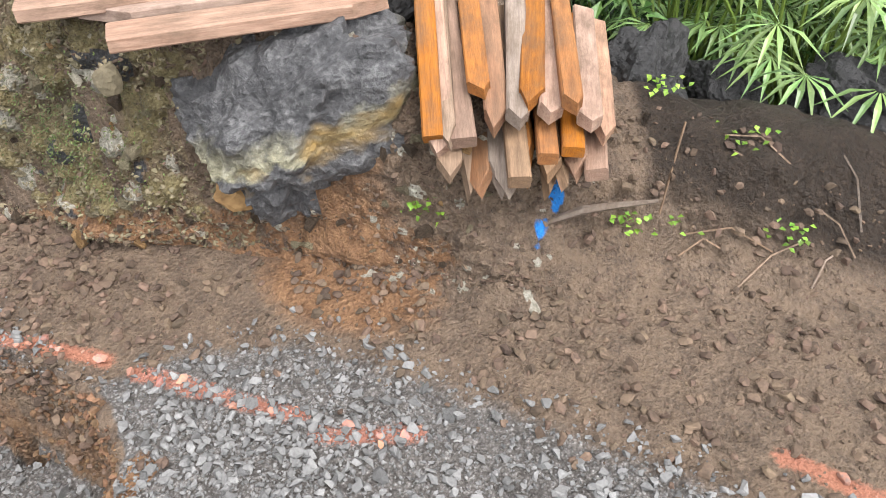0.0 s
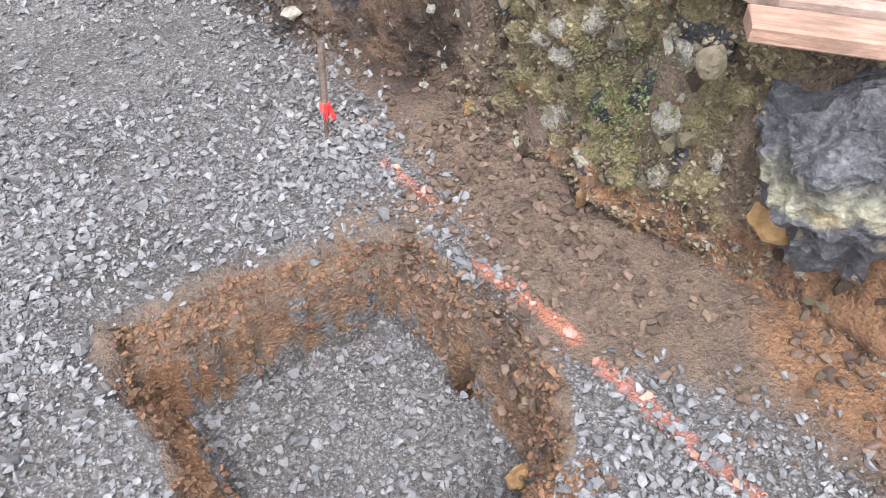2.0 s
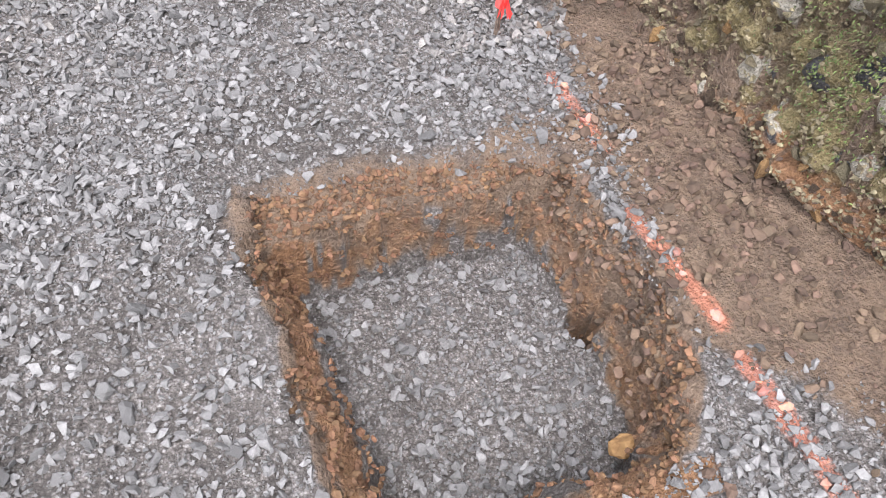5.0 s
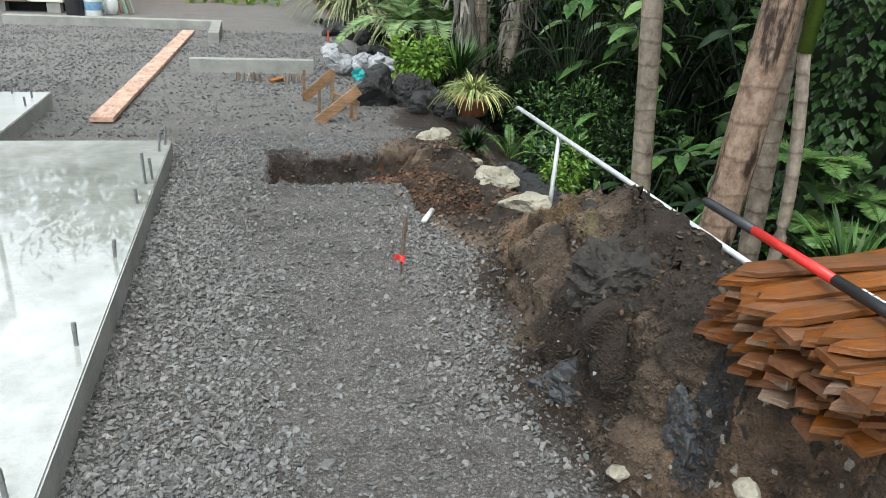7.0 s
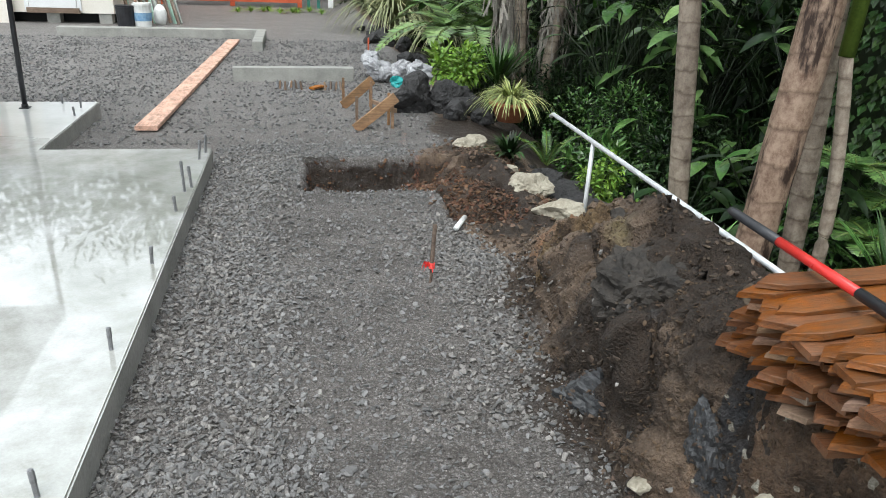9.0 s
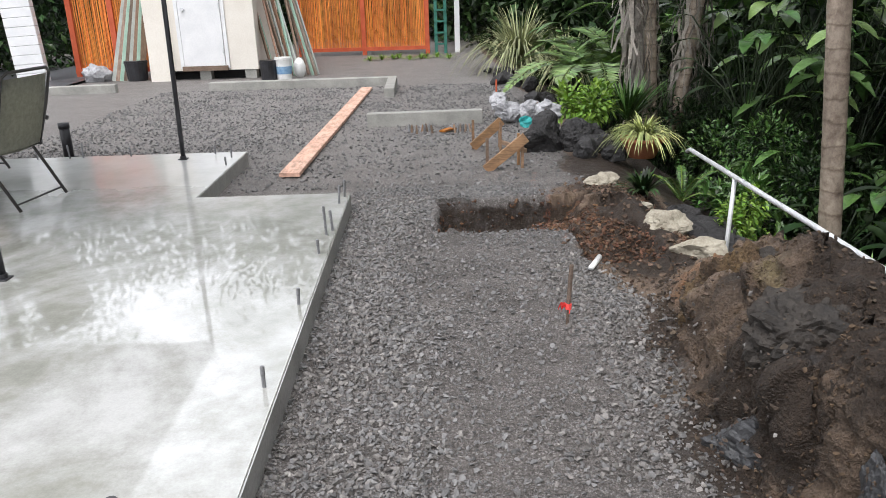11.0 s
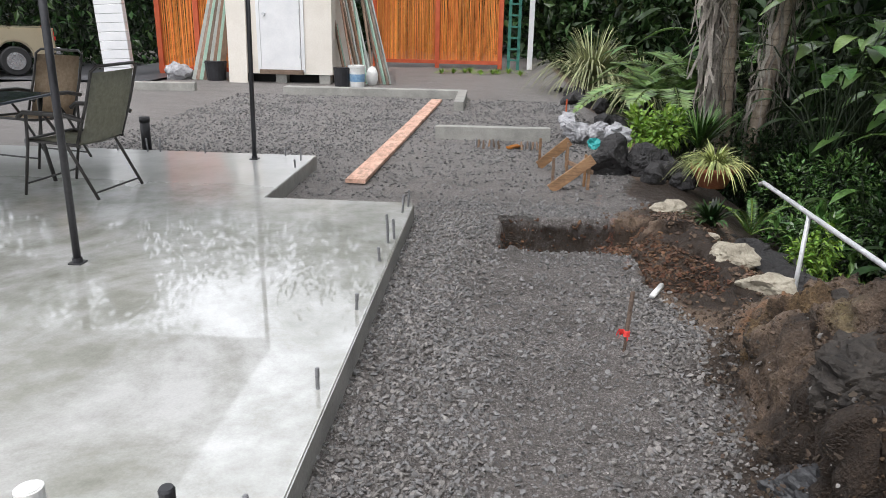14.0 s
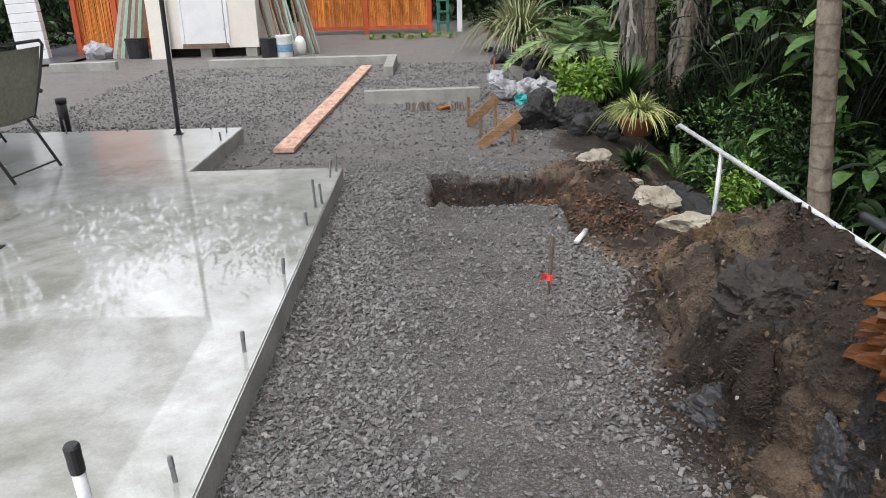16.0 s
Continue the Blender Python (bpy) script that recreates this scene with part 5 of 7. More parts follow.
def ground_z(x, y):
    return float(ground_height(np.array([x]), np.array([y]))[0])


def shrub(name, label, x, y, size, n, leaf, mat_, seed, z=None, aspect=0.45, lumps=9):
    """A bush of separate leaves in uneven clumps round thin stems."""
    rng = np.random.default_rng(seed)
    z = ground_z(x, y) if z is None else z
    ob = thing(name, label, "shrub" if "tree" not in name else "tree", pose(x, y, z))
    c = rng.normal(size=(lumps, 3)) * 0.42
    c[:, 2] = np.abs(c[:, 2]) * 0.8 + 0.45
    c = np.clip(c, -0.85, 1.0) * np.array(size)
    r = rng.uniform(0.28, 0.5, lumps)
    k = rng.integers(0, lumps, n)
    dirs = unit(rng.normal(size=(n, 3)))
    p = c[k] + dirs * (r[k] * rng.uniform(0.55, 1.05, n))[:, None] * np.array(size)
    d = dirs + rng.normal(size=(n, 3)) * 0.5 + np.array((0, 0, -0.15))
    v, f = blades(p, d, np.array((0, 0, 1.0)) + 0.3 * rng.normal(size=(n, 3)), leaf * rng.uniform(0.6, 1.25, n), leaf * aspect * rng.uniform(0.8, 1.2, n))
    tagged(raw("foliage", v, f, mat_, ob), kind="stuff")
    for j in range(min(4, lumps)):
        part("stem", tube([(0.04 * j - 0.06, 0, -0.1), c[j] * 0.5, c[j]], 0.007, 5), STALK, ob)
    return ob


def arching(base, az, length, rise, drop, steps=9):
    """Points of an arching frond."""
    t = np.linspace(0, 1, steps)
    out = np.stack((np.cos(az) * length * t, np.sin(az) * length * t, rise * t - drop * t ** 2.2), -1)
    return np.asarray(base) + out


def pinnate(points, leaf, width, pairs, sweep=0.45, hang=0.1):
    """Leaflets in two rows along a frond's rib."""
    t = np.linspace(0.08, 0.99, pairs)
    k = t * (len(points) - 1)
    i = np.minimum(k.astype(int), len(points) - 2)
    p = points[i] + (points[i + 1] - points[i]) * (k - i)[:, None]
    d = unit(points[i + 1] - points[i])
    s = unit(np.cross(d, np.array((0, 0, 1.0))))
    ln = leaf * np.sin(np.pi * np.clip(0.15 + 0.85 * t, 0, 1)) ** 0.6 + 0.01
    out = []
    for sg in (-1, 1):
        dd = s * sg + d * sweep - np.array((0, 0, hang))
        out.append(blades(p, dd, np.cross(dd, d) * -sg + np.array((0, 0, 0.3)), ln, width, 0.1, 0.12))
    return joined(out)


def fern(label, x, y, n, length, leaf, mat_, seed, z=None, rise=0.7, drop=0.6, pairs=22, name="fern", width=None, az0=0.0, az1=2 * math.pi):
    rng = np.random.default_rng(seed)
    z = ground_z(x, y) if z is None else z
    ob = thing(name, label, "fern" if name == "fern" else "plant", pose(x, y, z))
    sets = []
    for k in range(n):
        az = az0 + (az1 - az0) * (k + rng.uniform(0, 0.6)) / n
        ln = length * rng.uniform(0.7, 1.1)
        pts = arching((0, 0, 0), az, ln * 0.85, ln * rise * rng.uniform(0.8, 1.3), ln * drop)
        sets.append(pinnate(pts, leaf, width or leaf * 0.24, pairs))
        part("rib", tube(pts[::2], 0.006, 4), STEM, ob)
    low = ground_z(x, y) - z
    if low < -0.15:
        part("stem", tube([(0.02, 0.02, low - 0.05), (0, 0.01, low / 2), (0, 0, 0.02)], 0.035, 9), STALK, ob)
    v, f = joined(sets)
    tagged(raw("fronds", v, f, mat_, ob), kind="stuff")
    return ob


def strap_clump(name, label, x, y, n, length, width, mat_, seed, z=None, spread=0.9, droop=0.5, category="plant"):
    """A clump of arching strap leaves."""
    rng = np.random.default_rng(seed)
    z = ground_z(x, y) if z is None else z
    ob = thing(name, label, category, pose(x, y, z))
    vs, fs = [], []
    seg = 6
    for k in range(n):
        az, ln = rng.uniform(0, 2 * math.pi), length * rng.uniform(0.6, 1.1)
        out = spread * rng.uniform(0.25, 1.0)
        t = np.linspace(0, 1, seg)
        p = np.stack((np.cos(az) * out * ln * t, np.sin(az) * out * ln * t, ln * (t * 1.0 - droop * out * t ** 2.3)), -1)
        s = np.array((-math.sin(az), math.cos(az), 0)) * width * 0.5
        w = np.array((0.7, 1, 1, 0.85, 0.55, 0.05))[:, None]
        b = sum(len(a) for a in vs)
        vs.append(np.concatenate((p + s * w, p - s * w)))
        fs += [(b + i, b + i + 1, b + seg + i + 1, b + seg + i) for i in range(seg - 1)]
    tagged(raw("leaves", np.concatenate(vs), fs, mat_, ob), kind="stuff")
    return ob


def big_leaf_plant(label, x, y, n, height, leaf, mat_, seed, z=None, lean=(0, 0)):
    """Long-stalked plant with broad blades."""
    rng = np.random.default_rng(seed)
    z = ground_z(x, y) if z is None else z
    ob = thing("broadleaf_plant", label, "plant", pose(x, y, z))
    for k in range(n):
        az = rng.uniform(0, 2 * math.pi)
        h = height * rng.uniform(0.45, 1.0)
        r = height * rng.uniform(0.15, 0.5)
        top = np.array((math.cos(az) * r + lean[0], math.sin(az) * r + lean[1], h))
        part("stalk", tube([(0, 0, 0), top * (0.45, 0.45, 0.6), top], 0.007, 5), STALK, ob)
        ln, wd = leaf * rng.uniform(0.7, 1.15), leaf * rng.uniform(0.3, 0.45)
        seg = 7
        t = np.linspace(0, 1, seg)
        d = np.array((math.cos(az), math.sin(az), 0))
        s = np.array((-math.sin(az), math.cos(az), 0))
        spine = top + d * (ln * t)[:, None] + np.array((0, 0, 1)) * (ln * (0.25 * t - 0.55 * t ** 2))[:, None]
        prof = (np.sin(np.pi * np.clip(t * 0.93 + 0.06, 0, 1)) ** 0.75 * wd / 2)[:, None]
        lift = np.array((0, 0, 0.22))
        v = np.concatenate((spine + (s + lift) * prof, spine, spine + (lift - s) * prof))
        f = [(a * seg + i, a * seg + i + 1, (a + 1) * seg + i + 1, (a + 1) * seg + i) for a in (0, 1) for i in range(seg - 1)]
        raw("leaf", v, f, mat_, ob, smooth=True)
    return ob


def ringed_trunk(name, label, base, top, r0, r1, mat_, ring=0.16, seed=0):
    ob = thing(name, label, "palm tree", Matrix.Translation(base))
    b, t = Vector((0, 0, 0)), Vector(top) - Vector(base)
    n = int(t.length / ring) * 3
    pts, rad = [], []
    rng = np.random.default_rng(seed)
    for i in range(n + 1):
        u = i / n
        bow = 0.05 * math.sin(math.pi * u)
        pts.append(t * u + Vector((bow, -bow, 0)))
        rad.append((r0 + (r1 - r0) * u) * (1.025 if i % 3 == 0 else 1.0) * (1 + rng.uniform(-0.015, 0.015)))
    part("trunk", tube(pts, r0, 16, taper=rad), mat_, ob, smooth=True)
    return ob, t


def crown(ob, at, n, length, leaf, mat_, seed, dry=0):
    rng = np.random.default_rng(seed)
    sets = []
    for k in range(n):
        az = 2 * math.pi * (k + rng.uniform(0, 0.7)) / n
        ln = length * rng.uniform(0.8, 1.1)
        pts = arching(np.array(at), az, ln * 0.8, ln * rng.uniform(0.1, 0.9), ln * rng.uniform(0.5, 0.9), 10)
        sets.append(pinnate(pts, leaf, 0.045, 40, 0.6, 0.35))
    v, f = joined(sets)
    tagged(raw("crown", v, f, mat_, ob), kind="stuff")
    if dry:
        vs, fs = [], []
        seg = 6
        for k in range(dry):
            az, ln, w = rng.uniform(0, 2 * math.pi), rng.uniform(0.4, 1.1) * length * 0.5, rng.uniform(0.004, 0.017)
            hang = rng.uniform(0.95, 3.4)
            start = np.array((at[0] * hang / at[2] + math.cos(az) * 0.075, at[1] * hang / at[2] + math.sin(az) * 0.075, hang))
            t = np.linspace(0, 1, seg)
            out = rng.uniform(0.02, 0.17)
            p = start + np.stack((np.cos(az) * out * np.sqrt(t) + 0.03 * rng.normal(size=seg), np.sin(az) * out * np.sqrt(t) + 0.02 * rng.normal(size=seg), -ln * t), -1)
            s = np.array((-math.sin(az + 0.5), math.cos(az + 0.5), 0)) * w
            b = sum(len(a) for a in vs)
            vs.append(np.concatenate((p + s, p - s)))
            fs += [(b + i, b + i + 1, b + seg + i + 1, b + seg + i) for i in range(seg - 1)]
        tagged(raw("dead_fronds", np.concatenate(vs), fs, LEAF_DRY, ob, "grey-brown hanging dead fronds"), kind="stuff")


# palms by the rail
a, t = ringed_trunk("palm", "slender pale ringed palm trunk behind the handrail", (2.16, 6.4, -0.75), (1.3, 6.5, 6.5), 0.068, 0.058, BARK, 0.2, 1)
crown(a, t, 8, 2.2, 0.6, LEAF_MID, 1)
b, t = ringed_trunk("palm", "thick leaning palm trunk with wet dark streak", (2.04, 5.5, -0.7), (2.45, 5.5, 6.0), 0.1, 0.09, BARK_WET, 0.22, 2)
crown(b, t, 8, 2.4, 0.6, LEAF_MID, 2)
c, t = ringed_trunk("palm", "leaning ringed palm trunk beside a thicker one", (2.56, 5.75, -0.8), (2.1, 5.85, 6.3), 0.064, 0.058, BARK, 0.18, 3)
crown(c, t, 7, 2.2, 0.6, LEAF_MID, 3)
d, t = ringed_trunk("palm", "thin leaning palm cane turning green above", (2.47, 5.5, -0.8), (2.43, 5.52, 0.95), 0.038, 0.034, BARK, 0.2, 4)
part("crownshaft", tube([t, t + Vector((0.02, -0.02, 0.9)), t + Vector((0.1, -0.1, 1.9))], 0.04, 10, taper=[0.042, 0.038, 0.026]), STEM, d, "smooth green crownshaft", True)
crown(d, t + Vector((0.1, -0.1, 1.9)), 8, 1.5, 0.4, LEAF_MID, 4)
# the two skirted palms further on
e, t = ringed_trunk("palm", "palm with skirt of grey dead fronds", (2.17, 10.6, -0.3), (1.65, 10.6, 4.6), 0.085, 0.08, BARK, 0.2, 5)
crown(e, t, 13, 2.3, 0.6, LEAF_MID, 5, 420)
f_, t = ringed_trunk("palm", "leaning palm with hanging brown dead fronds", (2.4, 10.5, -0.35), (2.88, 10.7, 5.0), 0.075, 0.07, BARK, 0.2, 6)
crown(f_, t, 12, 2.2, 0.6, LEAF_LIME, 6, 150)
crown(f_, t * 0.5, 6, 1.3, 0.4, LEAF_LIME, 61)

# by the steps and the rail
pot = thing("flower_pot", "terracotta bowl pot on the bank edge", "pot", pose(1.42, 8.25, 0.02))
bm = bmesh.new()
prof = [(0.0, 0.0), (0.11, 0.0), (0.17, 0.13), (0.19, 0.14), (0.19, 0.17), (0.165, 0.17), (0.15, 0.13), (0.0, 0.13)]
ring = [[bm.verts.new((r * math.cos(2 * math.pi * k / 20), r * math.sin(2 * math.pi * k / 20), z)) for k in range(20)] for r, z in prof[1:-1]]
for ra, rb in zip(ring, ring[1:]):
    for k in range(20):
        bm.faces.new((ra[k], ra[(k + 1) % 20], rb[(k + 1) % 20], rb[k]))
bm.faces.new(ring[0][::-1])
bm.faces.new(ring[-1])
part("bowl", bm, TERRACOTTA, pot, smooth=True)
strap_clump("spider_plant", "cream-striped spider plant spilling over a terracotta pot", 1.42, 8.25, 300, 0.36, 0.016, LEAF_YELLOW, 21, 0.15, 1.3, 1.0)
strap_clump("bromeliad", "dark green spiky rosette plant beside stepping stones", 1.15, 7.22, 80, 0.24, 0.034, LEAF_DARK, 22, -0.04, 1.2, 0.6)
strap_clump("yucca", "spiky green yucca behind the bank", 1.75, 10.0, 90, 0.6, 0.03, LEAF_MID, 23, 0.0, 1.0, 0.35)
strap_clump("lemongrass", "tall pale arching grass clump near the fence", 1.25, 15.6, 520, 1.6, 0.026, LEAF_GRASS, 24, 0.0, 1.0, 1.15, "grass")
strap_clump("lemongrass", "tall pale arching grass clump near the fence", 2.0, 14.8, 380, 1.4, 0.026, LEAF_GRASS, 25, -0.2, 1.0, 1.15, "grass")
strap_clump("agave", "light green rosette plant at the gravel edge", 1.3, 11.2, 30, 0.35, 0.08, LEAF_LIME, 26, 0.05, 1.0, 0.5)
strap_clump("sword_plant", "narrow sword leaves behind the picket pile", 2.68, 5.1, 60, 0.5, 0.025, LEAF_MID, 27, -0.25, 0.9, 0.4)
strap_clump("croton", "yellow striped strap leaves behind the picket pile", 2.72, 4.9, 80, 0.34, 0.018, LEAF_YELLOW, 28, -0.3, 0.8, 0.4)
strap_clump("sword_plant", "narrow sword leaves growing by the mound", 1.5, 4.95, 16, 0.2, 0.014, LEAF_FERN, 29, 0.1, 0.7, 0.3)
shrub("bush", "lime green leafy bush by the bank edge", 1.25, 9.45, (0.33, 0.4, 0.4), 700, 0.09, LEAF_LIME, 31, -0.02, 0.5)
shrub("bush", "lime green young bush behind the handrail", 1.74, 7.0, (0.22, 0.3, 0.42), 800, 0.055, LEAF_LIME, 32, -0.5, 0.5)
shrub("bush", "lime green young bush behind the handrail", 1.78, 6.35, (0.2, 0.26, 0.32), 550, 0.05, LEAF_LIME, 33, -0.55, 0.5)
shrub("bush", "green bush at the slope below the handrail", 2.0, 7.6, (0.45, 0.5, 0.5), 600, 0.1, LEAF_MID, 34, -0.6)
fern("large arching green fern under the palms", 1.85, 12.2, 10, 1.5, 0.28, LEAF_FAN, 41, 0.25, 0.7, 0.65, 26)
fern("large arching green fern under the palms", 2.4, 12.8, 9, 1.6, 0.3, LEAF_FAN, 42, 0.3, 0.8, 0.7, 26)
fern("bright tree fern below the palms", 3.06, 6.0, 9, 0.42, 0.13, LEAF_FERN, 43, 0.2, 0.5, 0.5, 18)
fern("bright tree fern below the palms", 3.45, 5.95, 9, 0.46, 0.14, LEAF_FERN, 44, -0.05, 0.5, 0.5, 18)
fern("bright tree fern below the palms", 3.12, 5.8, 9, 0.42, 0.13, LEAF_FERN, 46, -0.2, 0.5, 0.5, 18)
fern("sword fern beside the handrail", 1.62, 7.75, 7, 0.42, 0.04, LEAF_MID, 45, -0.25, 1.0, 0.6, 30, width=0.011)
for i, (x, y, n, h, lf, z) in enumerate([(3.6, 9.2, 22, 1.7, 0.5, -0.7), (4.2, 8.0, 22, 1.8, 0.5, -0.9), (3.1, 7.6, 20, 0.9, 0.3, -0.9), (2.9, 6.5, 20, 0.7, 0.26, -1.0), (3.6, 6.9, 18, 1.3, 0.4, -1.0),
                                          (4.4, 10.5, 20, 2.2, 0.6, -0.6), (3.2, 12.0, 16, 1.6, 0.5, -0.3), (2.6, 5.9, 12, 0.5, 0.22, -0.8), (1.8, 13.4, 12, 0.9, 0.4, 0.0), (2.9, 14.5, 14, 1.9, 0.55, 0), (2.6, 9.1, 9, 0.6, 0.24, -0.6), (2.5, 7.0, 9, 0.6, 0.24, -0.6), (2.7, 8.0, 10, 0.8, 0.28, -0.6), (2.9, 9.6, 12, 1.3, 0.36, -0.4), (3.1, 11.0, 12, 1.5, 0.4, -0.3), (2.75, 6.2, 9, 0.9, 0.28, -0.7)]):
    big_leaf_plant("broad glossy leaves on long stalks in the undergrowth", x, y, n, h, lf, (LEAF_MID, LEAF_DARK)[i % 2], 60 + i, z)

for i, (x, y, n, h, lf, z) in enumerate([(3.35, 8.5, 11, 1.5, 0.5, -0.4), (3.5, 8.0, 9, 0.8, 0.42, -0.6), (3.9, 9.4, 12, 1.8, 0.6, -0.4), (3.0, 9.3, 12, 1.4, 0.55, -0.2), (4.4, 9.0, 11, 1.6, 0.6, -0.5), (2.75, 12.4, 10, 1.5, 0.8, 0.0), (3.6, 10.6, 14, 1.8, 0.7, -0.1), (2.6, 9.0, 10, 1.2, 0.4, 0.1), (4.3, 7.6, 9, 0.9, 0.5, -0.5), (4.6, 8.3, 10, 1.3, 0.5, -0.3), (5.0, 9.8, 11, 2.0, 0.6, -0.3), (4.2, 10.2, 11, 2.0, 0.6, -0.1), (3.2, 7.0, 9, 0.6, 0.36, -0.6)]):
    big_leaf_plant("large paddle leaves on tall stalks behind the palms", x, y, int(n * 1.5), h, lf * 0.78, (LEAF_PADDLE, LEAF_MID, LEAF_PADDLE)[i % 3], 160 + i, z)

# undergrowth on the slope: many bushes of dark leaves
ug = np.random.default_rng(8)
for i in range(46):
    y = ug.uniform(1.2, 15.5)
    x = 2.3 + ug.uniform(0.0, 2.6) + (0.5 if 4.4 < y < 7 else 0)
    s = ug.uniform(0.5, 0.85)
    shrub("bush", "dense dark green bush in the undergrowth", x, y, (s, s, s * 1.25), int(1700 * s / 0.6), ug.uniform(0.05, 0.095), (LEAF_DARK, LEAF_MID, LEAF_DARK)[i % 3], 1000 + i, None, 0.42, 8)
# bushes and fan-leaved canes seen past the stakes
for i, (x, y, s) in enumerate([(2.05, 2.15, 0.4), (2.15, 1.75, 0.4), (1.95, 2.55, 0.4), (2.35, 2.35, 0.5), (2.7, 1.7, 0.6), (2.55, 2.9, 0.55), (3.1, 2.3, 0.8), (3.2, 1.1, 0.7), (3.3, 0.2, 0.8), (2.9, -0.5, 0.7), (3.9, 1.6, 1.0)]):
    shrub("bush", "leafy green bush below the bank", x, y, (s, s, s * 0.9), 2400, 0.042, (LEAF_MID, LEAF_DARK)[i % 2], 1200 + i, ground_z(x, y) - 0.1)


def fan_cane(x, y, h, seed):
    rng = np.random.default_rng(seed)
    z = ground_z(x, y)
    ob = thing("fan_palm", "cane palm with light green fan leaves", "palm", pose(x, y, z))
    sets = []
    for k in range(34):
        az, r, hh = rng.uniform(0, 6.28), rng.uniform(0.08, 0.42), h * rng.uniform(0.35, 1.0)
        p = np.array((math.cos(az) * r, math.sin(az) * r, hh))
        part("cane", tube([(p[0] * 0.3, p[1] * 0.3, 0), p * (0.6, 0.6, 0.7), p], 0.005, 4), STEM, ob)
        n = 9
        a = np.linspace(-1.5, 1.5, n)
        out = np.array((math.cos(az), math.sin(az), -0.25))
        s = np.array((-math.sin(az), math.cos(az), 0))
        dd = out * np.cos(a)[:, None] + s * np.sin(a)[:, None]
        sets.append(blades(np.repeat(p[None], n, 0), dd, np.array((0, 0, 1.0)) + 0 * dd, 0.16 * rng.uniform(0.8, 1.15), 0.016, 0.15, 0.25))
    v, f = joined(sets)
    tagged(raw("fan_leaves", v, f, LEAF_FAN, ob), kind="stuff")


for i, (x, y, h) in enumerate([(2.15, 0.95, 0.95), (2.2, 1.3, 0.95), (2.25, 0.6, 1.0), (2.5, 0.95, 1.3), (2.6, 0.5, 1.3), (2.45, 0.2, 1.15), (2.75, 1.2, 1.45), (2.45, 1.45, 1.2)]):
    fan_cane(x, y, h, 80 + i)

# the climber-covered trunk
ivy = thing("ivy_tree", "tree trunk wrapped in glossy climbing leaves", "tree", pose(3.95, 6.7, -1.6))
part("trunk", tube([(0, 0, 0), (0.05, 0, 3), (0, 0.1, 7)], 0.5, 14, taper=[0.6, 0.5, 0.4]), STALK, ivy)
rng = np.random.default_rng(17)
n = 17000
az, zz = rng.uniform(0, 2 * np.pi, n), rng.uniform(0, 7, n)
r = 0.75 + 0.18 * fbm(np.cos(az) * 2, np.sin(az) * 2, zz * 1.3, 3, 7)
p = np.stack((np.cos(az) * r, np.sin(az) * r, zz), -1)
out = np.stack((np.cos(az), np.sin(az), np.full(n, -0.9)), -1) + 0.3 * rng.normal(size=(n, 3))
v, f = blades(p, out, np.stack((np.cos(az), np.sin(az), np.full(n, 0.6)), -1), 0.085 * rng.uniform(0.6, 1.3, n), 0.055, 0.12, 0.1)
tagged(raw("climber", v, f, LEAF_IVY, ivy, "glossy climbing leaves"), kind="stuff")


# ---- the woods round about ----
def wood_belt(label, points, n, height, leaf, mat_, seed, depth=2.5):
    """A belt of tree crowns: clumps of leaves along a line, with an uneven top."""
    rng = np.random.default_rng(seed)
    pts = np.array(points, float)
    seg = rng.integers(0, len(pts) - 1, n)
    u = rng.uniform(0, 1, n)[:, None]
    base = pts[seg] + (pts[seg + 1] - pts[seg]) * u
    along = base[:, 0] * 0.35 + base[:, 1] * 0.35
    top = height * (0.75 + 0.35 * fbm(along, along * 0.3, 0, 3, seed))
    zz = rng.uniform(-0.35, 1, n) * top
    off = rng.normal(size=(n, 2)) * depth * 0.4
    bulge = fbm(base[:, 0] * 0.7, base[:, 1] * 0.7, zz * 0.7, 3, seed + 3)
    p = np.stack((base[:, 0] + off[:, 0] + bulge, base[:, 1] + off[:, 1] + bulge, zz), -1)
    d = unit(rng.normal(size=(n, 3))) + np.array((0, 0, -0.4))
    v, f = blades(p, d, np.array((0, 0, 1.0)) + 0.4 * rng.normal(size=(n, 3)), leaf * rng.uniform(0.6, 1.4, n), leaf * 0.5, 0.2)
    return tagged(raw("far_woods", v, f, mat_), label, "woods", kind="stuff")


wood_belt("dark dense woods on the slope behind the palms", [(4.5, -3), (5.6, 2), (6.3, 8), (5.6, 14), (4.0, 19), (1.5, 24)], 16000, 5.0, 0.32, LEAF_DARK, 5)
wood_belt("dark dense woods on the slope behind the palms", [(9, -6), (10, 4), (10, 14), (7, 22), (2, 28), (-6, 29)], 20000, 10.5, 0.48, LEAF_DARK, 6, 4)
wood_belt("dark trees beyond the shed and driveway", [(3, 25), (-4, 27), (-11, 25), (-16, 22), (-20, 14)], 60000, 11.0, 0.26, LEAF_DARK, 7, 3)
# near-black sheet filling gaps between trees; deep shade is painted into its colour
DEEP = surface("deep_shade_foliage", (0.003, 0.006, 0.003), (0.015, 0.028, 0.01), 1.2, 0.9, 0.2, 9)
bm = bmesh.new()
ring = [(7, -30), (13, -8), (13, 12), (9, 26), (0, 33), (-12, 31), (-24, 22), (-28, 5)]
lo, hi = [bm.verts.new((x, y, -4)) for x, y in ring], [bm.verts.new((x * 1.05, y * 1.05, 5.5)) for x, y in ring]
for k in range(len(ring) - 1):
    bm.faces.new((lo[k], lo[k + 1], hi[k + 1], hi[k]))
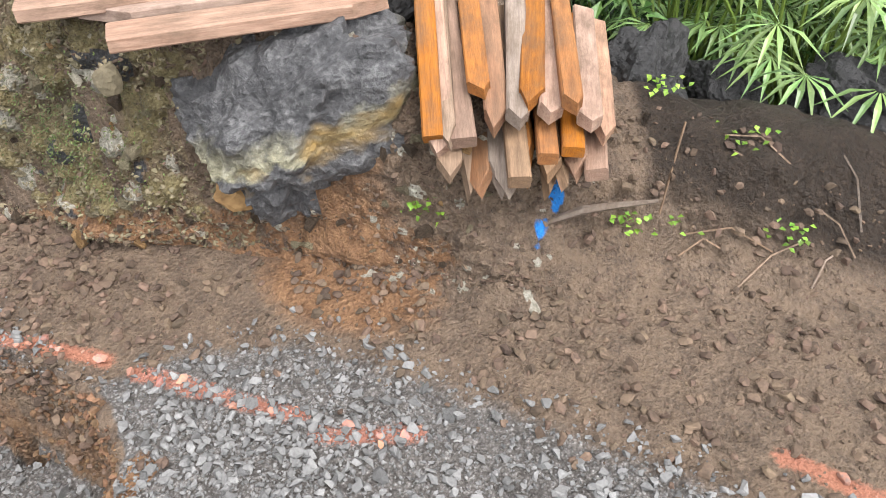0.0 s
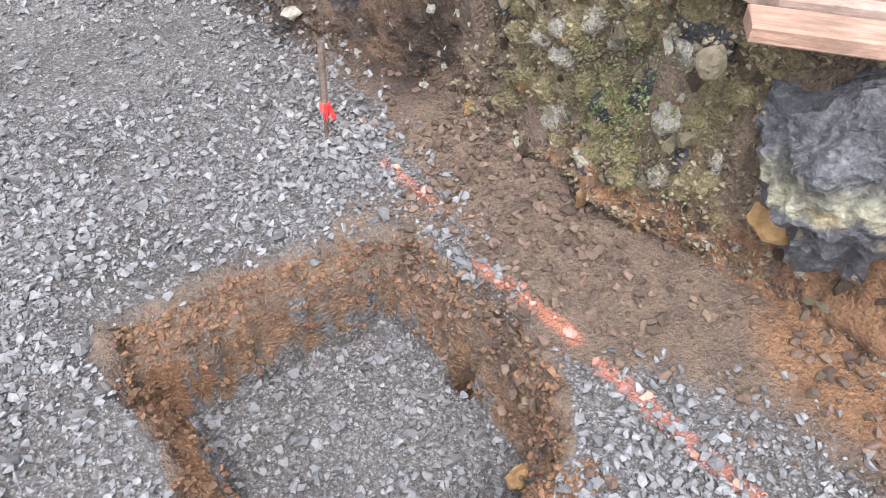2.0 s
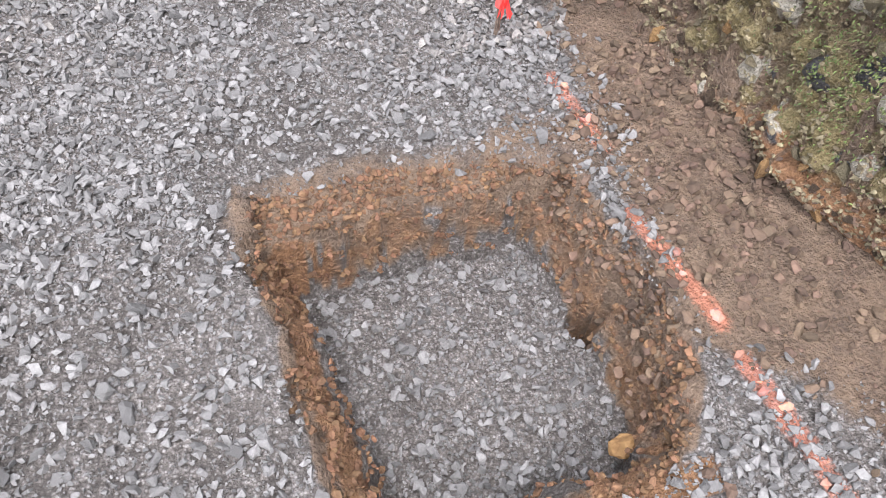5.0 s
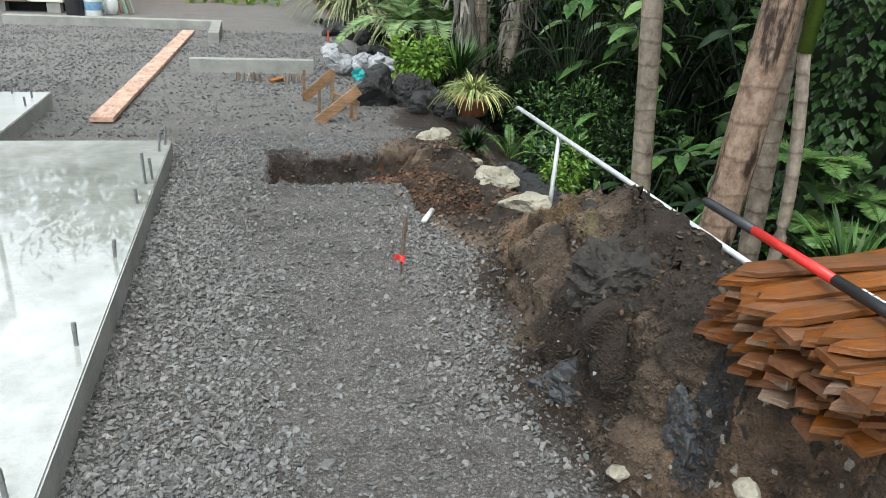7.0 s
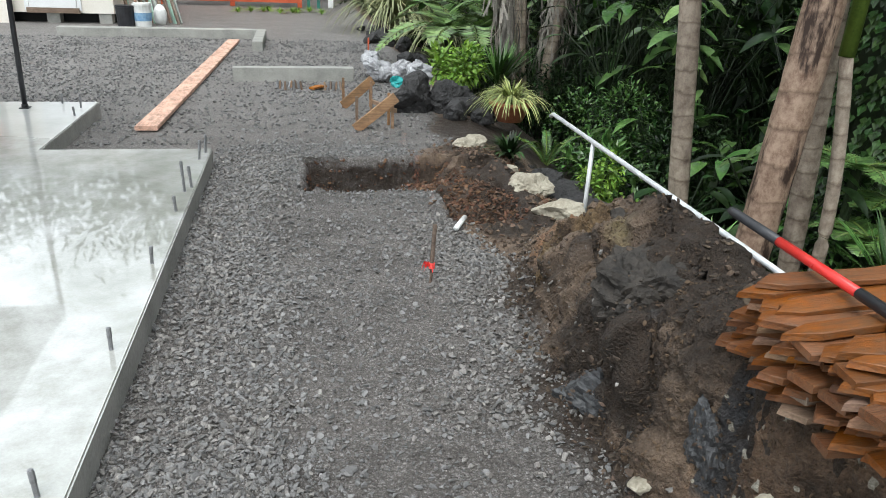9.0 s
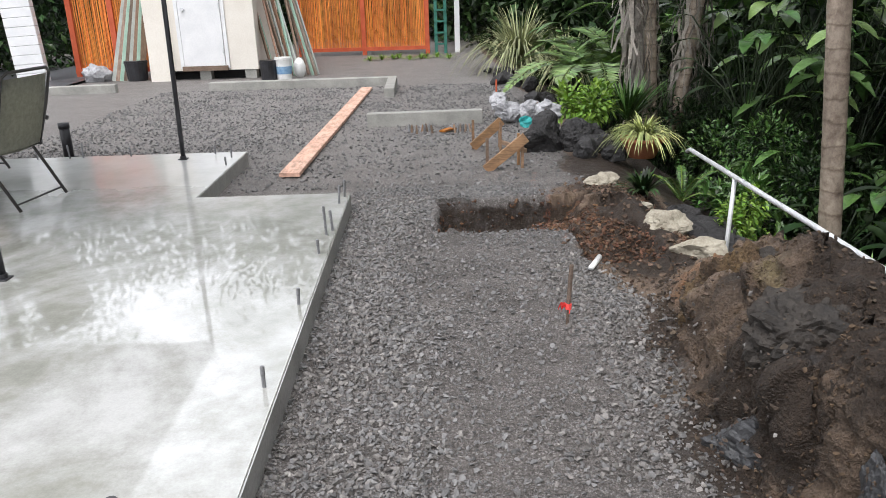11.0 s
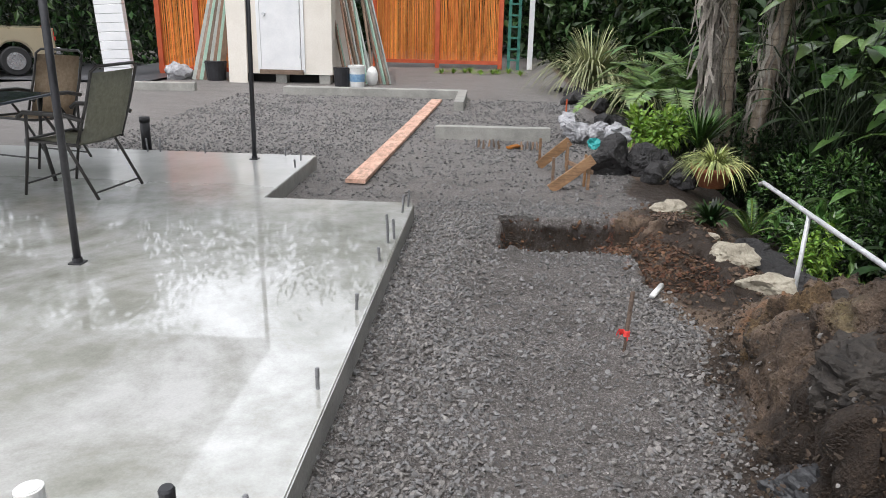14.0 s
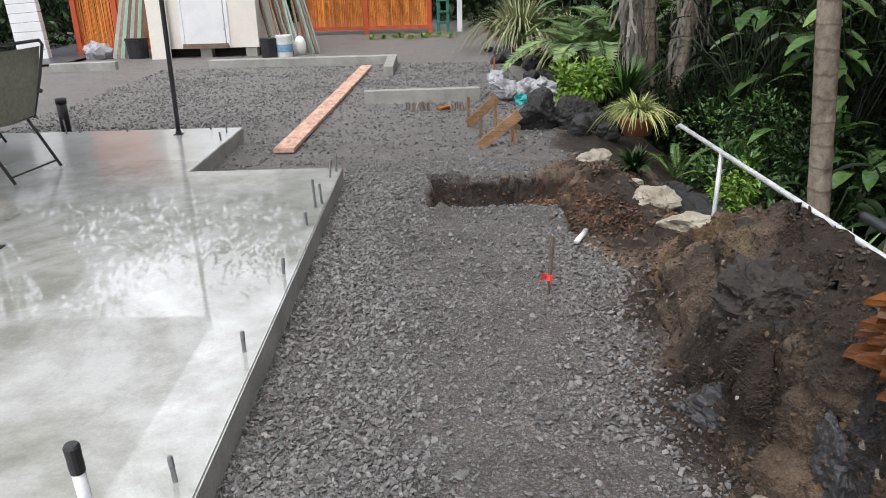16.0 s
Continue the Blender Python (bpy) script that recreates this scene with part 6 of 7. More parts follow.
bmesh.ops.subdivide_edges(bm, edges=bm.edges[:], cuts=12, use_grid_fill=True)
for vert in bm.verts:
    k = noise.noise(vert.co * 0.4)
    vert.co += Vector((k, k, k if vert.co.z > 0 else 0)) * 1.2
tagged(part("backdrop", bm, DEEP), "added near-black backdrop sheet with the woods' shade in its colour", "backdrop", kind="structure")

# moss and sprigs on the bank
rng = np.random.default_rng(3)
n = 900
yy, zz = rng.normal(2.36, 0.09, n), np.abs(rng.normal(0.3, 0.09, n))
xx = np.interp(yy, FOOT_Y, FOOT_X) - 0.025 + 0.12 * zz
v, f = blades(np.stack((xx, yy, zz), -1), np.array((-1.0, 0, -0.2)) + 0.8 * rng.normal(size=(n, 3)), np.array((0, 0, 1.0)) + 0.3 * rng.normal(size=(n, 3)), rng.uniform(0.004, 0.012, n), 0.004)
tagged(raw("moss", v, f, MOSS_LEAF), "green moss and tiny sprigs on the cut bank", "moss", kind="stuff")
for i, (x, y, n) in enumerate([(1.06, 1.63, 40), (1.22, 1.22, 26), (1.27, 1.13, 14), (1.45, 1.03, 16), (1.35, 0.9, 20), (1.55, 1.25, 20)]):
    z = ground_z(x, y)
    c = np.stack((x + rng.normal(0, 0.02, n), y + rng.normal(0, 0.025, n), z + rng.uniform(0.01, 0.05, n)), -1)
    v, f = blades(c, rng.normal(size=(n, 3)) + np.array((-0.6, -0.3, 0.2)), np.array((0, 0, 1.0)) + 0 * c, 0.016, 0.014, 0.1)
    tagged(raw("seedlings", v, f, LEAF_LIME), "tiny lime green seedlings on the bank", "plant", "bank seedlings", "stuff")

# ---- things on the slab ----
SLING = surface("olive_grey_sling", (0.26, 0.26, 0.2), (0.42, 0.41, 0.33), 30, 0.7, 0.001, 300)
SLING_TAN = surface("tan_sling", (0.32, 0.24, 0.16), (0.5, 0.4, 0.29), 30, 0.7, 0.001, 300)
FRAME = surface("dark_bronze_tube", (0.02, 0.018, 0.017), (0.06, 0.055, 0.05), 10, 0.4, 0.0005, 60)
GLASS_TOP = surface("dark_glass_top", (0.03, 0.04, 0.055), (0.07, 0.085, 0.11), 3, 0.1, 0.0, 60)
def thin_cloth():
    m, n, l, b = nodes_of("grey_canopy_cloth")
    tr = n.new("ShaderNodeBsdfTranslucent")
    tr.inputs[0].default_value = (0.25, 0.25, 0.23, 1)
    mix = n.new("ShaderNodeMixShader")
    mix.inputs[0].default_value = 0.25
    l.new(ramp(n, l, noise_node(n, l, 3.0), [(0.3, (0.2, 0.2, 0.185)), (0.7, (0.3, 0.3, 0.28))]), b.inputs["Base Color"])
    l.new(b.outputs[0], mix.inputs[1])
    l.new(tr.outputs[0], mix.inputs[2])
    l.new(mix.outputs[0], n["Material Output"].inputs[0])
    return m


CANVAS = thin_cloth()
PVC = surface("white_pvc", (0.62, 0.62, 0.6), (0.82, 0.82, 0.8), 9, 0.4, 0.0005, 60)
RUST = surface("rusty_rod", (0.05, 0.036, 0.028), (0.2, 0.145, 0.11), 30, 0.8, 0.002, 120)
TAPE = surface("neon_red_ribbon", (0.75, 0.05, 0.05), (0.95, 0.12, 0.1), 20, 0.6, 0.0005, 60)


def sling_chair(m, cloth, label):
    """Folding sling chair that faces +x."""
    ob = thing("patio_chair", label, "chair", m, "patio chairs")
    w = 0.27
    bm = bmesh.new()
    prof = [(0.24, 0.43), (0.1, 0.415), (-0.06, 0.40), (-0.2, 0.41)]
    top = [[bm.verts.new((x, s * (w - 0.02), z - 0.012 * (1 - abs(s)))) for s in (-1, -0.5, 0, 0.5, 1)] for x, z in prof]
    for a, b in zip(top, top[1:]):
        for k in range(4):
            bm.faces.new((a[k], a[k + 1], b[k + 1], b[k]))
    bmesh.ops.solidify(bm, geom=bm.faces[:], thickness=0.006)
    part("seat", bm, cloth, ob, smooth=True)
    bm = bmesh.new()
    prof = [(-0.2, 0.42), (-0.25, 0.56), (-0.3, 0.72), (-0.36, 0.94)]
    top = [[bm.verts.new((x - 0.015 * (1 - abs(s)), s * (w - 0.02), z)) for s in (-1, -0.5, 0, 0.5, 1)] for x, z in prof]
    for a, b in zip(top, top[1:]):
        for k in range(4):
            bm.faces.new((a[k], a[k + 1], b[k + 1], b[k]))
    bmesh.ops.solidify(bm, geom=bm.faces[:], thickness=0.006)
    part("backrest", bm, cloth, ob, smooth=True)
    part("back_frame", tube([(-0.18, -w, 0.4), (-0.3, -w, 0.72), (-0.37, -w, 0.95), (-0.385, -w + 0.05, 0.985), (-0.385, w - 0.05, 0.985), (-0.37, w, 0.95), (-0.3, w, 0.72), (-0.18, w, 0.4)], 0.012, 8), FRAME, ob, smooth=True)
    part("seat_frame", tube([(-0.2, -w, 0.41), (0.24, -w, 0.43), (0.26, -w + 0.04, 0.43), (0.26, w - 0.04, 0.43), (0.24, w, 0.43), (-0.2, w, 0.41)], 0.012, 8), FRAME, ob, smooth=True)
    for s in (-1, 1):
        part("leg", tube([(0.3, s * (w + 0.02), 0.012), (0.22, s * (w + 0.02), 0.4), (0.2, s * (w + 0.02), 0.63)], 0.012, 8), FRAME, ob, smooth=True)
        part("leg", tube([(-0.32, s * (w + 0.01), 0.012), (-0.1, s * (w + 0.01), 0.41), (0.05, s * (w + 0.01), 0.62)], 0.012, 8), FRAME, ob, smooth=True)
        part("armrest", tube([(0.27, s * (w + 0.025), 0.6), (0.22, s * (w + 0.025), 0.64), (-0.12, s * (w + 0.025), 0.635), (-0.27, s * (w + 0.025), 0.6)], 0.018, 8), FRAME, ob, smooth=True)
    part("stretcher", tube([(-0.29, -w, 0.06), (-0.29, w, 0.06)], 0.008, 6), FRAME, ob)
    part("stretcher", tube([(0.28, -w, 0.1), (0.28, w, 0.1)], 0.008, 6), FRAME, ob)
    return ob


sling_chair(pose(-3.26, 6.96, 0.12, 0, 0, 172) @ Matrix.Scale(0.89, 4), SLING, "olive sling patio chair with dark tube frame on wet slab")
sling_chair(pose(-4.12, 7.85, 0.12, 0, 0, -105) @ Matrix.Scale(0.89, 4), SLING_TAN, "tan sling patio chair at the table on wet slab")

table = thing("patio_table", "dark glass patio table with tube legs", "table", pose(-4.12, 6.78, 0.12))
part("tabletop", box((1.1, 0.95, 0.02), pose(0, 0, 0.62), 0.005), GLASS_TOP, table, "dark glass top")
for sx in (-1, 1):
    for sy in (-1, 1):
        part("leg", tube([(sx * 0.5, sy * 0.42, 0), (sx * 0.46, sy * 0.38, 0.35), (sx * 0.48, sy * 0.42, 0.62)], 0.015, 8), FRAME, table, smooth=True)

gazebo = thing("gazebo", "black steel gazebo poles carrying a thin grey cloth roof", "gazebo", pose(0, 0, 0))
for (bx, by), (tx, ty) in (((-2.45, 8.24), (-2.43, 8.26)), ((-2.5, 5.47), (-2.48, 5.44)), ((-5.4, 8.3), (-5.42, 8.3)), ((-5.4, 5.5), (-5.42, 5.5))):
    p = part("pole", tube([(bx, by, 0.125), (tx, ty, 1.97)], 0.019, 10), BLACK, gazebo, smooth=True)
    part("foot", box((0.07, 0.07, 0.008), pose(bx, by, 0.12), 0.001), BLACK, p)
    part("foot", tube([(bx, by, 0.128), (bx, by, 0.15)], 0.025, 10), BLACK, p)
bm = bmesh.new()
x0, x1, y0, y1 = -5.5, -2.46, 5.4, 8.27
eave = [bm.verts.new(c) for c in ((x0, y0, 1.98), (x1, y0, 1.98), (x1, y1, 1.98), (x0, y1, 1.98))]
skirt = [bm.verts.new((v.co.x, v.co.y, 1.82)) for v in eave]
peak = bm.verts.new(((x0 + x1) / 2, (y0 + y1) / 2, 2.85))
for k in range(4):
    bm.faces.new((eave[k], eave[(k + 1) % 4], peak))
    bm.faces.new((skirt[k], skirt[(k + 1) % 4], eave[(k + 1) % 4], eave[k]))
part("canopy", bm, CANVAS, gazebo, "thin grey cloth canopy with valance")


def anchor_bolt(x, y, h, tilt):
    ob = thing("anchor_bolt", "galvanised anchor bolt standing in the slab edge", "bolt", pose(x, y, 0.12, tilt[0], tilt[1], 0), "anchor bolts")
    part("rod", tube([(0, 0, -0.01), (0, 0, h - 0.004), (0, 0, h)], 0.0075, 8, taper=[0.0075, 0.0075, 0.006]), GREY_STEEL, ob)
    part("thread", tube([(0, 0, h * 0.55), (0, 0, h * 0.97)], 0.0085, 8), GREY_STEEL, ob)


br = random.Random(4)
for x, y, h in [(-0.99, 2.75, 0.08), (-1.0, 3.58, 0.08), (-0.985, 4.3, 0.08), (-0.98, 5.03, 0.08), (-0.98, 5.7, 0.08), (-0.98, 6.02, 0.17), (-0.955, 6.1, 0.12), (-0.98, 6.68, 0.12), (-0.96, 6.84, 0.12), (-2.02, 7.95, 0.07), (-2.05, 8.25, 0.11), (-2.23, 8.42, 0.08),
                (-2.95, 8.42, 0.08), (-3.36, 8.42, 0.13), (-3.47, 8.41, 0.12), (-3.75, 8.42, 0.08), (-4.1, 8.42, 0.08), (-4.6, 8.42, 0.08)]:
    anchor_bolt(x, y, h, (br.uniform(-5, 5), br.uniform(-5, 5)))

vent = thing("vent_pipe", "black plastic pipe standing at the slab edge", "pipe", pose(-3.78, 9.05, 0))
part("pipe", tube([(0, 0, 0), (0, 0, 0.31)], 0.045, 14), BLACK, vent, smooth=True)
part("cap", tube([(0, 0, 0.28), (0, 0, 0.33)], 0.05, 14), BLACK, vent, smooth=True)
p1 = thing("drain_pipe", "black drain pipe with white taped top in the slab", "pipe", pose(-1.19, 3.07, 0.12, 0, -3, 0))
part("pipe", tube([(0, 0, 0), (0, 0, 0.4)], 0.024, 16), BLACK, p1, smooth=True)
part("cap", tube([(0, 0, 0.39), (0, 0, 0.405), (0, 0, 0.43), (0, 0, 0.45), (0, 0, 0.452), (0, 0, 0.44)], 0.026, 16, taper=[0.0245, 0.026, 0.0255, 0.0265, 0.022, 0.02]), PVC, p1, "white tape wrapped end")
p2 = thing("drain_pipe", "grey pipe with black rubber cap in the slab", "pipe", pose(-0.945, 3.08, 0.12, 2, -1, 0))
part("pipe", tube([(0, 0, 0), (0, 0, 0.2), (0, 0, 0.42)], 0.0125, 14), STEEL, p2, smooth=True)
part("cap", tube([(0, 0, 0.415), (0, 0, 0.43), (0, 0, 0.445), (0, 0, 0.47), (0, 0, 0.475)], 0.015, 14, taper=[0.0135, 0.0145, 0.014, 0.015, 0.012]), BLACK, p2, "black rubber cap")


# ---- things on the gravel ----
def survey_stake(x, y, h, tilt, label):
    ob = thing("survey_stake", label, "stake", pose(x, y, ground_z(x, y) - 0.03, tilt[0], tilt[1], 20), "survey stakes")
    part("peg", tube([(0, 0, 0), (0, 0, h * 0.5), (0.004, 0, h + 0.03)], 0.01, 7, taper=[0.009, 0.01, 0.0095]), RUST, ob)
    bm = tube([(0, 0, 0.1), (0, 0, 0.125)], 0.014, 8)
    ribbon = part("ribbon", bm, TAPE, ob, "neon red ribbon tied round")
    rng = random.Random(int(x * 100))
    for k in range(4):
        a = rng.uniform(0, 6.28)
        bm = bmesh.new()
        pts = [(0.009, 0.11), (0.022, 0.12), (0.034, 0.11 + rng.uniform(-0.012, 0.012)), (0.043, 0.095)]
        lo = [bm.verts.new((r * math.cos(a), r * math.sin(a), z - 0.006)) for r, z in pts]
        hi = [bm.verts.new((r * math.cos(a + 0.12), r * math.sin(a + 0.12), z + 0.008)) for r, z in pts]
        for i in range(3):
            bm.faces.new((lo[i], lo[i + 1], hi[i + 1], hi[i]))
        bmesh.ops.solidify(bm, geom=bm.faces[:], thickness=0.001)
        part("ribbon_end", bm, TAPE, ribbon)


survey_stake(0.38, 2.95, 0.25, (-6, 8), "dark grey wooden survey stake with red ribbon in gravel")
survey_stake(0.19, 4.95, 0.27, (-2, 3), "brown wooden survey stake with red ribbon in gravel")
pp = part("pvc_offcut", tube([(0.435, 5.62, 0.02), (0.51, 5.76, 0.03)], 0.015, 12), PVC, smooth=True)
tagged(pp, "short white plastic pipe lying at the hole's edge", "pipe")
st = part("rebar_stake", tube([(0.42, 10.9, 0), (0.42, 10.9, 0.4)], 0.01, 6), RED_FRAME)
tagged(st, "rusty steel rod standing in gravel", "rod")

# batter boards
BOARD_WOOD = wood_mat("weathered_brown_board", (0.16, 0.085, 0.045), (0.4, 0.26, 0.16))
def batter(x, y, turn, tilt, ln, deep=0.085):
    ob = thing("batter_board", "weathered brown wooden batter board leaning on pegs", "timber board", pose(x, y, 0, 0, 0, turn))
    part("board", box((ln, 0.022, deep), pose(0, 0, 0.14, 0, tilt, 0) @ pose(0, 0, -0.045), 0.002), BOARD_WOOD, ob)
    for s in (-0.35, 0.35):
        part("peg", box((0.022, 0.02, 0.27), pose(s * ln, 0.024, 0), 0.002), BOARD_WOOD, ob)


batter(0.23, 7.98, 8, -37, 0.42)
batter(0.15, 8.88, 8, -40, 0.36)
batter(0.33, 8.43, 100, 5, 0.8, 0.035)

# short spikes set along the footing strip
for i in range(18):
    x = -0.59 + 0.027 * i + (0.18 if i > 9 else 0)
    ob = part("form_spike", tube([(0, 0, 0), (0.01, 0.01, 0.075), (0.012, 0.01, 0.09)], 0.011, 5, taper=[0.013, 0.011, 0.003]), (GREY_STEEL, GREY_WOOD)[i % 2])
    ob.matrix_basis = pose(x, 9.8 + br.uniform(-0.05, 0.05), 0, br.uniform(-14, 14), br.uniform(-14, 14), br.uniform(0, 90))
    tagged(ob, "short grey form spike standing by the footing", "spike", "form spikes")
w = part("wood_offcut", picket(0.2, 0.07, 0.02, 55), ORANGE_WOOD)
w.matrix_basis = pose(-0.25, 9.72, 0.015, 0, 0, 50)
tagged(w, "orange wooden offcut lying on gravel", "offcut")

for i in range(9):
    strap_clump("grass_tuft", "low yellow-green grass tuft at the fence foot", -1.6 + 0.2 * i + 0.05 * (i % 3), 18.6 + 0.15 * (i % 4), 70, 0.22, 0.012, LEAF_LIME, 900 + i, 0.0, 1.3, 0.9, "grass")

# stepping stones
for i, (x, y, z, sx, sy) in enumerate([(1.09, 5.87, 0.02, 0.15, 0.13), (1.08, 6.4, 0.0, 0.14, 0.14), (1.02, 6.85, -0.03, 0.07, 0.09), (0.9, 7.52, -0.02, 0.18, 0.16)]):
    ob = rock_mesh("stepping_stone", (sx, sy, 0.085), PALE, 60 + i, cuts=4, rough=0.4, m=pose(x, y, z, 0, 0, 30 * i))
    tagged(ob, "flat pale stepping stone set in dark earth", "stone", "stepping stones")
for i, (x, y, z, s) in enumerate([(1.4, 6.5, -0.17, 0.26), (1.32, 7.1, -0.2, 0.2), (1.5, 6.9, -0.3, 0.28), (1.3, 5.75, -0.12, 0.22), (1.28, 7.35, -0.18, 0.15)]):
    tagged(rock_mesh("rock", (s, s * 0.9, s * 0.6), ROCK, 160 + i, cuts=4, rough=0.45, m=pose(x, y, z, 0, 0, 40 * i)), "dark rock beside the stepping stones", "rock")

# handrail
rail = thing("handrail", "galvanised pipe handrail beside the steps", "handrail", pose(0, 0, 0))
part("rail", tube([(1.245, 6.64, 0.40), (1.25, 6.6, 0.42), (1.25, 5.0, 0.41), (1.26, 3.55, 0.39)], 0.013, 12), STEEL, rail, smooth=True)
part("post", tube([(1.235, 5.88, -0.3), (1.25, 5.88, 0.41)], 0.0125, 12), STEEL, rail, smooth=True)
part("post", tube([(1.26, 3.62, 0.1), (1.26, 3.62, 0.39)], 0.0125, 12), STEEL, rail, smooth=True)

# rock edging and rubbish sacks further on
er = np.random.default_rng(12)
for i in range(34):
    y = er.uniform(8.3, 15.5)
    x = float(np.interp(y, (8, 9.5, 11, 13, 15.5), (1.05, 0.98, 0.95, 0.85, 0.75))) + er.uniform(-0.12, 0.3)
    s = er.uniform(0.05, 0.15)
    tagged(rock_mesh("rock", (s, s * 0.9, s * 0.8), ROCK, 400 + i, cuts=3, rough=0.45, m=pose(x, y, s * 0.4, er.uniform(0, 40), 0, er.uniform(0, 360))), "black lava rock edging the gravel", "rock", "edging rocks")
tagged(rock_mesh("rock", (0.24, 0.26, 0.2), ROCK, 470, cuts=5, rough=0.4, m=pose(0.66, 8.75, 0.12)), "large black lava rock at the gravel edge", "rock")
tagged(rock_mesh("rock", (0.17, 0.22, 0.17), ROCK, 471, cuts=5, rough=0.4, m=pose(0.96, 8.75, 0.1)), "large black lava rock at the gravel edge", "rock")
SACK = surface("white_plastic_sack", (0.2, 0.2, 0.21), (0.55, 0.55, 0.57), 12, 0.35, 0.02, 40)
TEAL = surface("teal_plastic", (0.02, 0.3, 0.3), (0.06, 0.5, 0.48), 12, 0.4, 0.01, 40)
for i, (x, y, z, s, mt, lb) in enumerate([(0.5, 10.3, 0.12, 0.14, SACK, "crumpled white plastic sack on rocks"), (0.68, 10.1, 0.17, 0.13, SACK, "crumpled white plastic sack on rocks"), (0.42, 10.6, 0.2, 0.15, SACK, "crumpled white plastic sack on rocks"), (0.72, 9.0, 0.33, 0.13, SACK, "white plastic sheet draped on a rock"), (0.5, 8.85, 0.25, 0.07, TEAL, "teal plastic bag on a rock")]):
    ob = rock_mesh("plastic_sack", (s, s * 0.9, s * 0.75), mt, 480 + i, cuts=4, rough=0.6, m=pose(x, y, z, 0, 0, 50 * i))
    tagged(ob, lb, "sack")

# twig and roots on the bank
tw = part("branch", tube([(1.24, 1.17, 0.21), (1.2, 1.25, 0.2), (1.17, 1.31, 0.19), (1.13, 1.38, 0.16)], 0.008, 6, taper=[0.004, 0.008, 0.01, 0.007]), GREY_WOOD)
tagged(tw, "dry grey branch lying on the soil bank", "branch")
tr = np.random.default_rng(30)
for i in range(16):
    y, x = tr.uniform(0.5, 1.6), 0
    x = float(np.interp(y, FOOT_Y, FOOT_X)) + tr.uniform(0.0, 0.5)
    z, a, ln = ground_z(x, y) + 0.006, tr.uniform(0, 6.28), tr.uniform(0.05, 0.2)
    q = (x + math.cos(a) * ln, y + math.sin(a) * ln)
    mid = ((x + q[0]) / 2 + 0.02, (y + q[1]) / 2)
    ob = part("twig", tube([(x, y, z), (*mid, ground_z(*mid) + 0.012), (*q, ground_z(*q) + 0.004)], 0.0025, 4), GREY_WOOD)
    tagged(ob, "thin dry twig on the soil bank", "twig", "bank twigs")

# ---- by the shed ----
def bucket(x, y, h, r, mt, label, band=None):
    ob = thing("bucket", label, "bucket", pose(x, y, 0.0))
    part("pail", tube([(0, 0, 0), (0, 0, h), (0, 0, h + 0.001), (0, 0, 0.1)], r, 18, taper=[r * 0.86, r, r * 0.95, r * 0.85]), mt, ob, smooth=False)
    part("rim", tube([(0, 0, h * 0.9), (0, 0, h * 0.93)], r * 1.05, 18), mt, ob)
    if band:
        part("label", tube([(0, 0, h * 0.25), (0, 0, h * 0.6)], r * 0.99, 18, taper=[r * 0.915, r * 0.965]), band, ob, "blue printed band")


BLUE_BAND = surface("blue_print", (0.1, 0.25, 0.45), (0.3, 0.45, 0.6), 20, 0.5, 0, 60)
bucket(-2.88, 15.5, 0.37, 0.15, PVC, "white plastic bucket with blue printed band", BLUE_BAND)
bucket(-3.14, 15.45, 0.33, 0.15, BLACK, "dark grey plastic bucket on gravel")
bucket(-5.6, 15.95, 0.35, 0.2, BLACK, "dark plastic tub beside the shed")
tagged(rock_mesh("plastic_jug", (0.11, 0.11, 0.18), PVC, 490, cuts=3, rough=0.15, m=pose(-2.66, 15.8, 0.15), angular=False), "white plastic jug beside the buckets", "jug")
tagged(rock_mesh("plastic_sack", (0.28, 0.2, 0.2), SACK, 491, cuts=3, rough=0.5, m=pose(-6.3, 15.9, 0.12)), "white sack leaning by the fence", "sack")
GREEN_WOOD = surface("mint_painted_wood", (0.25, 0.42, 0.33), (0.45, 0.6, 0.5), 4, 0.7, 0.001, 40)
GREYGREEN = surface("greyish_painted_board", (0.3, 0.33, 0.3), (0.52, 0.54, 0.5), 4, 0.7, 0.001, 40)
lr = random.Random(9)
for i in range(13):
    bx = -3.15 + 0.068 * i + lr.uniform(-0.1, 0.1)
    tx = bx - 0.5 + lr.uniform(-0.12, 0.12)
    p, q = Vector((bx, 15.95 + lr.uniform(-0.1, 0.2), 0.0)), Vector((tx, 16.4, 2.3))
    mt = (GREY_WOOD, GREEN_WOOD, PINK_WOOD, GREYGREEN)[i % 4]
    ob = part("leaning_board", picket((q - p).length, lr.uniform(0.05, 0.1), 0.03, 700 + i), mt)
    ob.matrix_basis = aim(p, q, 70)
    tagged(ob, {0: "grey weathered board", 1: "mint green painted board", 2: "pale pinkish board", 3: "grey-green painted board"}[i % 4] + " leaning against the shed", "timber board", "leaning boards")
for i in range(8):
    p, q = Vector((-6.0 + 0.07 * i, 15.9, 0.0)), Vector((-5.55 + 0.04 * i, 16.45, 2.3))
    mt = (GREYGREEN, PINK_WOOD, GREEN_WOOD, GREY_WOOD)[i % 4]
    ob = part("leaning_board", picket((q - p).length, 0.1, 0.03, 740 + i), mt)
    ob.matrix_basis = aim(p, q, 60)
    tagged(ob, {0: "grey-green painted board", 1: "pale board", 2: "mint green painted board", 3: "grey board"}[i % 4] + " leaning on the reed fence", "timber board", "leaning boards")
ply = part("plywood_sheet", box((0.34, 0.03, 1.9), pose(0, 0, 0, -3, 0, 0), 0.002), CREAM)
ply.matrix_basis = pose(-5.07, 15.62, 0.0)
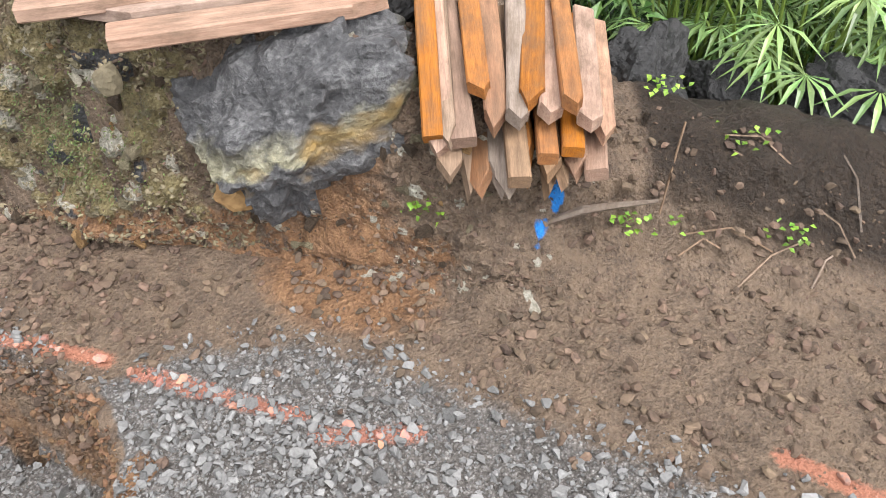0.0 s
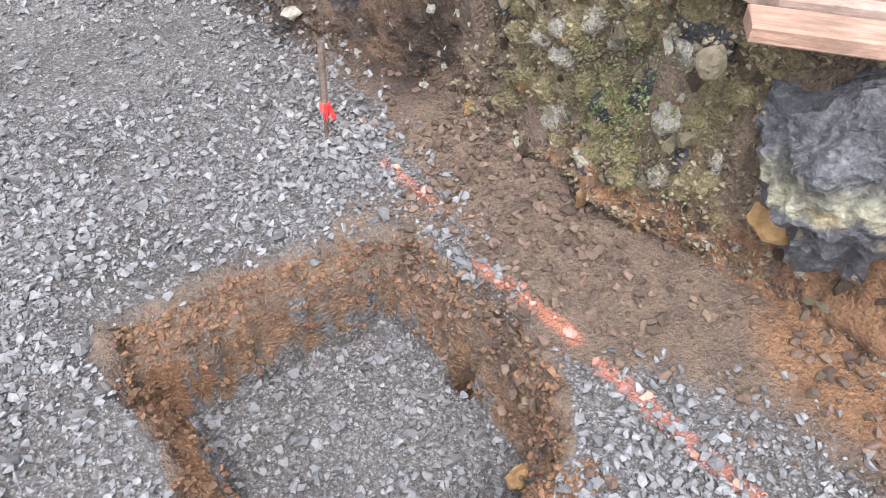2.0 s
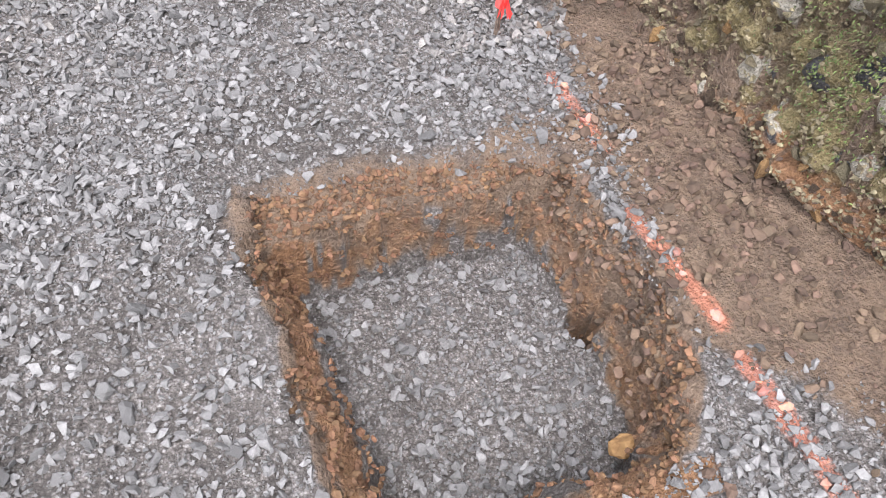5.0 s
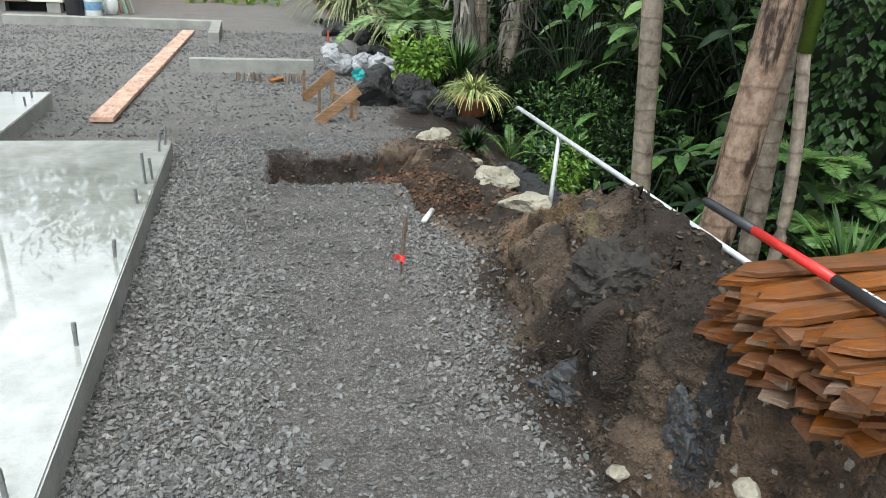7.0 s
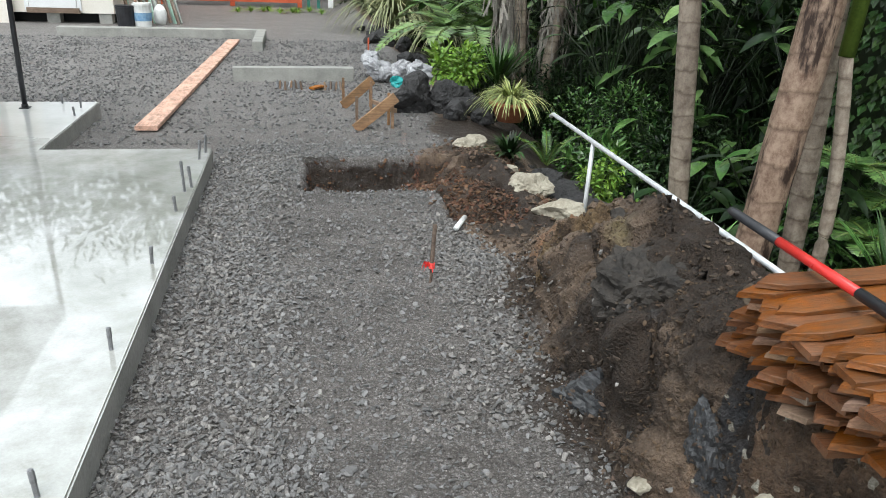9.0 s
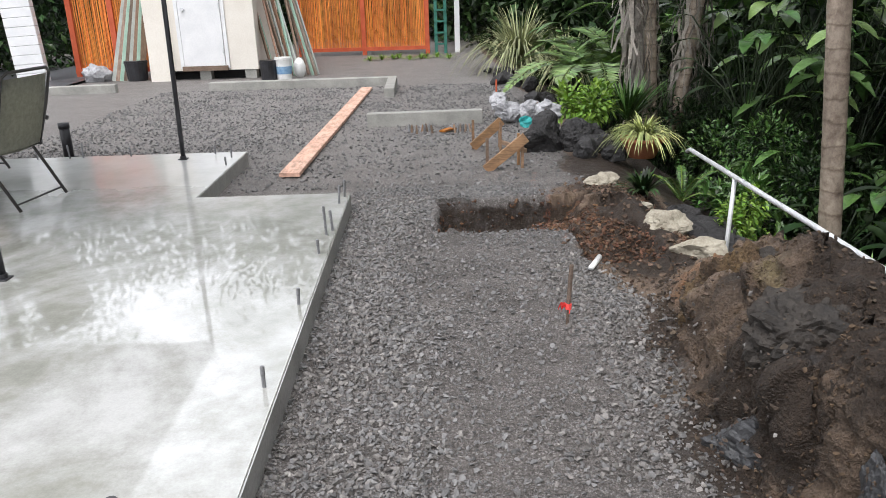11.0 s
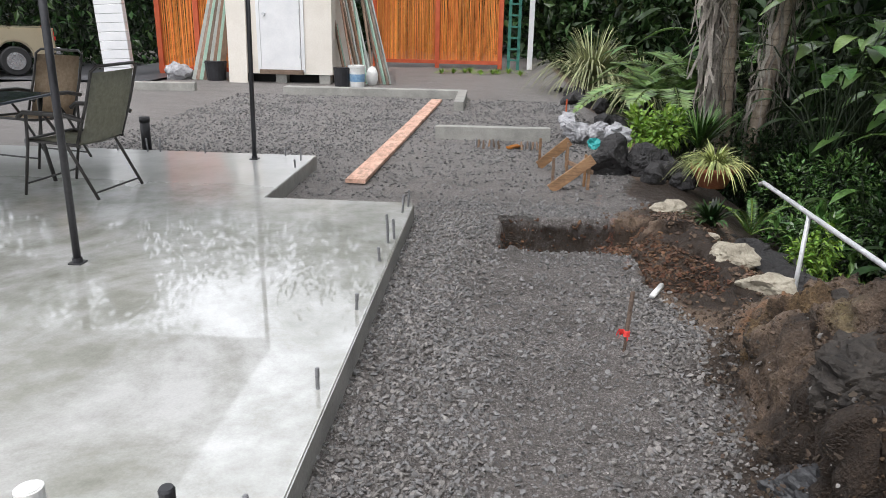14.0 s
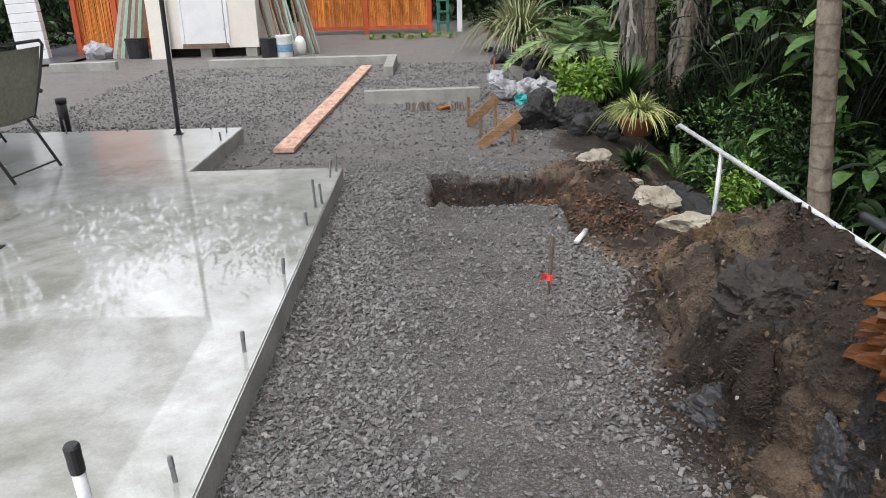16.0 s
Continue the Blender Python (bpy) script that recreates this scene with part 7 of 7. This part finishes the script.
tagged(ply, "cream plywood sheet leaning on the shed", "board")
post = thing("wrapped_post", "white post clad in horizontal boards", "post", pose(-7.42, 15.9, 0.03, 0, -3, 0))
for k in range(14):
    part("board", box((0.53, 0.14, 0.155), pose(0, 0, 0.16 * k), 0.006), (WHITE_PAINT, GREYGREEN, WHITE_PAINT)[k % 3] if k % 5 == 0 else WHITE_PAINT, post)
TEAL_GATE = surface("teal_green_paint", (0.02, 0.12, 0.09), (0.05, 0.22, 0.17), 5, 0.5, 0.001, 50)
gate = thing("trellis_gate", "dark teal wooden trellis beside the reed fence", "gate", pose(-0.05, 20.1, 0))
for x in (-0.1, 0.12):
    part("post", box((0.07, 0.06, 2.4), pose(x, 0, 0)), TEAL_GATE, gate)
for k in range(9):
    part("slat", box((0.28, 0.03, 0.04), pose(0.01, -0.04, 0.2 + 0.25 * k)), TEAL_GATE, gate)
wp = part("white_post", box((0.12, 0.12, 2.4), pose(0.35, 20.3, 0), 0.005), WHITE_PAINT)
tagged(wp, "white painted wooden post beside the trellis", "post")

# driveway and pickup
ASPHALT = surface("damp_asphalt", (0.05, 0.05, 0.055), (0.11, 0.11, 0.118), 4, 0.4, 0.004, 120)
dx_, dy_ = np.meshgrid(np.linspace(-24, -6.5, 60), np.linspace(14.9, 24, 40))
di = np.arange(dx_.size).reshape(dx_.shape)
dq = np.stack((di[:-1, :-1], di[:-1, 1:], di[1:, 1:], di[1:, :-1]), -1).reshape(-1, 4)
drive = raw("driveway", np.stack((dx_, dy_, ground_height(dx_, dy_) + 0.04), -1).reshape(-1, 3), dq, ASPHALT, smooth=True)
tagged(drive, "dark damp asphalt driveway", "road", kind="structure")
GOLD = surface("champagne_car_paint", (0.42, 0.36, 0.24), (0.5, 0.43, 0.3), 2, 0.3, 0, 60, metal=0.3, coat=0.6)
RUBBER = surface("tyre_rubber", (0.012, 0.012, 0.012), (0.03, 0.03, 0.03), 10, 0.8, 0.002, 80)
CHROME = surface("alloy_rim", (0.5, 0.5, 0.5), (0.75, 0.75, 0.75), 10, 0.25, 0, 60, metal=0.9)
truck = thing("pickup_truck", "champagne pickup truck parked on the driveway", "car", pose(-12.25, 21.45, -0.4, 0, 0, 222) @ Matrix.Scale(0.95, 4))
# truck's length runs along +x from its tail; built as a side profile with wheel arches
def arch(cx, n=10, r=0.42):
    return [(cx + r * math.cos(math.pi * k / n), 0.42 + r * math.sin(math.pi * k / n)) for k in range(n + 1)]
side = [(0.0, 0.55), (0.0, 1.15), (1.75, 1.18), (1.78, 1.2), (2.05, 1.75), (3.1, 1.78), (3.65, 1.25), (4.9, 1.1), (5.0, 0.8), (5.0, 0.45)] + arch(4.2) + arch(0.95)
bm = bmesh.new()
face = bm.faces.new([bm.verts.new((x, 0, z)) for x, z in side])
up = bmesh.ops.extrude_face_region(bm, geom=[face])["geom"]
bmesh.ops.translate(bm, vec=(0, 1.75, 0), verts=[g for g in up if isinstance(g, bmesh.types.BMVert)])
bmesh.ops.recalc_face_normals(bm, faces=bm.faces[:])
bmesh.ops.bevel(bm, geom=[e for e in bm.edges if abs(e.verts[0].co.y - e.verts[1].co.y) < 0.01], offset=0.04, segments=2, affect="EDGES")
part("body", bm, GOLD, truck, "champagne painted body")
for cx in (0.95, 4.2):
    for y in (0.1, 1.65):
        wheel = new("wheel")
        wheel.parent = truck
        part("tyre", tube([(cx, y - 0.12, 0.36), (cx, y - 0.09, 0.36), (cx, y + 0.09, 0.36), (cx, y + 0.12, 0.36)], 0.36, 24, taper=[0.33, 0.36, 0.36, 0.33]), RUBBER, wheel, "black tyre")
        part("rim", tube([(cx, y - 0.135, 0.36), (cx, y + 0.135, 0.36)], 0.22, 18), CHROME, wheel, "alloy rim")
part("bumper", box((0.12, 1.7, 0.18), pose(-0.06, 0.88, 0.5), 0.02), CHROME, truck)
for y in (0.06, 1.69):
    part("tail_light", box((0.04, 0.1, 0.3), pose(-0.005, y, 0.85), 0.008), RED, truck)
part("window", box((0.9, 1.77, 0.42), pose(2.6, 0.875, 1.27), 0.02), GLASS_TOP, truck)
